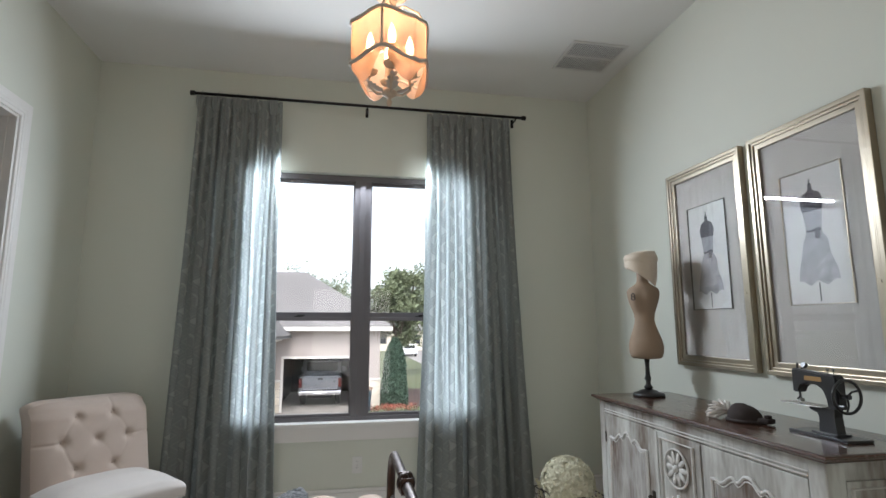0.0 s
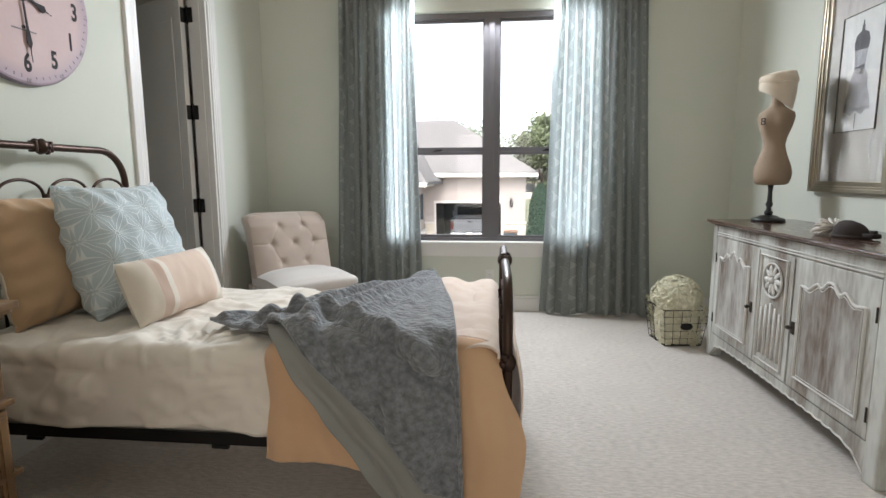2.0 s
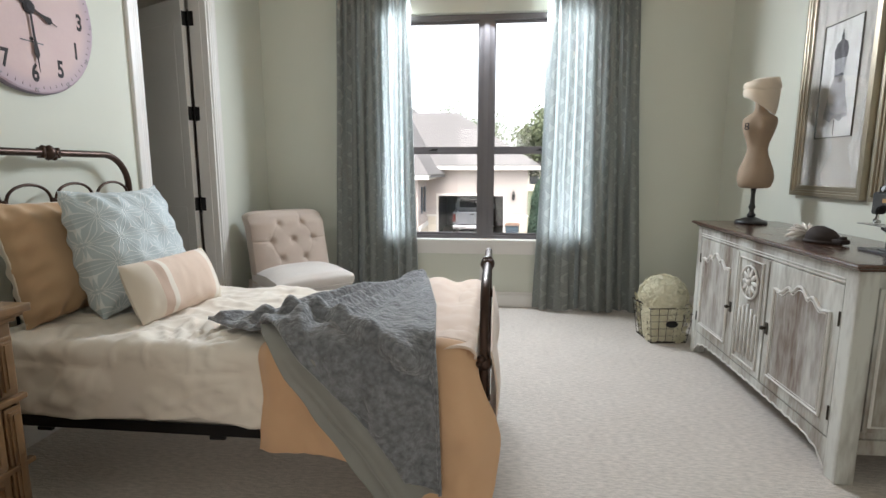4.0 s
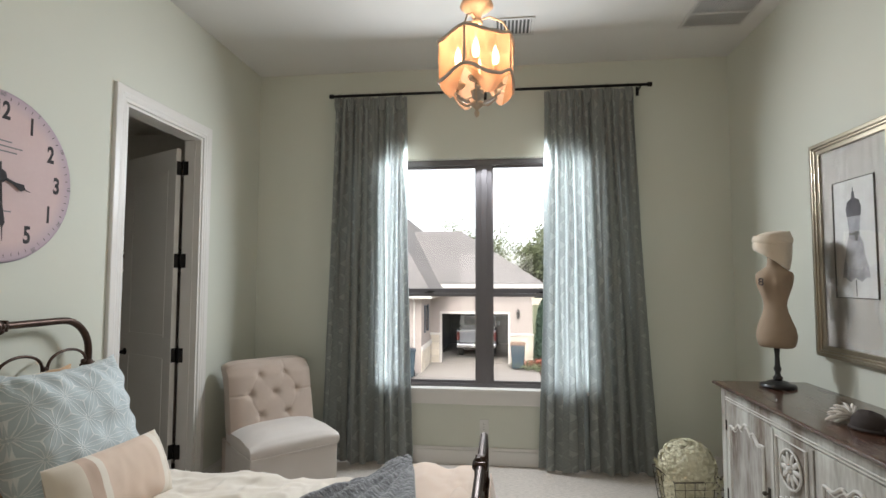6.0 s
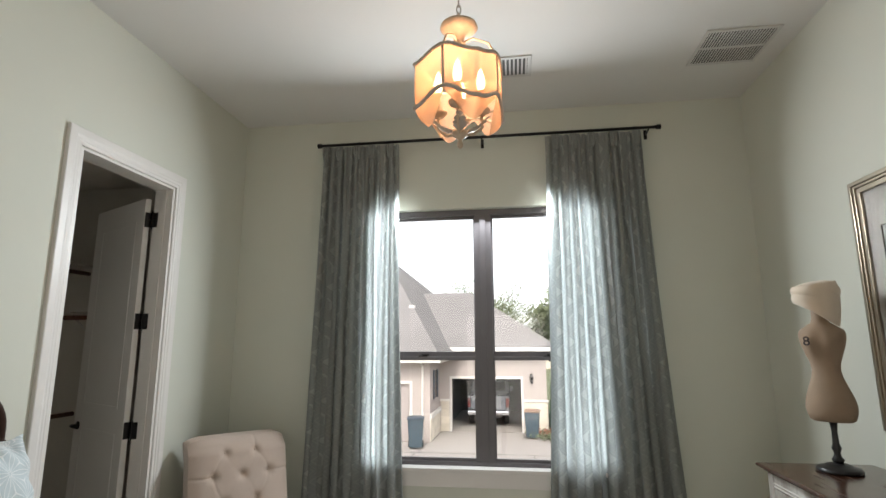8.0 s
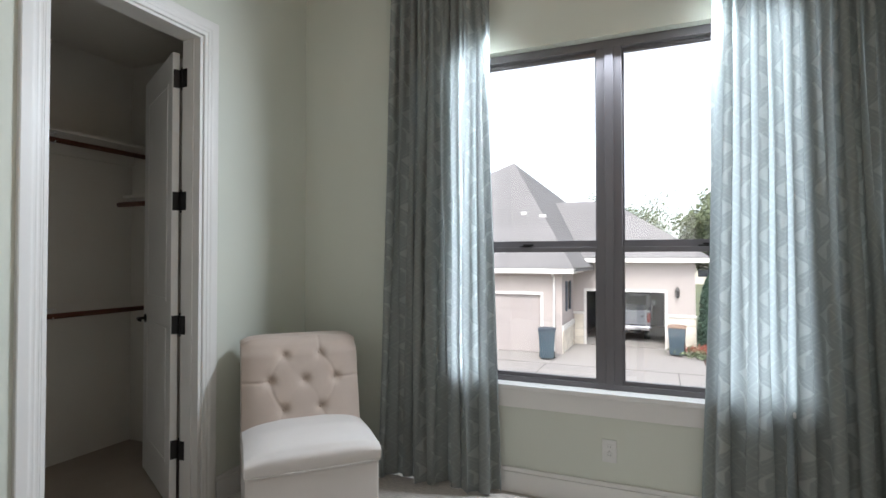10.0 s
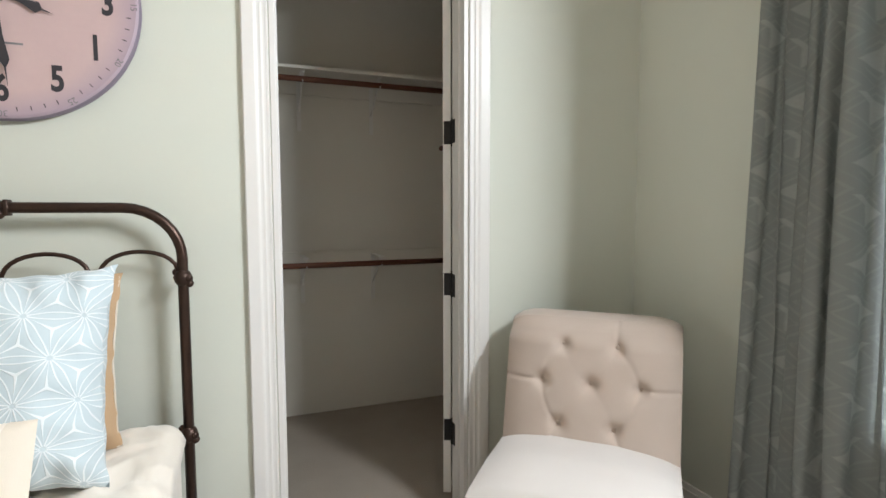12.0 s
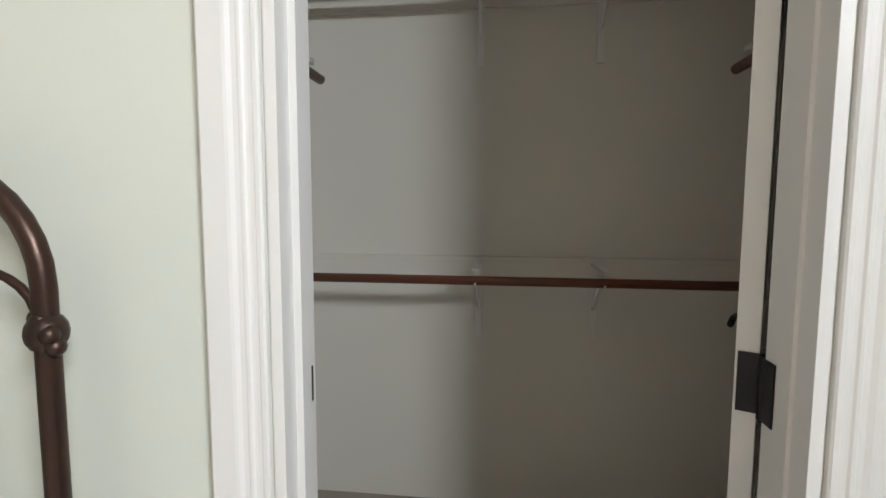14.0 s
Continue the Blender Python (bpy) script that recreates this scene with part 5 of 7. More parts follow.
# ---- sideboard ----
def wave_top(y0, y1, z, rise, n=40):
    """The arched upper edge of a carved panel: shoulders, dips and a raised middle."""
    pts = []
    for i in range(n + 1):
        t = i / n
        a = abs(2 * t - 1)
        h = interp(a, [(0, 1.0), (0.10, 0.93), (0.20, 0.62), (0.28, 0.40), (0.34, 0.46), (0.42, 0.66), (0.52, 0.50), (0.64, 0.18), (0.74, 0.02), (0.86, 0.10), (1, 0.16)])
        pts.append((lerp(y0, y1, t), z + rise * h))
    return pts


def sideboard():
    s = thing("sideboard", pose(0, 0, 0), "whitewashed carved oak sideboard with a dark walnut top", "sideboard")
    X0, X1, Y0, Y1, ZT = 1.625, 2.115, 1.775, 3.345, 0.868
    # top with an ogee edge
    b, rings = bmesh.new(), []
    for o, z in ((0.0, ZT - 0.0005), (0.010, ZT + 0.001), (0.012, ZT + 0.007), (0.022, ZT + 0.010), (0.026, ZT + 0.014), (0.034, ZT + 0.017), (0.036, ZT + 0.023), (0.034, ZT + 0.029), (0.028, ZT + 0.032)):
        rings.append([b.verts.new(p) for p in ((X0 - o, Y0 - o, z), (X1 + 0.01, Y0 - o, z), (X1 + 0.01, Y1 + o, z), (X0 - o, Y1 + o, z))])
    for A, B in zip(rings, rings[1:]):
        for k in range(4):
            b.faces.new((A[k], A[(k + 1) % 4], B[(k + 1) % 4], B[k]))
    b.faces.new(list(reversed(rings[0])))
    b.faces.new(rings[-1])
    part("worktop", b, WOODD, s, "polished dark walnut top")
    # carcass
    b = box(X0 + 0.022, X1, Y0 + 0.024, Y1 - 0.022, 0.12, ZT, bevel=0.002)
    part("carcass", b, WASHED, s)
    for y0, y1 in ((Y0, Y0 + 0.075), (Y1 - 0.06, Y1)):
        part("post", box(X0, X0 + 0.075, y0, y1, 0.0, ZT - 0.0005, bevel=0.008), WASHED, s)
    for y0, y1 in ((Y0 + 0.001, Y0 + 0.06), (Y1 - 0.06, Y1 - 0.001)):
        part("back_post", box(X1 - 0.06, X1 + 0.002, y0, y1, 0.0, ZT - 0.0005, bevel=0.004), WASHED, s)
    # frieze rail with beads
    ya, yb = Y0 + 0.076, Y1 - 0.061
    b = box(X0 + 0.004, X0 + 0.0215, ya, yb, 0.80, ZT - 0.0005, bevel=0.002)
    part("frieze", b, WASHED, s)
    for k, z in enumerate((0.806, 0.820)):
        part("bead", box(X0 - 0.002, X0 + 0.0035, ya, yb, z, z + 0.006, bevel=0.002), WHITEN, s)
    # scalloped apron
    n = 90
    low = []
    for i in range(n + 1):
        t = i / n
        y = lerp(ya, yb, t)
        a = abs(2 * t - 1)
        base = interp(a, [(0, 0.115), (0.5, 0.112), (0.78, 0.105), (0.9, 0.085), (0.97, 0.05), (1, 0.02)])
        low.append((y, base - 0.010 * abs(math.sin(math.pi * t * 21)) ** 0.8))
    b = prism(bmesh.new(), [(ya, 0.158), (yb, 0.158)] + [(y, z) for y, z in reversed(low)], "x", X0 + 0.004, X0 + 0.0215)
    part("apron", b, WASHED, s)
    part("apron_edge", bar([(X0 + 0.0035, y, z + 0.006) for y, z in low], 0.0045, 6), WHITEN, s, "scalloped edge picked out in white")

    def door(y0, y1, hinge_low):
        z0, z1 = 0.165, 0.797
        d = part("cupboard_door", box(X0 + 0.002, X0 + 0.0215, y0, y1, z0, z1, bevel=0.003), WASHED, s)
        m = 0.062
        top = wave_top(y0 + m, y1 - m, z1 - 0.135, 0.065)
        outline = [(y0 + m, z0 + m), (y1 - m, z0 + m)] + list(reversed(top))
        part("panel", prism(bmesh.new(), outline, "x", X0 - 0.0015, X0 + 0.0015), PANELW, d, "rubbed brown recessed panel")
        loop = [(X0 - 0.002, y, z) for y, z in outline]
        part("moulding", bar(loop, 0.0072, 8, closed=True), WHITEN, d, "raised white moulding with an arched top")
        inner = [(X0 - 0.002, lerp((y0 + y1) / 2, y, 0.91), lerp(0.45, z, 0.94)) for y, z in outline]
        part("inner_bead", bar(inner, 0.003, 6, closed=True), WHITEN, d)
        yh = y0 + 0.006 if hinge_low else y1 - 0.006
        for z in (0.265, 0.66):
            part("hinge", bar([(X0 - 0.001, yh, z - 0.03), (X0 - 0.001, yh, z + 0.03)], 0.004, 8), RUSTW, d, "dark pin hinge")
        yk = y1 - 0.020 if hinge_low else y0 + 0.020
        k = box(X0 - 0.003, X0 + 0.002, yk - 0.012, yk + 0.012, 0.425, 0.485, bevel=0.002)
        tube(k, [(X0 - 0.004, yk, 0.457), (X0 - 0.022, yk, 0.457)], 0.005, 8)
        ball(k, (X0 - 0.022, yk, 0.457), 0.011, 8)
        part("latch", k, RUSTW, d, "small dark iron latch")
    door(Y0 + 0.078, 2.405, True)
    door(2.775, Y1 - 0.063, False)
    # middle panel: rosette over flutes
    y0, y1, yc = 2.41, 2.77, 2.59
    mdl = part("centre_panel", box(X0 + 0.003, X0 + 0.0215, y0, y1, 0.165, 0.797, bevel=0.002), WASHED, s)
    for a, c in ((y0, y0 + 0.03), (y1 - 0.03, y1)):
        part("stile", box(X0 - 0.003, X0 + 0.0025, a, c, 0.17, 0.79, bevel=0.002), WASHED, mdl)
    fr = [(X0 - 0.001, y, z) for y, z in ((y0 + 0.055, 0.20), (y1 - 0.055, 0.20), (y1 - 0.055, 0.765), (y0 + 0.055, 0.765))]
    part("moulding", bar(fr, 0.007, 8, closed=True), WHITEN, mdl, "white moulded frame")
    ros = bmesh.new()
    R = 0.088
    rim = [(X0 - 0.004, yc + R * math.cos(a), 0.645 + R * math.sin(a)) for a in [2 * math.pi * k / 36 for k in range(36)]]
    tube(ros, rim, 0.0055, 8, closed=True)
    part("rosette_rim", ros, WHITEN, mdl, smooth=True)
    for k in range(10):
        a = 2 * math.pi * k / 10
        p = bmesh.new()
        ball(p, (0, 0, 0), 1.0, 8)
        p.transform(Matrix.Translation((X0 - 0.003, yc + 0.050 * math.cos(a), 0.645 + 0.050 * math.sin(a))) @ Matrix.Rotation(a, 4, "X") @ Matrix.Diagonal((0.006, 0.031, 0.0125, 1)))
        part("petal", p, WHITEN, mdl, smooth=True)
    h = bmesh.new()
    ball(h, (X0 - 0.004, yc, 0.645), 0.017, 8)
    part("rosette_heart", h, WHITEN, mdl, smooth=True)
    for k in range(5):
        y = y0 + 0.092 + k * 0.044
        f = bar([(X0 + 0.0005, y, 0.235), (X0 + 0.0005, y, 0.525 - 0.018 * abs(k - 2))], 0.0075, 8)
        part("flute", f, WHITEN, mdl, smooth=True)
    # the ends
    for ye, sg in ((Y0, -1), (Y1, 1)):
        ye += -sg * 0.024
        d = part("side_panel", box(X0 + 0.09, X1 - 0.075, *sorted((ye, ye + sg * 0.010)), 0.22, 0.80, bevel=0.003), WASHED, s)
        q = [(x, ye + sg * 0.012, z) for x, z in ((X0 + 0.11, 0.245), (X1 - 0.095, 0.245), (X1 - 0.095, 0.775), (X0 + 0.11, 0.775))]
        part("moulding", bar(q, 0.007, 8, closed=True), WHITEN, d)
        part("side_rail", box(X0 + 0.076, X1 - 0.061, *sorted((ye, ye + sg * 0.014)), 0.13, 0.19, bevel=0.004), WASHED, d)


# ---- things on the sideboard ----
def dress_form():
    x, y, z = 1.884, 3.205, 0.9005
    f = thing("dress_form_stand", pose(x, y, z, 0, 0, 318), "small canvas dress form on a turned black stand", "dress form")
    part("base", turned([(0.092, 0), (0.094, 0.010), (0.086, 0.020), (0.060, 0.026), (0.050, 0.034), (0.026, 0.040)], seg=30), EBONY, f, "round black base", smooth=True)
    part("stem", turned([(0.020, 0.038), (0.026, 0.055), (0.016, 0.068), (0.013, 0.085), (0.021, 0.105), (0.014, 0.125), (0.012, 0.18), (0.018, 0.235)], seg=18), EBONY, f, "turned black stem", smooth=True)
    prof = [(0.030, 0.222), (0.078, 0.226), (0.092, 0.236), (0.100, 0.262), (0.103, 0.295), (0.097, 0.335), (0.080, 0.385), (0.064, 0.43), (0.058, 0.465),
            (0.063, 0.50), (0.076, 0.54), (0.088, 0.575), (0.096, 0.61), (0.098, 0.635), (0.092, 0.655), (0.066, 0.672), (0.040, 0.690), (0.033, 0.712), (0.033, 0.775), (0.030, 0.785)]
    b = bmesh.new()
    seg, rings = 36, []
    for r, h in prof:
        bust = 0.022 * math.exp(-((h - 0.585) / 0.04) ** 2)
        hip = 0.012 * math.exp(-((h - 0.30) / 0.05) ** 2)
        ring = []
        for k in range(seg):
            a = 2 * math.pi * k / seg
            flat = 0.66 if h < 0.65 else lerp(0.66, 1.0, sm((h - 0.65) / 0.05))
            px, py = r * math.cos(a), r * flat * math.sin(a)
            if py < 0:
                py -= bust * (math.exp(-((px - 0.04) / 0.028) ** 2) + math.exp(-((px + 0.04) / 0.028) ** 2))
            else:
                py += hip
            ring.append(b.verts.new((px, py, h)))
        rings.append(ring)
    for A, B in zip(rings, rings[1:]):
        for k in range(seg):
            b.faces.new((A[k], A[(k + 1) % seg], B[(k + 1) % seg], B[k]))
    b.faces.new(list(reversed(rings[0])))
    b.faces.new(rings[-1])
    part("torso", b, FORM, f, "stuffed canvas torso", smooth=True)
    word("size_mark", "8", 0.062, INK, f, Matrix.Translation((-0.045, -0.081, 0.600)) @ Matrix.Rotation(radians(92), 4, "X"), 0.001)
    h = thing("hat", pose(x - 0.005, y, z + 0.757, 0, 0, 333), "ivory felt turban hat with a folded brim on the dress form", "hat")

    def crown(u, v):
        a = 2 * math.pi * u
        r = 0.096 + 0.008 * math.sin(math.pi * v) - 0.006 * v + 0.003 * math.sin(3 * a + 6 * v)
        z0 = 0.058 + 0.006 * math.sin(2 * a)
        return (r * math.cos(a), r * 0.9 * math.sin(a), lerp(z0, 0.124 + 0.010 * math.cos(a - 0.3), v))
    part("crown_band", grid(60, 14, crown, thick=0.006), HATM, h, smooth=True)

    def top(u, v):
        a = 2 * math.pi * u
        return ((0.090 * (1 - v)) * math.cos(a), 0.081 * (1 - v) * math.sin(a), 0.122 + 0.010 * math.cos(a - 0.3) * (1 - v) + 0.012 * sm(v * 1.5))
    part("crown_top", grid(60, 8, top, thick=-0.003), HATM, h, smooth=True)

    def drape(u, v):
        a = 2 * math.pi * u
        dip = (0.5 + 0.5 * math.cos(a + 0.2)) ** 1.3
        lo = 0.030 - 0.118 * dip
        r = lerp(0.092 - 0.010 * dip, 0.098, v) + 0.005 * math.sin(math.pi * v)
        return (r * math.cos(a), r * 0.9 * math.sin(a), lerp(lo, 0.072, v))
    part("folded_flap", grid(60, 16, drape, thick=0.006), HATM, h, "overlapping felt flap", smooth=True)


def feather_hat():
    h = thing("feathered_cap", pose(1.80, 2.385, 0.9005, 0, 0, -72), "brown felt cap trimmed with pale feathers on the sideboard", "hat")

    def dome(u, v):
        a, q = 2 * math.pi * u, v * math.pi / 2
        r = math.cos(q)
        return (0.072 * r * math.cos(a) + 0.045, 0.066 * r * math.sin(a), 0.012 + 0.062 * math.sin(q) ** 0.8 * (1 - 0.25 * r * math.cos(a)) + 0.003 * noise.noise((a, v * 4, 2)))
    part("felt_crown", grid(36, 12, dome), HATB, h, smooth=True)
    part("brim", turned([(0.078, 0.0), (0.084, 0.006), (0.076, 0.013), (0.05, 0.014)], seg=36, cx=0.045, sy=0.88), HATB, h, smooth=True)
    part("bow", bx(box(0.115, 0.165, -0.03, 0.025, 0.004, 0.026, bevel=0.008), 0.135, 0.158, -0.014, 0.012, 0.022, 0.040, 0.006), HATB, h, smooth=True)
    rnd = random.Random(4)
    for k in range(64):
        a = rnd.uniform(-1.1, 1.1)
        el = rnd.uniform(0.0, 0.9)
        L = rnd.uniform(0.06, 0.115)
        d = Vector((-math.cos(a) * math.cos(el), math.sin(a) * math.cos(el), math.sin(el)))
        o = Vector((-0.030, 0, 0.030))
        pts = [o + d * L * t + Vector((0, 0, -0.035 * t * t)) for t in (0, 0.3, 0.6, 0.85, 1)]
        for p in pts:
            p.z = max(p.z, 0.008)
        part("feather", bar(pts, [0.002, 0.0055, 0.007, 0.006, 0.0015], 6), FEATH, h, smooth=True)


def sewing_machine():
    """Local x along the machine; its head end at -x."""
    s = thing("sewing_machine", pose(1.885, 1.995, 0.9005, 0, 0, -92) @ Matrix.Scale(0.86, 4), "small antique black sewing machine with a hand wheel", "sewing machine")
    part("base", bx(box(-0.155, 0.150, -0.065, 0.065, 0, 0.012, bevel=0.003), -0.055, 0.075, -0.04, 0.04, 0.012, 0.020, 0.004), EBONY, s)
    b = prism(bmesh.new(), [(-0.028, 0.020), (0.062, 0.020), (0.056, 0.09), (0.060, 0.125), (-0.070, 0.125), (-0.070, 0.112), (-0.030, 0.100), (-0.022, 0.08)], "y", -0.022, 0.022)
    part("pedestal", b, EBONY, s)
    part("stitch_plate", box(-0.215, 0.015, -0.045, 0.045, 0.126, 0.130, bevel=0.001), STEEL, s, "bright steel work plate")
    out = [(-0.155, 0.180), (-0.155, 0.282), (-0.145, 0.292), (-0.115, 0.288), (-0.05, 0.282), (0.02, 0.276), (0.075, 0.276), (0.085, 0.262), (0.085, 0.19), (0.085, 0.126),
           (0.030, 0.126), (0.024, 0.165), (0.008, 0.205), (-0.025, 0.225), (-0.075, 0.225), (-0.105, 0.212), (-0.118, 0.192), (-0.122, 0.180)]
    b = prism(bmesh.new(), out, "y", -0.024, 0.024)
    bmesh.ops.bevel(b, geom=list(b.edges), offset=0.005, segments=2, affect="EDGES")
    part("arm", b, EBONY, s, "glossy black arched arm", smooth=False)
    for sg in (-1, 1):
        part("name_plate", box(-0.080, 0.010, *sorted((sg * 0.0242, sg * 0.0252)), 0.240, 0.260), GOLD, s, "worn gold lettering band")
    b = bar([(-0.138, -0.0, 0.185), (-0.138, 0.0, 0.150)], 0.006, 8)
    bx(b, -0.150, -0.126, -0.012, 0.012, 0.137, 0.150, 0.003)
    tube(b, [(-0.138, 0, 0.150), (-0.138, 0, 0.131)], 0.0022, 6)
    part("needle_bar", b, STEEL, s)
    part("presser", bar([(-0.125, -0.012, 0.19), (-0.118, -0.02, 0.160), (-0.128, -0.024, 0.150)], 0.004, 6), EBONY, s)
    part("top_pin", bar([(-0.140, 0, 0.29), (-0.140, 0, 0.315)], 0.005, 8), EBONY, s)
    b = bar([(-0.118, 0, 0.287), (-0.10, -0.006, 0.300), (-0.075, -0.01, 0.305)], 0.004, 6)
    t = turned([(0.013, 0), (0.015, 0.005), (0.010, 0.008), (0.015, 0.011), (0.013, 0.016)], seg=12)
    t.transform(Matrix.Translation((-0.072, -0.018, 0.305)) @ Matrix.Rotation(radians(70), 4, "X"))
    merge(b, t)
    part("tension_discs", b, EBONY, s)
    for x in (0.025, 0.055):
        b = bar([(x, 0, 0.276), (x, 0, 0.292)], 0.0025, 6)
        ball(b, (x, 0, 0.296), 0.007, 6)
        part("oil_cap", b, STEEL, s)
    wx = 0.108
    rim = [(wx, 0.070 * math.cos(a), 0.185 + 0.070 * math.sin(a)) for a in [2 * math.pi * k / 36 for k in range(36)]]
    w = part("hand_wheel", bar(rim, 0.0065, 8, closed=True), EBONY, s, "spoked hand wheel", smooth=True)
    for k in range(3):
        a = 0.4 + 2 * math.pi * k / 3
        part("spoke", bar([(wx, 0, 0.185), (wx, 0.035 * math.cos(a + 0.25), 0.185 + 0.035 * math.sin(a + 0.25)), (wx, 0.068 * math.cos(a), 0.185 + 0.068 * math.sin(a))], 0.0045, 6), EBONY, w)
    part("axle", bar([(0.08, 0, 0.185), (0.122, 0, 0.185)], 0.011, 10), EBONY, s)
    part("crank_knob", bar([(wx + 0.005, -0.055, 0.150), (wx + 0.04, -0.055, 0.150)], 0.006, 8), EBONY, s)


def picture(yc, label, fancy):
    """A framed fashion print on the east wall; local x runs along the wall, -y faces the room."""
    p = thing("framed_print", pose(XE - 0.001, yc, 1.085, 0, 0, -90), label, "picture", "framed prints")
    W, H, F = 0.645, 1.205, 0.062
    for nm, q in (("frame_side", (-W / 2, -W / 2 + F)), ("frame_side", (W / 2 - F, W / 2))):
        b = bmesh.new()
        inner = q[0] < 0
        a, c = q
        e = (a, a + 0.022), (a + 0.022, a + 0.036), (a + 0.036, c)
        hs = (0.036, 0.028, 0.020) if inner else (0.020, 0.028, 0.036)
        if not inner:
            e = (a, a + 0.026), (a + 0.026, a + 0.040), (a + 0.040, c)
        for (u0, u1), h in zip(e, hs):
            cut0 = (u0 + W / 2) if inner else (W / 2 - u1)
            bx(b, u0, u1, -h, 0, cut0, H - cut0, 0.003)
        part(nm, b, SILVER, p, "ridged champagne-silver moulding")
    for top in (0, 1):
        b = bmesh.new()
        for (v0, v1), h in zip(((0, 0.022), (0.022, 0.036), (0.036, F)), (0.0362, 0.0282, 0.0202)):
            z0, z1 = (H - v1, H - v0) if top else (v0, v1)
            bx(b, -W / 2 + v0 + 0.001, W / 2 - v0 - 0.001, -h, 0, z0, z1, 0.003)
        for x in (-0.02,):
            bx(b, x, x + 0.035, -0.0375, -0.0360, *((H - 0.017, H - 0.010) if top else (0.010, 0.017)))
        part("frame_rail", b, SILVER, p, "ridged champagne-silver moulding")
    part("mat_board", box(-W / 2 + F - 0.002, W / 2 - F + 0.002, -0.006, -0.001, F - 0.002, H - F + 0.002), MATB, p, "greige mat board")
    w2, z0, z1 = 0.160, 0.335, 0.955
    q = [(x, -0.0085, z) for x, z in ((-w2, z0), (w2, z0), (w2, z1), (-w2, z1))]
    part("fillet", bar(q, 0.0045, 6, closed=True), RUSTW if not fancy else SILVER, p, "thin inner fillet")
    part("print", box(-w2, w2, -0.0075, -0.0062, z0, z1), PAPER, p, "pale grey print of a dress on a stand")
    y = -0.0082
    bod = [(-0.052, 0.76), (-0.060, 0.80), (-0.045, 0.84), (-0.012, 0.855), (-0.010, 0.885), (-0.004, 0.89), (-0.003, 0.91), (0.003, 0.91), (0.004, 0.89), (0.010, 0.885), (0.012, 0.855), (0.045, 0.84), (0.060, 0.80), (0.052, 0.76)]
    part("form_silhouette", prism(bmesh.new(), [(x, z) for x, z in bod], "y", y, y + 0.0006), INK, p)
    sk = [(-0.050, 0.76), (-0.038, 0.66)] + [(lerp(-0.062, -0.105, t) + 0.006 * math.sin(9 * t), lerp(0.62, 0.44, t)) for t in (0, 0.33, 0.66, 1)] \
        + [(lerp(-0.105, 0.105, t), 0.43 + 0.012 * math.sin(16 * t)) for t in [i / 10 for i in range(1, 10)]] \
        + [(lerp(0.105, 0.062, t) + 0.006 * math.sin(7 * t), lerp(0.44, 0.62, t)) for t in (0, 0.33, 0.66, 1)] + [(0.038, 0.66), (0.050, 0.76)]
    part("dress", prism(bmesh.new(), sk, "y", y + 0.0002, y + 0.0008), GREYINK, p)
    part("stand_line", box(-0.003, 0.003, y, y + 0.0006, z0 + 0.012, 0.43), INK, p)
    part("sash", bx(box(-0.040, 0.040, y - 0.0004, y, 0.662, 0.674), 0.004, 0.030, y - 0.0008, y - 0.0004, 0.63, 0.68, 0.0), INK, p)
    g = part("glazing", box(-W / 2 + F, W / 2 - F, -0.0155, -0.0135, F, H - F), GLASS, p, "clear picture glass")
    g.visible_shadow = False


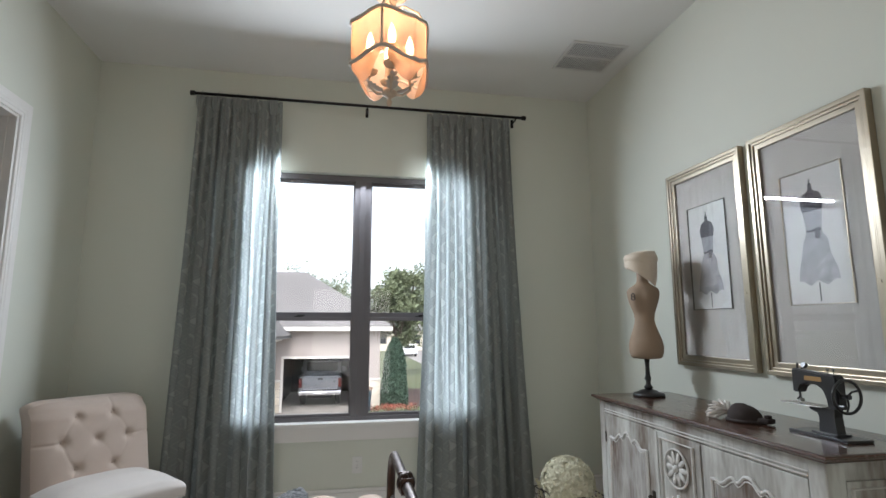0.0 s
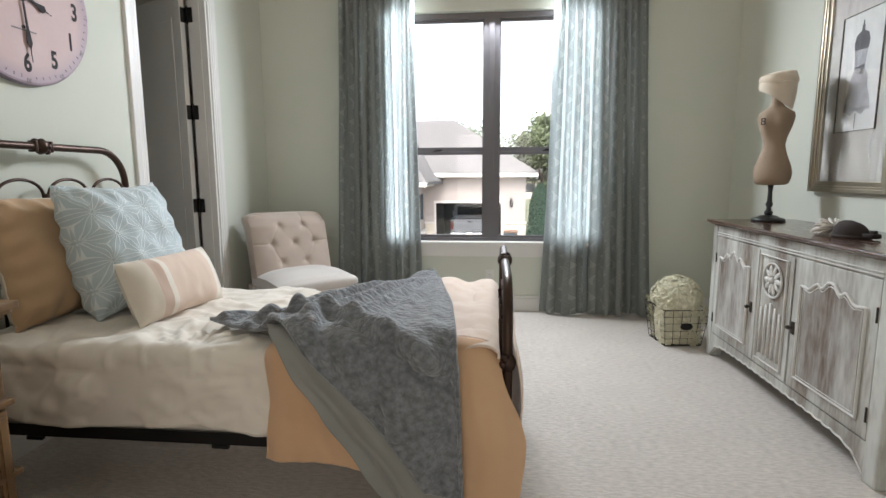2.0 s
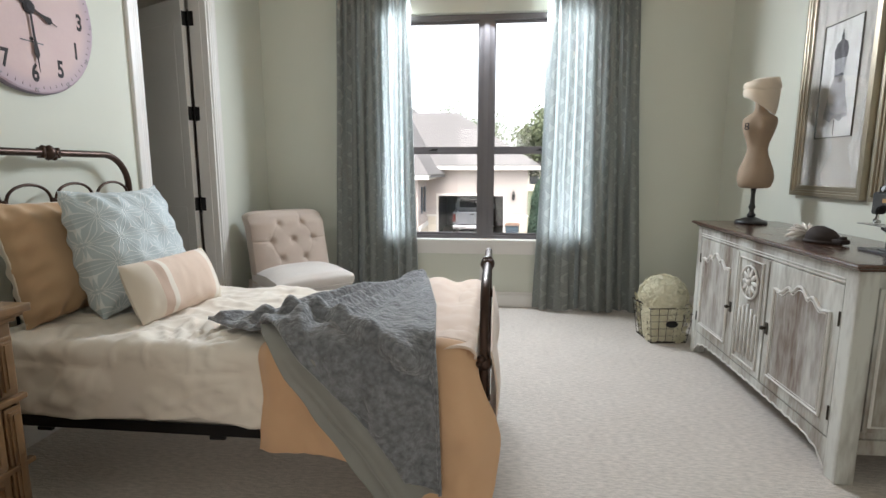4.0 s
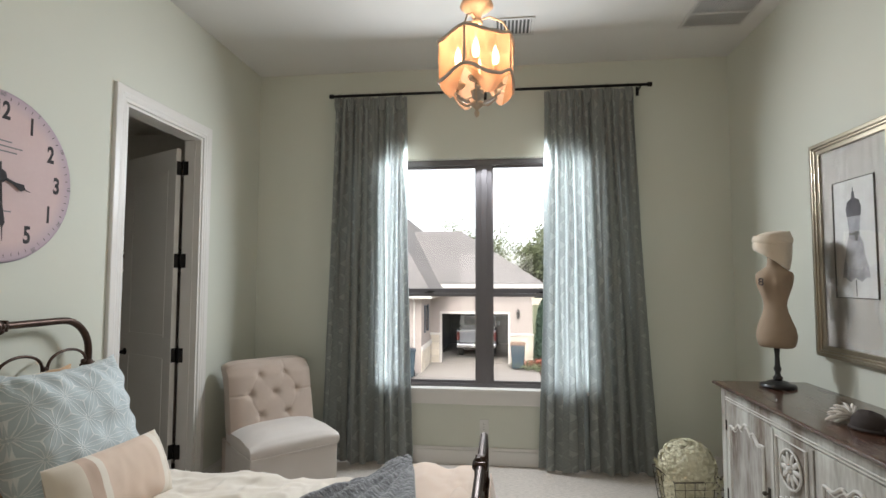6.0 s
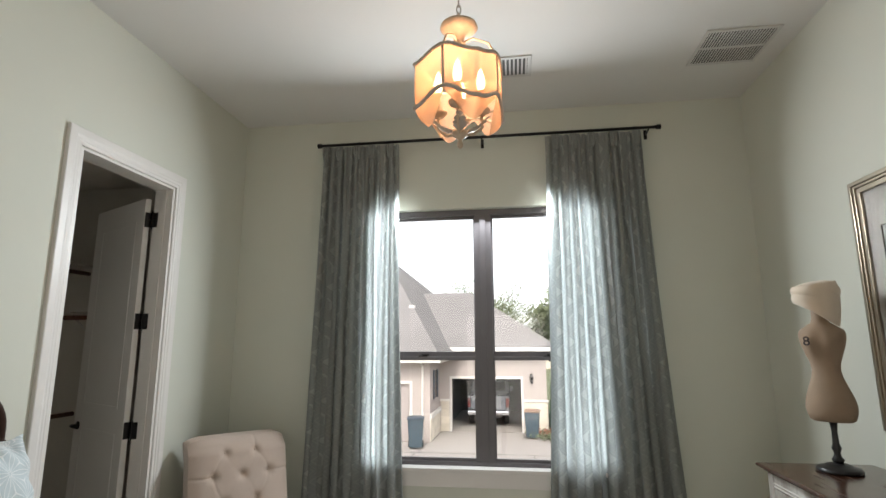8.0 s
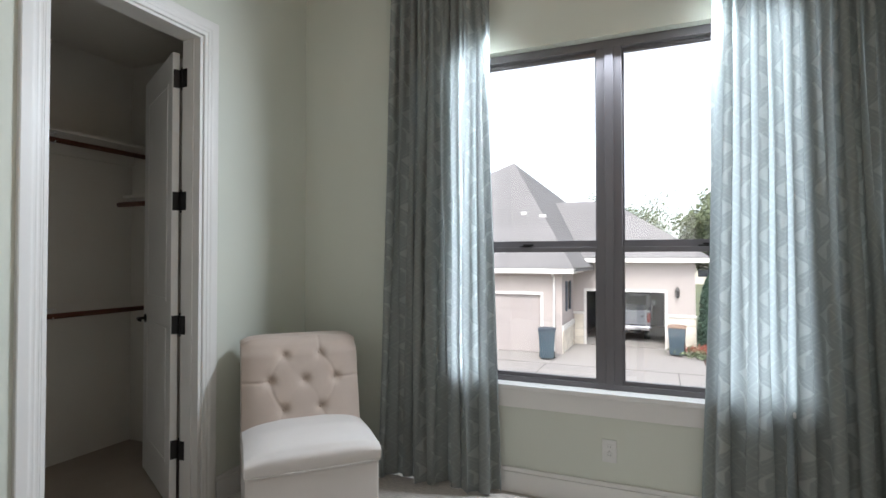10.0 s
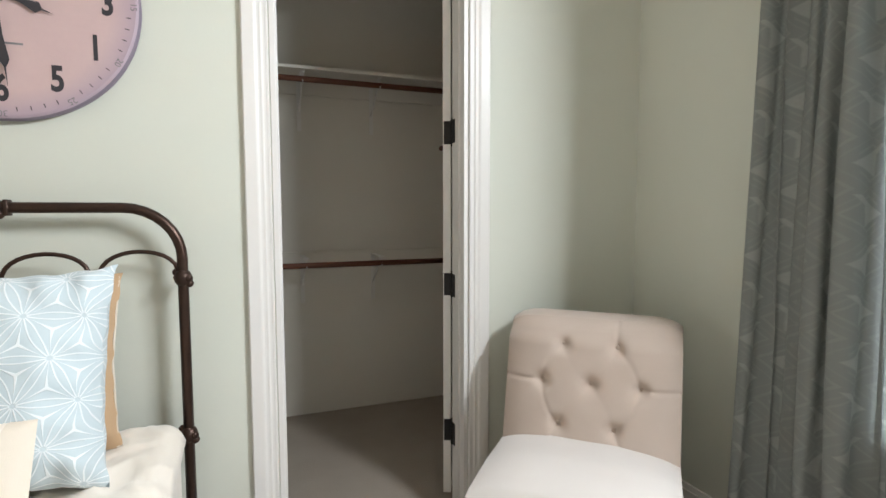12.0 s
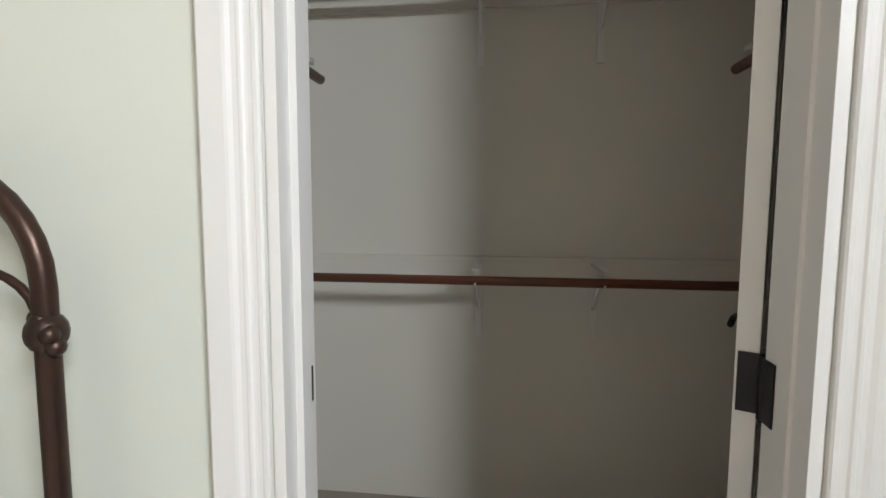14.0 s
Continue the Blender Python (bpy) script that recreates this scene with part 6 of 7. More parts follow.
# ---- clock ----
def clock():
    """Local x to the viewer's right along the west wall, z up, -y faces the room."""
    c = thing("wall_clock", pose(XW + 0.002, 1.937, 1.948, 0, 0, 90), "large round aged-pink paper wall clock with black numerals", "clock")
    R = 0.371
    b = turned([(R, 0.0), (R + 0.002, 0.02), (R - 0.004, 0.030)], seg=96)
    b.transform(Matrix.Rotation(radians(90), 4, "X"))
    part("rim", b, CLOCKE, c, "dark rim", smooth=False)
    b = turned([(R - 0.004, 0.0305), (R - 0.012, 0.034)], seg=96)
    b.transform(Matrix.Rotation(radians(90), 4, "X"))
    part("face", b, CLOCKF, c, "aged pink face darker at the rim")
    y = -0.0345
    up = Matrix.Rotation(radians(90), 4, "X")
    for k in range(1, 13):
        a = math.pi / 2 - k * math.pi / 6
        r = 0.282
        word("numeral", "1" if k == 4 else str(k), 0.10, INK, c, Matrix.Translation((r * math.cos(a), y, r * math.sin(a))) @ up @ Matrix.Diagonal((0.74, 1.06, 1, 1)), 0.0005, 0.0030)
        r = 0.352
        word("minute_numeral", str(5 * k), 0.026, GREYINK, c, Matrix.Translation((r * math.cos(a), y, r * math.sin(a))) @ up @ Matrix.Rotation(a - math.pi / 2, 4, "Z"), 0.0005)
    tk = bmesh.new()
    for k in range(60):
        if k % 5:
            a = k * math.pi / 30
            q = bx(bmesh.new(), -0.0012, 0.0012, y - 0.0005, y, 0.334, 0.347)
            merge(tk, q, Matrix.Rotation(a, 4, "Y"))
    tagged(part("minute_ticks", tk, INK, c), kind="stuff")
    for i, (w, z) in enumerate(((0.05, 0.150), (0.10, 0.128), (0.075, 0.106), (0.06, -0.15))):
        part("maker_line", box(-w, w, y - 0.0004, y, z, z + 0.006), GREYINK, c, "faint line of script")

    def hand(nm, L, w, ang, tail):
        a = radians(ang)
        pts = [(-0.35 * w, tail), (-w * 0.3, 0.0), (-w * 0.35, 0.45 * L), (-w, 0.72 * L), (-0.15 * w, 0.80 * L), (0, L), (0.15 * w, 0.80 * L), (w, 0.72 * L), (w * 0.35, 0.45 * L), (w * 0.3, 0.0), (0.35 * w, tail)]
        b = prism(bmesh.new(), pts, "y", y - 0.009, y - 0.006)
        b.transform(Matrix.Rotation(a, 4, "Y"))
        part(nm, b, INK, c, "black spade-shaped hand")
    hand("hour_hand", 0.150, 0.017, 110, -0.05)
    hand("minute_hand", 0.275, 0.013, 176, -0.06)
    b = turned([(0.030, 0.0), (0.030, 0.006), (0.018, 0.012)], seg=24)
    b.transform(Matrix.Translation((0, y, 0)) @ Matrix.Rotation(radians(90), 4, "X"))
    part("hub", b, INK, c, "black hub")
    b = turned([(0.008, 0.0), (0.008, 0.003)], seg=12)
    b.transform(Matrix.Translation((-0.002, y, -0.135)) @ Matrix.Rotation(radians(90), 4, "X"))
    part("winding_hole", b, INK, c)


# ---- chandelier ----
def chandelier():
    cx, cy = 0.203, 2.36
    c = thing("chandelier", pose(cx, cy, 0), "lit cream iron lantern chandelier with a scalloped mica shade", "chandelier")
    zc = ZC - 0.0005
    part("canopy", turned([(0.02, zc - 0.055), (0.05, zc - 0.045), (0.072, zc - 0.028), (0.078, zc - 0.012), (0.078, zc)], seg=30), BULBG, c, "round distressed ceiling canopy", smooth=True)
    for k in range(10):
        a = 2 * math.pi * k / 10
        b = bmesh.new()
        ball(b, (0.058 * math.cos(a), 0.058 * math.sin(a), zc - 0.040), 0.016, 6)
        part("canopy_petal", b, BULBG, c, smooth=True)
    z0, z1 = 2.825, zc - 0.052
    n = 13
    for i in range(n):
        zz = lerp(z0, z1, (i + 0.5) / n)
        hh = (z1 - z0) / n * 0.68
        pts = []
        for k in range(12):
            a = 2 * math.pi * k / 12
            u, w = 0.0085 * math.cos(a), hh * math.sin(a)
            pts.append((u, 0, zz + w) if i % 2 else (0, u, zz + w))
        part("chain_link", bar(pts, 0.0026, 6, closed=True), RIBBON, c, "dark iron chain link", smooth=True)
    part("crown_disc", turned([(0.012, 2.740), (0.016, 2.725), (0.070, 2.716), (0.074, 2.704), (0.052, 2.686), (0.026, 2.674), (0.017, 2.64), (0.028, 2.63), (0.014, 2.615)], seg=30), BULBG, c, "cream crown disc", smooth=True)
    part("centre_post", turned([(0.010, 2.30), (0.010, 2.62)], seg=10), BULBG, c)

    def wall(th):
        """The lantern's outline: a square with bowed sides and soft corners."""
        q = th * 2 / math.pi + 0.5
        f = abs((q % 1.0) * 2 - 1)            # 1 at corners, 0 mid side
        return 0.150 + 0.027 * f ** 2.2
    zl = lambda th: 2.340 + 0.052 * (0.5 + 0.5 * math.cos(4 * th + math.pi))
    zu = lambda th: 2.515 + 0.040 * (0.5 + 0.5 * math.cos(4 * th + math.pi)) * 1.0
    off = math.pi / 4 + 0.49

    def P(th, z, k=1.0):
        r = wall(th) * k
        return (r * math.cos(th + off), r * math.sin(th + off), z)
    for s in range(4):
        def fn(u, v, s=s):
            th = lerp(s, s + 1, u) * math.pi / 2
            lo, hi = zl(th + math.pi / 4), zu(th + math.pi / 4)
            return P(th, lerp(lo, hi, v), 1 + 0.02 * math.sin(math.pi * v))
        part("shade_panel", grid(20, 8, fn), SHADE, c, "translucent amber mica panel", smooth=True)

        def lowp(u, v, s=s):
            th = lerp(s, s + 1, u) * math.pi / 2
            lo = zl(th + math.pi / 4)
            w = math.sin(math.pi * u) ** 0.8
            return P(th, lo - v * (0.015 + 0.050 * w), 1 - 0.30 * v * v * w)
        part("lower_panel", grid(20, 8, lowp), SHADE, c, "translucent amber mica panel", smooth=True)
        th = s * math.pi / 2
        part("corner_strip", bar([P(th, z, 1.015) for z in (zl(th + math.pi / 4), 2.42, 2.48, zu(th + math.pi / 4))], 0.0055, 8), RIBBON, c, smooth=True)
    for f, nm in ((zl, "lower_band"), (zu, "upper_band")):
        pts = [P(2 * math.pi * k / 72, f(2 * math.pi * k / 72 + math.pi / 4), 1.02) for k in range(72)]
        part(nm, bar(pts, 0.0075, 8, closed=True), RIBBON, c, "grey iron wavy band", smooth=True)
    for k in range(4):
        a = off + k * math.pi / 2
        ca, sa = math.cos(a), math.sin(a)
        pts = [(0.02 * ca, 0.02 * sa, 2.64), (0.06 * ca, 0.06 * sa, 2.645), (0.12 * ca, 0.12 * sa, 2.61), (0.160 * ca, 0.160 * sa, 2.535)]
        part("top_arm", bar(pts, 0.0045, 8), BULBG, c, smooth=True)
        a += 0.30
        ca, sa = math.cos(a), math.sin(a)
        r = 0.082
        pts = [(0.012 * ca, 0.012 * sa, 2.262), (0.05 * ca, 0.05 * sa, 2.258), (0.085 * ca, 0.085 * sa, 2.285), (r * ca, r * sa, 2.335)]
        part("candle_arm", bar(pts, 0.0055, 8), BULBG, c, smooth=True)
        part("drip_cup", turned([(0.008, 2.330), (0.030, 2.345), (0.034, 2.356), (0.012, 2.354)], seg=18, cx=r * ca, cy=r * sa), BULBG, c, smooth=True)
        part("candle_sleeve", turned([(0.0115, 2.353), (0.0115, 2.435)], seg=14, cx=r * ca, cy=r * sa), BULBG, c)
        part("bulb", turned([(0.008, 2.436), (0.014, 2.450), (0.0165, 2.470), (0.013, 2.495), (0.006, 2.515), (0.001, 2.525)], seg=14, cx=r * ca, cy=r * sa), BULB, c, "glowing candle bulb", smooth=True)
        lp = new("bulb_light", bpy.data.lights.new("bulb_light", "POINT"))
        lp.data.energy, lp.data.color, lp.data.shadow_soft_size = BULB_WATTS, (1.0, 0.60, 0.36), 0.018
        lp.matrix_world = pose(cx + r * ca * 1.06, cy + r * sa * 1.06, 2.63)
        a += 0.10
        ca, sa = math.cos(a), math.sin(a)
        b = bmesh.new()
        for j in range(7):
            t = j / 6
            base = Vector((lerp(0.03, 0.112, t), 0, 2.268 + 0.075 * t * t))
            w = 0.026 * math.sin(math.pi * min(t + 0.18, 1)) + 0.004
            for sg in (-1, 1):
                q = [base + Vector((-0.008, 0, -0.002)), base + Vector((0.004, sg * w, 0.010)), base + Vector((0.018, sg * w * 0.5, 0.014)), base + Vector((0.014, 0, 0.009))]
                top = [b.verts.new(v) for v in q]
                bot = [b.verts.new(v - Vector((0, 0, 0.002))) for v in q]
                b.faces.new(top)
                b.faces.new(list(reversed(bot)))
                for e in range(4):
                    b.faces.new((top[e], bot[e], bot[(e + 1) % 4], top[(e + 1) % 4]))
        b.transform(Matrix.Rotation(a, 4, "Z"))
        part("acanthus_leaf", b, RIBBON, c, "dark iron acanthus leaf")
    part("finial", turned([(0.002, 2.205), (0.010, 2.214), (0.012, 2.226), (0.006, 2.238), (0.018, 2.250), (0.030, 2.258), (0.030, 2.270), (0.012, 2.282), (0.010, 2.31)], seg=20), BULBG, c, "turned cream finial", smooth=True)
    # the lantern's body hangs a little lower and wider than drawn above
    grow = Matrix.Translation((0, 0, 2.262)) @ Matrix.Scale(1.06, 4) @ Matrix.Translation((0, 0, -2.205))
    for o in c.children:
        if not o.name.startswith(("canopy", "chain_link")):
            o.data.transform(grow)


# ---- flower ball in a wire basket ----
def basket():
    bx0, by0 = 1.500, 3.585
    k = thing("wire_basket", pose(bx0, by0, 0, 0, 0, 8), "square dark wire basket with an oval label, on the carpet", "basket")
    lo, hi, H = 0.128, 0.160, 0.265

    def ring(z, r=0.0026):
        w = lerp(lo, hi, z / H)
        return bar([(-w, -w, z), (w, -w, z), (w, w, z), (-w, w, z)], r, 6, closed=True)
    for z in (0.004, 0.055, 0.110, 0.165, 0.215):
        part("wire", ring(z + 0.002, 0.0018), RUSTW, k)
    part("top_rim", ring(H, 0.004), RUSTW, k, "dark wire rim")
    for i in range(6):
        t = lerp(-1, 1, i / 5)
        for q in ((lambda w: (t * w, -w)), (lambda w: (t * w, w)), (lambda w: (-w, t * w)), (lambda w: (w, t * w))):
            a, b2 = q(lo), q(hi)
            part("upright", bar([(*a, 0.006), (*b2, H)], 0.0018, 6), RUSTW, k)
    part("floor_grid", bx(box(-lo, lo, -lo, lo, 0.001, 0.004), -0.02, 0.02, -lo, lo, 0.004, 0.006), RUSTW, k)
    b = turned([(0.044, 0), (0.044, 0.003)], seg=30, sy=0.55)
    b.transform(Matrix.Translation((-0.0, -0.160, 0.150)) @ Matrix.Rotation(radians(84), 4, "X"))
    part("label_plate", b, BLACK, k, "oval black label plate")
    for sg in (-1, 1):
        part("handle", bar([(sg * hi, -0.04, H), (sg * (hi + 0.02), -0.03, H + 0.02), (sg * (hi + 0.02), 0.03, H + 0.02), (sg * hi, 0.04, H)], 0.003, 6), RUSTW, k)
    f = thing("flower_ball", pose(bx0, by0, 0.0), "round ball of dried cream hydrangea petals filling the basket", "flowers")
    me = bmesh.new()
    rnd = random.Random(9)
    for i in range(1500):
        z = rnd.uniform(-1, 1)
        a = rnd.uniform(0, 2 * math.pi)
        r = math.sqrt(1 - z * z)
        low = z < -0.05
        if low:
            h = rnd.uniform(0.01, 0.30)
            w = lerp(lo, hi, h / H) - 0.008
            e = rnd.uniform(-w, w)
            p = [Vector((e, -w, h)), Vector((-w, e, h)), Vector((w, e, h)), Vector((e, w, h))][i % 4]
            nrm = Vector((p.x, p.y, 0)).normalized()
        else:
            nrm = Vector((r * math.cos(a), r * math.sin(a), z))
            p = Vector((0, 0, 0.305)) + nrm * 0.168 * (1 + 0.05 * noise.noise(nrm * 5))
        s = rnd.uniform(0.010, 0.018)
        u = nrm.orthogonal().normalized()
        u.rotate(Matrix.Rotation(rnd.uniform(0, 6), 3, nrm))
        w_ = nrm.cross(u)
        for sg in (0, 1, 2, 3):
            c2, s2 = math.cos(sg * math.pi / 2), math.sin(sg * math.pi / 2)
            d, e2 = u * c2 + w_ * s2, w_ * c2 - u * s2
            q = [p, p + d * s * 0.6 + e2 * s * 0.45 + nrm * s * 0.4, p + d * s * 1.1 + nrm * s * 0.55, p + d * s * 0.6 - e2 * s * 0.45 + nrm * s * 0.4]
            me.faces.new([me.verts.new(v) for v in q])
    core = bmesh.new()
    ball(core, (0, 0, 0.305), 0.158, 14)
    bx(core, -0.115, 0.115, -0.115, 0.115, 0.007, 0.30, 0.01)
    part("core", core, PETAL, f, smooth=True)
    tagged(part("petals", me, PETAL, f, "dried cream petals"), kind="stuff")


# ---- bedside chest ----
def nightstand():
    n = thing("nightstand", pose(0, 0, 0), "distressed brown three-drawer bedside chest with moulded corners", "nightstand")
    x0, x1, y0, y1, H = -1.80, -1.205, 0.36, 1.11, 0.825
    part("body", box(x0, x1, y0, y1, 0.09, H - 0.04, bevel=0.004), NIGHT, n)
    b = bmesh.new()
    for z, z2, o in ((H - 0.04, H - 0.026, 0.012), (H - 0.026, H - 0.014, 0.026), (H - 0.014, H + 0.012, 0.04)):
        bx(b, x0, x1 + o, y0 - o, y1 + o, z, z2, 0.005)
    part("top", b, NIGHT, n, "thick moulded top")
    b = bmesh.new()
    for z, z2, o in ((0.0, 0.06, 0.034), (0.06, 0.078, 0.024), (0.078, 0.092, 0.012)):
        bx(b, x0, x1 + o, y0 - o, y1 + o, z, z2, 0.005)
    part("plinth", b, NIGHT, n)
    for a, c in ((0.56, 0.745), (0.34, 0.535), (0.11, 0.32)):
        d = part("drawer", box(x1 + 0.0005, x1 + 0.014, y0 + 0.075, y1 - 0.075, a, c, bevel=0.004), NIGHT, n)
        part("drawer_bead", bar([(x1 + 0.015, y, z) for y, z in ((y0 + 0.10, a + 0.025), (y1 - 0.10, a + 0.025), (y1 - 0.10, c - 0.025), (y0 + 0.10, c - 0.025))], 0.005, 6, closed=True), NIGHT, d)
        for y in (y0 + 0.22, y1 - 0.22):
            k = turned([(0.008, 0), (0.008, 0.012), (0.017, 0.020), (0.013, 0.030)], seg=14)
            k.transform(Matrix.Translation((x1 + 0.014, y, (a + c) / 2)) @ Matrix.Rotation(radians(90), 4, "Y"))
            part("knob", k, RUSTW, d)
    for ya, yb in ((y0 + 0.008, y0 + 0.062), (y1 - 0.062, y1 - 0.008)):
        for za, zb in ((0.565, 0.745), (0.10, 0.525)):
            b = box(x1 + 0.0005, x1 + 0.010, ya, yb, za, zb, bevel=0.003)
            bx(b, x1 + 0.010, x1 + 0.017, ya + 0.008, yb - 0.008, za + 0.012, zb - 0.012, 0.004)
            bx(b, x1 + 0.017, x1 + 0.021, ya + 0.018, yb - 0.018, za + 0.022, zb - 0.022, 0.001)
            part("pilaster", b, NIGHT, n)
    for z in (0.545, 0.330, 0.098):
        part("waist_moulding", box(x1 - 0.005, x1 + 0.020, y0 - 0.012, y1 + 0.012, z - 0.008, z + 0.010, bevel=0.004), NIGHT, n)
    for za, zb in ((0.56, 0.745), (0.11, 0.525)):
        for ye, sg in ((y1, 1), (y0, -1)):
            part("side_panel", box(x0 + 0.06, x1 - 0.06, *sorted((ye + sg * 0.0005, ye + sg * 0.008)), za, zb, bevel=0.003), NIGHT, n)
    f = thing("photo_frame", pose(-1.47, 1.02, H + 0.0125, -12, 0, 60), "small dark photo frame standing on the bedside chest", "photo frame")
    for q in ((-0.075, -0.06, 0, 0.20), (0.06, 0.075, 0, 0.20), (-0.06, 0.06, 0, 0.015), (-0.06, 0.06, 0.185, 0.20)):
        part("frame_bar", box(q[0], q[1], -0.008, 0.008, q[2], q[3], bevel=0.002), NIGHT, f)
    part("photo", box(-0.06, 0.06, -0.002, 0.002, 0.015, 0.185), PAPER, f)


def bench():
    """The upholstered thing whose edge shows beside the chest."""
    b = thing("upholstered_chair", pose(-0.925, 0.27, 0, 0, 0, 0), "pale rose upholstered chair beside the bedside chest", "chair")
    part("backrest", box(-0.30, 0.26, 0.08, 0.20, 0.361, 0.89, bevel=0.04), PEACHL, b, smooth=True)
    part("cushion", box(-0.30, 0.26, -0.30, 0.079, 0.361, 0.46, bevel=0.03), PEACHL, b, smooth=True)
    part("base", box(-0.29, 0.25, -0.29, 0.19, 0.10, 0.36, bevel=0.02), PEACHL, b)
    for x in (-0.25, 0.16):
        for y in (-0.17, 0.15):
            part("leg", turned([(0.013, 0), (0.02, 0.101)], seg=10, cx=x, cy=y), EBONY, b)


chair()
sideboard()
dress_form()
feather_hat()
sewing_machine()
picture(2.897, "tall silver-framed print of a dress on a stand", False)
picture(2.195, "tall silver-framed print of a strapless gown under glass", True)
clock()
chandelier()
basket()
nightstand()
bench()


# ---- outdoors ----
GZ = -2.15
struct("ground", box(-400, 400, -400, 600, GZ - 0.4, GZ - 0.012), LAWN, "dry lawn reaching the horizon")
struct("driveway", box(-16, 1.75, 4.9, 23.02, GZ - 0.3, GZ), CONC, "pale concrete driveway")
struct("planting_bed", box(1.75, 6.5, 13.5, 30, GZ - 0.3, GZ + 0.03), SOIL, "brown mulch bed beside the driveway")
struct("street", box(7.5, 13.5, 4.9, 120, GZ - 0.3, GZ - 0.002), CONC, "pale street")
_j = bmesh.new()
bx(_j, -16, 1.7, 18.60, 18.63, GZ - 0.01, GZ + 0.004)
for _x in (-8.6, -3.1, 0.9):
    bx(_j, _x - 0.012, _x + 0.012, 4.9, 18.60, GZ - 0.01, GZ + 0.003)
bx(_j, -3.0, -2.98, 18.63, 22.9, GZ - 0.01, GZ + 0.003)
struct("driveway_joint", _j, JOINT, "dark joints in the concrete")
struct("house_base", box(XC - 3, XE + 3, YS - 1, 4.55, GZ - 0.3, -0.31), STUCCO, "stucco base of the house")


def hip(pts, faces, t=0.12):
    b = bmesh.new()
    v = [b.verts.new(p) for p in pts]
    w = [b.verts.new((p[0], p[1], p[2] - t)) for p in pts]
    for f in faces:
        b.faces.new([v[i] for i in f])
        b.faces.new([w[i] for i in reversed(f)])
    bmesh.ops.recalc_face_normals(b, faces=b.faces)
    return b


def stones(parent, x0, x1, y, z0, z1, axis="x", seed=3):
    """Courses of rough limestone blocks, each its own."""
    rnd = random.Random(seed)
    rows = 4
    h = (z1 - z0) / rows
    for r in range(rows):
        x = x0
        while x < x1 - 0.02:
            w = min(rnd.uniform(0.28, 0.62), x1 - x)
            if x1 - x - w < 0.15:
                w = x1 - x
            d = 0.03 + rnd.uniform(0, 0.025)
            g = 0.008
            q = (x + g, x + w - g, y - d, y, z0 + r * h + g, z0 + (r + 1) * h - g)
            if axis == "y":
                q = (y, y + d, x + g, x + w - g, q[4], q[5])
            part("stone", box(*q, bevel=0.006), STONE, parent)
            x += w


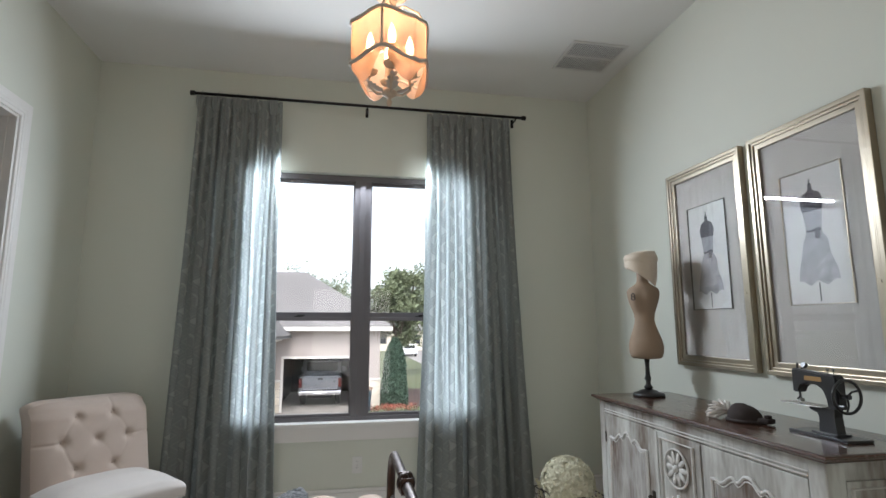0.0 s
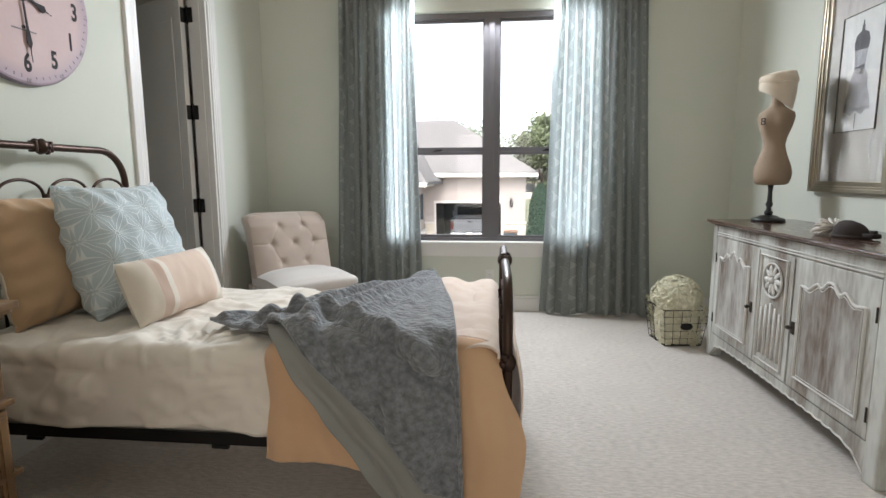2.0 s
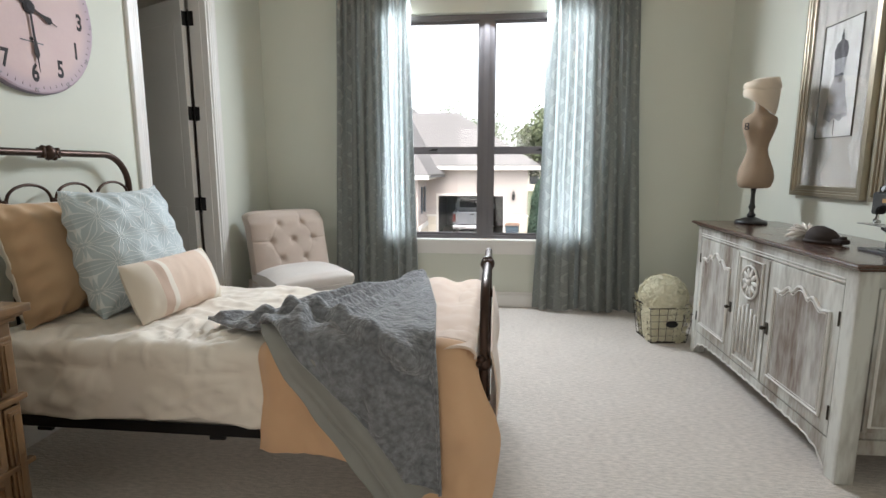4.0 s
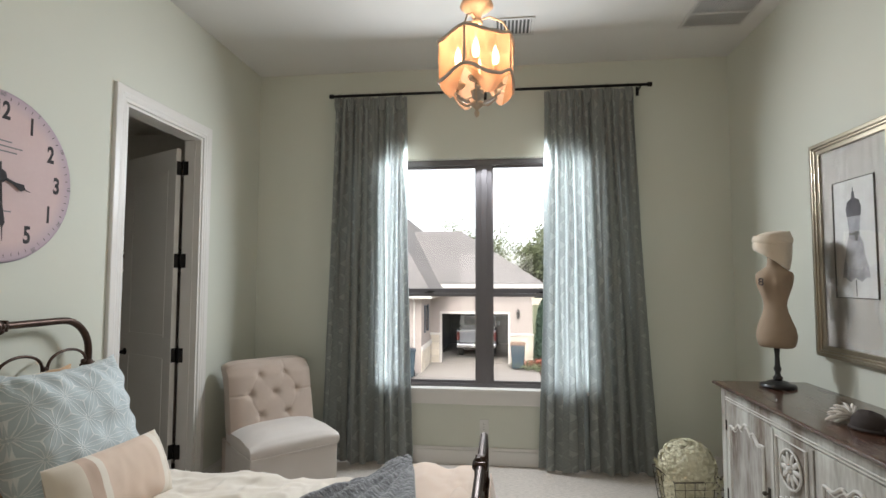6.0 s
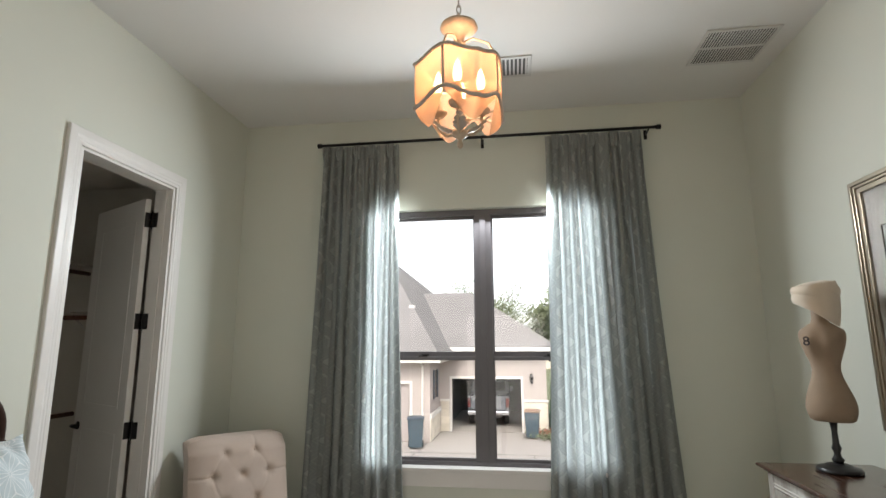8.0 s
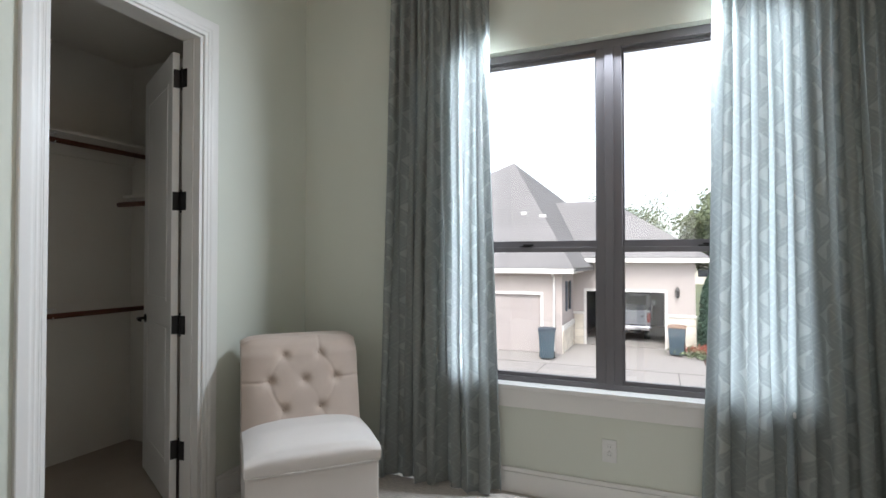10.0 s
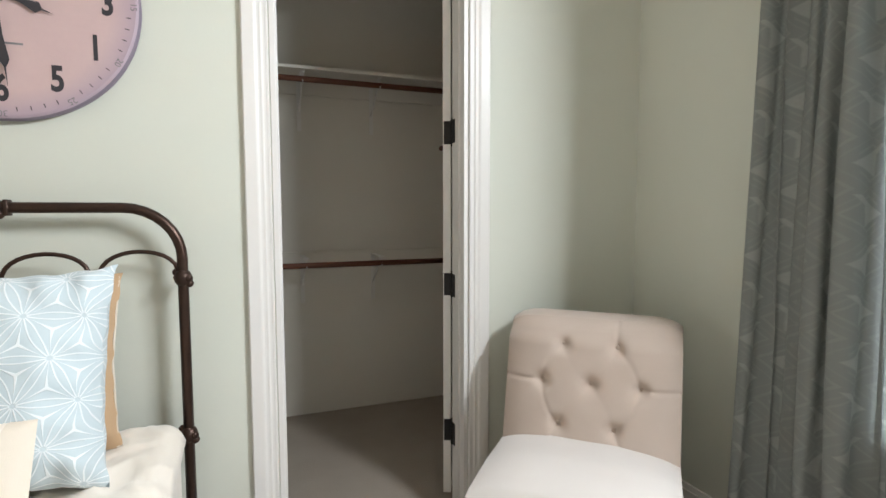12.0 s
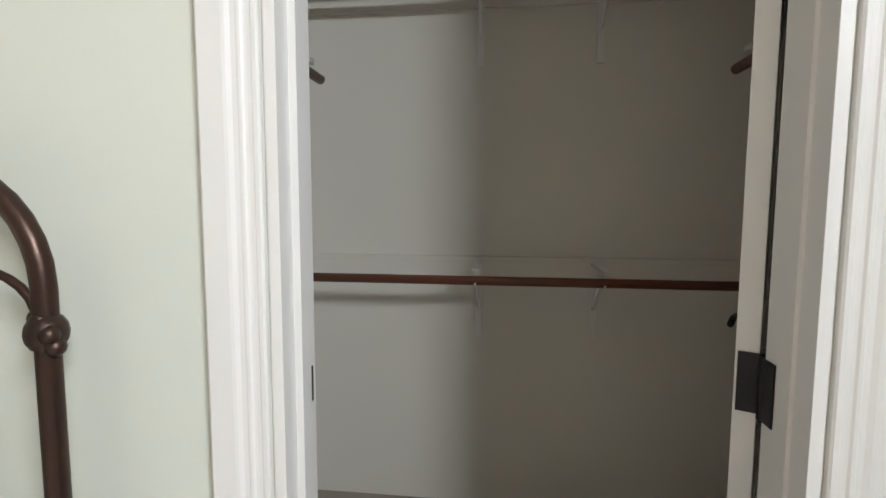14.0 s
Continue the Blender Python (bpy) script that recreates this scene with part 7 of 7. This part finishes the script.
def neighbour():
    h = thing("neighbour_house", pose(-2.5, 22, GZ), "single-storey taupe stucco house with a hipped shingle roof and two garages", "house")
    h.matrix_world = pose(0, 0, 0)
    eave, g = 0.84, GZ
    YA, YB, XA, XB = 20.4, 23.0, -2.88, 1.62
    # left wing with a closed garage door
    b = bmesh.new()
    bx(b, -13.0, -8.65, YA, YA + 0.25, g, eave)
    bx(b, -3.66, XA, YA, YA + 0.25, g, eave)
    bx(b, -8.65, -3.66, YA, YA + 0.25, g + 2.13, eave)
    part("wall", b, STUCCO, h, "taupe stucco wall with a closed garage door")
    b = bmesh.new()
    bx(b, XA - 0.25, XA, YA + 0.25, YB + 0.25, g, 1.25)
    part("wall", b, STUCCO, h)
    gd = part("garage_door", box(-8.65, -3.66, YA + 0.10, YA + 0.15, g, g + 2.13), GDOOR, h, "closed taupe sectional garage door")
    for k in range(4):
        z = g + 0.01 + k * 0.53
        part("door_panel", box(-8.62, -3.69, YA + 0.085, YA + 0.10, z, z + 0.512, bevel=0.006), GDOOR, gd)
    b = bmesh.new()
    bx(b, -3.66, -3.56, YA - 0.025, YA - 0.0005, g, g + 2.13)
    bx(b, -8.75, -8.65, YA - 0.025, YA - 0.0005, g, g + 2.13)
    bx(b, -8.75, -3.56, YA - 0.025, YA - 0.0005, g + 2.13, g + 2.24)
    part("door_surround", b, ROOFT, h, "pale door surround")
    # right part with the open garage
    G0, G1 = -2.36, 0.56
    b = bmesh.new()
    bx(b, XA, G0, YB, YB + 0.25, g, 1.25)
    bx(b, G1, XB, YB, YB + 0.25, g, 1.25)
    bx(b, G0, G1, YB, YB + 0.25, g + 2.16, 1.25)
    part("wall", b, STUCCO, h, "taupe stucco wall with an open garage")
    b = bmesh.new()
    bx(b, XB - 0.25, XB, YB + 0.25, 33.0, g, 1.25)
    part("wall", b, STUCCO, h)
    b = bmesh.new()
    bx(b, G0 - 0.09, G0, YB - 0.025, YB - 0.0005, g, g + 2.16)
    bx(b, G1, G1 + 0.09, YB - 0.025, YB - 0.0005, g, g + 2.16)
    bx(b, G0 - 0.09, G1 + 0.09, YB - 0.025, YB - 0.0005, g + 2.16, g + 2.26)
    part("door_surround", b, ROOFT, h, "pale door surround")
    # inner walls and ceiling, their shade put into the near-black colour
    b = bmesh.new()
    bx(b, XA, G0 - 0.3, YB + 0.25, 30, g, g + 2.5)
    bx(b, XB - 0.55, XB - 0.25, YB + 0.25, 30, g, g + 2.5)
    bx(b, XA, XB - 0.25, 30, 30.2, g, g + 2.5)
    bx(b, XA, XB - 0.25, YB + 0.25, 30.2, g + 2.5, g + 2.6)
    part("garage_interior", b, DARKIN, h, "garage interior coloured near black for its shade")
    part("garage_floor", box(G0 - 0.3, XB - 0.55, YB + 0.02, 30, g, g + 0.01), CONC, h)
    # stone wainscot with its ledge
    stones(h, G1 + 0.10, XB + 0.03, YB - 0.001, g, -0.92, seed=2)
    stones(h, XA + 0.05, G0 - 0.10, YB - 0.001, g, -0.92, seed=5)
    stones(h, YA + 0.0, YB - 0.06, XA + 0.001, g, -1.30, axis="y", seed=7)
    b = bmesh.new()
    bx(b, G1 + 0.095, XB + 0.06, YB - 0.09, YB - 0.001, -0.915, -0.83, 0.01)
    bx(b, XA + 0.0, G0 - 0.095, YB - 0.09, YB - 0.001, -0.915, -0.83, 0.01)
    bx(b, XA + 0.001, XA + 0.09, YA - 0.03, YB - 0.095, -1.295, -1.20, 0.01)
    bx(b, XA + 0.001, XA + 0.07, YA - 0.03, YB - 0.095, -1.195, -1.13, 0.01)
    part("stone_ledge", b, ROOFT, h)
    # shuttered window on the wing's side
    w = part("side_window", box(XA + 0.001, XA + 0.02, 21.35, 22.0, -0.62, 0.42), CARG, h)
    for a, c in ((21.12, 21.34), (22.01, 22.23)):
        part("shutter", box(XA + 0.001, XA + 0.05, a, c, -0.66, 0.46, bevel=0.005), BINL, w, "dark louvred shutter")
    # roofs
    z0 = 0.98
    part("roof", hip([(-15.8, YA - 0.45, z0), (XA + 0.48, YA - 0.45, z0), (-0.3, 36, z0), (-15.8, 36, z0), (-6.68, 28, 6.34)],
                     [(0, 1, 4), (1, 2, 4), (2, 3, 4), (3, 0, 4)]), SHINGLE, h, "grey hipped shingle roof")
    z1 = 1.36
    part("roof", hip([(-6.5, YB - 0.45, z1), (XB + 0.5, YB - 0.45, z1), (XB + 0.5, 33.5, z1), (-6.5, 33.5, z1), (-6.5, 28, 4.15), (-1.9, 28, 4.15)],
                     [(0, 1, 5, 4), (1, 2, 5), (2, 3, 4, 5), (3, 0, 4)]), SHINGLE, h, "grey hipped shingle roof")
    part("fascia", bx(box(-15.8, XA + 0.48, YA - 0.47, YA - 0.44, z0 - 0.20, z0 - 0.02), XA + 0.45, XA + 0.48, YA - 0.44, YB - 0.48, z0 - 0.20, z0 - 0.02), ROOFT, h, "pale gutter and fascia")
    part("fascia", bx(box(XA + 0.50, XB + 0.5, YB - 0.47, YB - 0.44, z1 - 0.20, z1 - 0.02), XB + 0.47, XB + 0.5, YB - 0.44, 33.5, z1 - 0.20, z1 - 0.02), ROOFT, h, "pale gutter and fascia")
    b = bmesh.new()
    bx(b, -13.0, XA + 0.45, YA - 0.44, YA + 0.001, eave - 0.02, eave)
    bx(b, XA + 0.001, XA + 0.45, YA, YB - 0.001, eave - 0.02, eave)
    bx(b, XA + 0.45, XB + 0.47, YB - 0.44, YB - 0.001, 1.19, 1.21)
    part("soffit", b, ROOFT, h)
    b = bar([(XA - 0.28, YA - 0.40, eave + 0.02), (XA - 0.28, YA - 0.40, eave - 0.08), (XA - 0.28, YA - 0.05, eave - 0.22), (XA - 0.28, YA - 0.05, g + 0.15), (XA - 0.28, YA - 0.22, g + 0.05)], 0.042, 8)
    part("downspout", b, ROOFT, h)
    for x, y, z in ((-5.0, 23.4, 3.30), (-4.15, 23.2, 3.15)):
        part("roof_vent", box(x - 0.13, x + 0.13, y - 0.13, y + 0.13, z - 0.12, z + 0.03, bevel=0.02), ROOFT, h, "pale roof vent")
    part("vent_pipe", bar([(-3.9, 28.5, 4.4), (-3.9, 28.5, 5.15)], 0.07, 8), ROOFT, h)
    # coach lamp
    lx, lz = 1.00, 0.02
    b = box(lx - 0.05, lx + 0.05, YB - 0.02, YB - 0.001, lz - 0.05, lz + 0.20)
    tube(b, [(lx, YB - 0.02, lz + 0.15), (lx, YB - 0.12, lz + 0.24), (lx, YB - 0.16, lz + 0.18)], 0.012, 6)
    l = part("coach_lamp", b, BLACK, h, "black wall lantern")
    part("lamp_body", turned([(0.03, lz - 0.20), (0.06, lz - 0.15), (0.085, lz + 0.06), (0.10, lz + 0.07), (0.04, lz + 0.15), (0.01, lz + 0.19)], seg=6, cx=lx, cy=YB - 0.16), BLACK, l)


def truck():
    t = thing("pickup_truck", pose(-0.90, 24.35, GZ + 0.011), "silver pickup truck parked in the open garage, seen from behind", "truck")
    # local y runs forward
    part("bed_side", box(-0.93, -0.80, 0.10, 1.95, 0.62, 1.30, bevel=0.05), CARP, t)
    part("bed_side", box(0.80, 0.93, 0.10, 1.95, 0.62, 1.30, bevel=0.05), CARP, t)
    part("bed_floor", box(-0.79, 0.79, 0.14, 1.95, 0.60, 0.72), TYRE, t)
    part("tailgate", bx(box(-0.78, 0.78, 0.02, 0.12, 0.72, 1.30, bevel=0.025), -0.70, 0.70, 0.005, 0.021, 0.86, 1.16, 0.007), CARP, t, "silver tailgate")
    part("tailgate_handle", box(-0.10, 0.10, -0.006, 0.004, 1.16, 1.22, bevel=0.003), TYRE, t)
    part("bumper", bx(box(-0.92, 0.92, -0.14, 0.04, 0.50, 0.68, bevel=0.04), -0.30, 0.30, -0.17, -0.141, 0.52, 0.60, 0.01), CHROME, t, "chrome rear bumper")
    part("number_plate", box(-0.15, 0.15, -0.160, -0.142, 0.605, 0.70), OUTLET, t, "white number plate")
    for s in (-1, 1):
        part("tail_lamp", box(*sorted((s * 0.785, s * 0.93)), 0.0, 0.10, 0.82, 1.22, bevel=0.02), LAMPR, t, "red tail lamp")
    prof = [(1.98, 0.62), (1.98, 1.30), (2.10, 1.82), (2.40, 1.88), (3.50, 1.86), (4.05, 1.36), (5.25, 1.26), (5.42, 1.05), (5.42, 0.55)]
    b = prism(bmesh.new(), prof, "x", -0.90, 0.90)
    bmesh.ops.bevel(b, geom=list(b.edges), offset=0.05, segments=2, affect="EDGES")
    part("cab", b, CARP, t, smooth=False)
    q = prism(bmesh.new(), [(1.955, 1.38), (1.990, 1.38), (2.085, 1.78), (2.050, 1.78)], "x", -0.72, 0.72)
    part("rear_window", q, CARG, t, "dark rear window")
    for s in (-1, 1):
        part("side_window", box(*sorted((s * 0.885, s * 0.905)), 2.25, 3.55, 1.36, 1.76, bevel=0.005), CARG, t)
        part("mirror", box(*sorted((s * 0.93, s * 1.10)), 3.45, 3.55, 1.22, 1.48, bevel=0.03), CARP, t)
        for y in (0.95, 4.45):
            b = turned([(0.20, -0.12), (0.36, -0.12), (0.38, -0.08), (0.38, 0.08), (0.36, 0.12), (0.20, 0.12)], seg=24)
            b.transform(Matrix.Translation((s * 0.78, y, 0.38)) @ Matrix.Rotation(radians(90), 4, "Y"))
            w = part("tyre", b, TYRE, t, "black tyre")
            b = turned([(0.02, -0.13), (0.20, -0.125), (0.20, 0.125), (0.02, 0.13)], seg=16)
            b.transform(Matrix.Translation((s * 0.78, y, 0.38)) @ Matrix.Rotation(radians(90), 4, "Y"))
            part("rim", b, CHROME, w)
    part("chassis", box(-0.55, 0.55, 0.1, 5.2, 0.36, 0.60), TYRE, t)


def bin_(x, y, rot, lid, label):
    b = thing("wheelie_bin", pose(x, y, GZ, 0, 0, rot), label, "bin", "wheelie bins")
    s = bmesh.new()
    lo = [(-0.22, -0.24), (0.22, -0.24), (0.22, 0.24), (-0.22, 0.24)]
    A = [s.verts.new((p[0], p[1], 0.05)) for p in lo]
    B = [s.verts.new((p[0] * 1.28, p[1] * 1.28, 1.0)) for p in lo]
    s.faces.new(list(reversed(A)))
    s.faces.new(B)
    for i in range(4):
        s.faces.new((A[i], A[(i + 1) % 4], B[(i + 1) % 4], B[i]))
    bmesh.ops.bevel(s, geom=list(s.edges), offset=0.03, segments=2, affect="EDGES")
    part("body", s, BINB, b)
    part("lid", bx(box(-0.31, 0.31, -0.34, 0.34, 1.0, 1.045, bevel=0.015), -0.24, 0.24, -0.25, 0.25, 1.045, 1.085, 0.02), lid, b)
    part("handle", bar([(-0.24, 0.34, 0.98), (-0.24, 0.40, 1.0), (0.24, 0.40, 1.0), (0.24, 0.34, 0.98)], 0.015, 8), BINL, b)
    part("label_panel", box(-0.12, 0.12, -0.305, -0.285, 0.72, 0.79), BINL, b, "dark moulded label panel")
    for sx in (-1, 1):
        w = turned([(0.02, -0.03), (0.11, -0.03), (0.11, 0.03), (0.02, 0.03)], seg=16)
        w.transform(Matrix.Translation((sx * 0.24, 0.26, 0.11)) @ Matrix.Rotation(radians(90), 4, "Y"))
        part("wheel", w, TYRE, b)


def leaves(n, place, size, seed):
    b = bmesh.new()
    rnd = random.Random(seed)
    for _ in range(n):
        p, s = place(rnd), size * rnd.uniform(0.6, 1.4)
        d = Vector((rnd.uniform(-1, 1), rnd.uniform(-1, 1), rnd.uniform(-1, 1))).normalized()
        u = d.orthogonal().normalized()
        w = d.cross(u)
        b.faces.new([b.verts.new(p + q) for q in (u * s, w * s * 0.5, -u * s, -w * s * 0.5)])
    return b


def oak(x, y, base, cz, rx, rz, n, seed, label):
    t = thing("oak_tree", pose(x, y, base), label, "tree", "oak trees")
    rnd = random.Random(seed)
    h = cz - base
    part("trunk", bar([(0, 0, 0), (0.08, 0, h * 0.3), (-0.06, 0.05, h * 0.6), (0.1, 0, h * 0.85)], [0.20, 0.16, 0.13, 0.08], 10), BARK, t)
    clumps = []
    for k in range(9):
        a = 2 * math.pi * k / 9 + rnd.uniform(-0.3, 0.3)
        e = Vector((rx * 0.75 * math.cos(a) * rnd.uniform(0.5, 1), rx * 0.75 * math.sin(a) * rnd.uniform(0.5, 1), h + rz * rnd.uniform(-0.6, 0.9)))
        s = Vector((0, 0, h * rnd.uniform(0.45, 0.8)))
        part("limb", bar([s, s.lerp(e, 0.5) + Vector((0, 0, 0.15)), e], [0.07, 0.045, 0.02], 7), BARK, t)
        clumps.append(e)
    for k in range(26):
        v = Vector((rnd.gauss(0, 1), rnd.gauss(0, 1), rnd.gauss(0, 1))).normalized() * rnd.uniform(0.3, 1.0)
        clumps.append(Vector((v.x * rx, v.y * rx, h + v.z * rz)))

    def place(r):
        c = clumps[r.randrange(len(clumps))]
        return c + Vector((r.gauss(0, 0.30), r.gauss(0, 0.30), r.gauss(0, 0.20))) * rx * 0.55
    tagged(part("crown", leaves(n, place, 0.10, seed), LEAF, t, "small olive green leaves in loose clumps"), kind="stuff")


def cypress(x, y, h, r):
    t = thing("cypress_shrub", pose(x, y, GZ), "tall narrow dark green evergreen shrub in a mulch bed", "shrub")
    part("trunk", bar([(0, 0, 0), (0, 0, h * 0.8)], [0.07, 0.03], 8), BARK, t)

    def place(q):
        z = q.uniform(0.05, 1)
        w = r * min(1, (1.02 - z) * 2.3) ** 0.6 * q.uniform(0.75, 1.05) * (1 + 0.08 * math.sin(9 * z))
        a = q.uniform(0, 2 * math.pi)
        return Vector((w * math.cos(a), w * math.sin(a), z * h))
    tagged(part("foliage", leaves(9000, place, 0.055, 5), CYP, t, "dense dark green foliage"), kind="stuff")
    part("core", turned([(r * 0.7, 0.1), (r * 0.85, h * 0.4), (r * 0.55, h * 0.75), (0.02, h * 0.97)], seg=14), CYP, t, smooth=True)


def flowerbed():
    f = thing("red_flowers", pose(2.1, 21.6, GZ + 0.03), "low red flowering plants in the mulch bed", "plants")
    tagged(part("leaves", leaves(1500, lambda r: Vector((r.gauss(0, 0.45), r.gauss(0, 0.35), r.uniform(0.02, 0.28))), 0.06, 11), LEAF, f), kind="stuff")
    tagged(part("blossoms", leaves(420, lambda r: Vector((r.gauss(0, 0.42), r.gauss(0, 0.32), r.uniform(0.18, 0.36))), 0.05, 12), FLOWR, f, "small red blossoms"), kind="stuff")


def far_car():
    c = thing("white_car", pose(7.9, 62, GZ + 0.0), "white car parked far down the street", "car")
    part("body", bx(box(-0.9, 0.9, 0, 4.4, 0.3, 0.9, bevel=0.12), -0.78, 0.78, 0.9, 3.4, 0.86, 1.42, 0.18), CARW, c)
    part("windscreen", box(-0.68, 0.68, 0.86, 0.90, 0.95, 1.30), CARG, c)
    for x in (-0.72, 0.72):
        for y in (0.8, 3.6):
            w = turned([(0.02, -0.1), (0.32, -0.1), (0.32, 0.1), (0.02, 0.1)], seg=16)
            w.transform(Matrix.Translation((x, y, 0.32)) @ Matrix.Rotation(radians(90), 4, "Y"))
            part("wheel", w, TYRE, c)


def far_house():
    h = thing("far_house", pose(6, 78, GZ), "pale house across the street with a low roof", "house")
    part("wall", box(-9, 9, 0, 9, 0, 3.0), STONE, h)
    part("roof", hip([(-9.6, -0.6, 3.0), (9.6, -0.6, 3.0), (9.6, 9.6, 3.0), (-9.6, 9.6, 3.0), (-4, 4.5, 6.0), (4, 4.5, 6.0)], [(0, 1, 5, 4), (1, 2, 5), (2, 3, 4, 5), (3, 0, 4)]), SHINGLE, h)
    for x in (-6, -1, 4):
        part("window", box(x, x + 1.4, -0.03, -0.001, 1.0, 2.3), CARG, h)


neighbour()
truck()
bin_(-3.22, 19.35, 10, BINL, "blue wheeled bin with a dark lid standing on the driveway")
bin_(0.95, 21.75, -6, BINT, "blue wheeled bin with a tan lid beside the open garage")
oak(2.75, 25.6, GZ, 2.3, 1.75, 1.75, 9000, 21, "young oak tree with a loose olive crown beside the garage")
oak(6.2, 38, GZ, 3.2, 3.2, 2.6, 7000, 33, "broad oak tree farther along the street")
oak(-2.0, 46, GZ, 4.2, 4.0, 2.3, 6000, 34, "broad oak tree behind the house roof")
cypress(2.25, 22.9, 3.0, 0.52)
flowerbed()
far_car()
far_house()
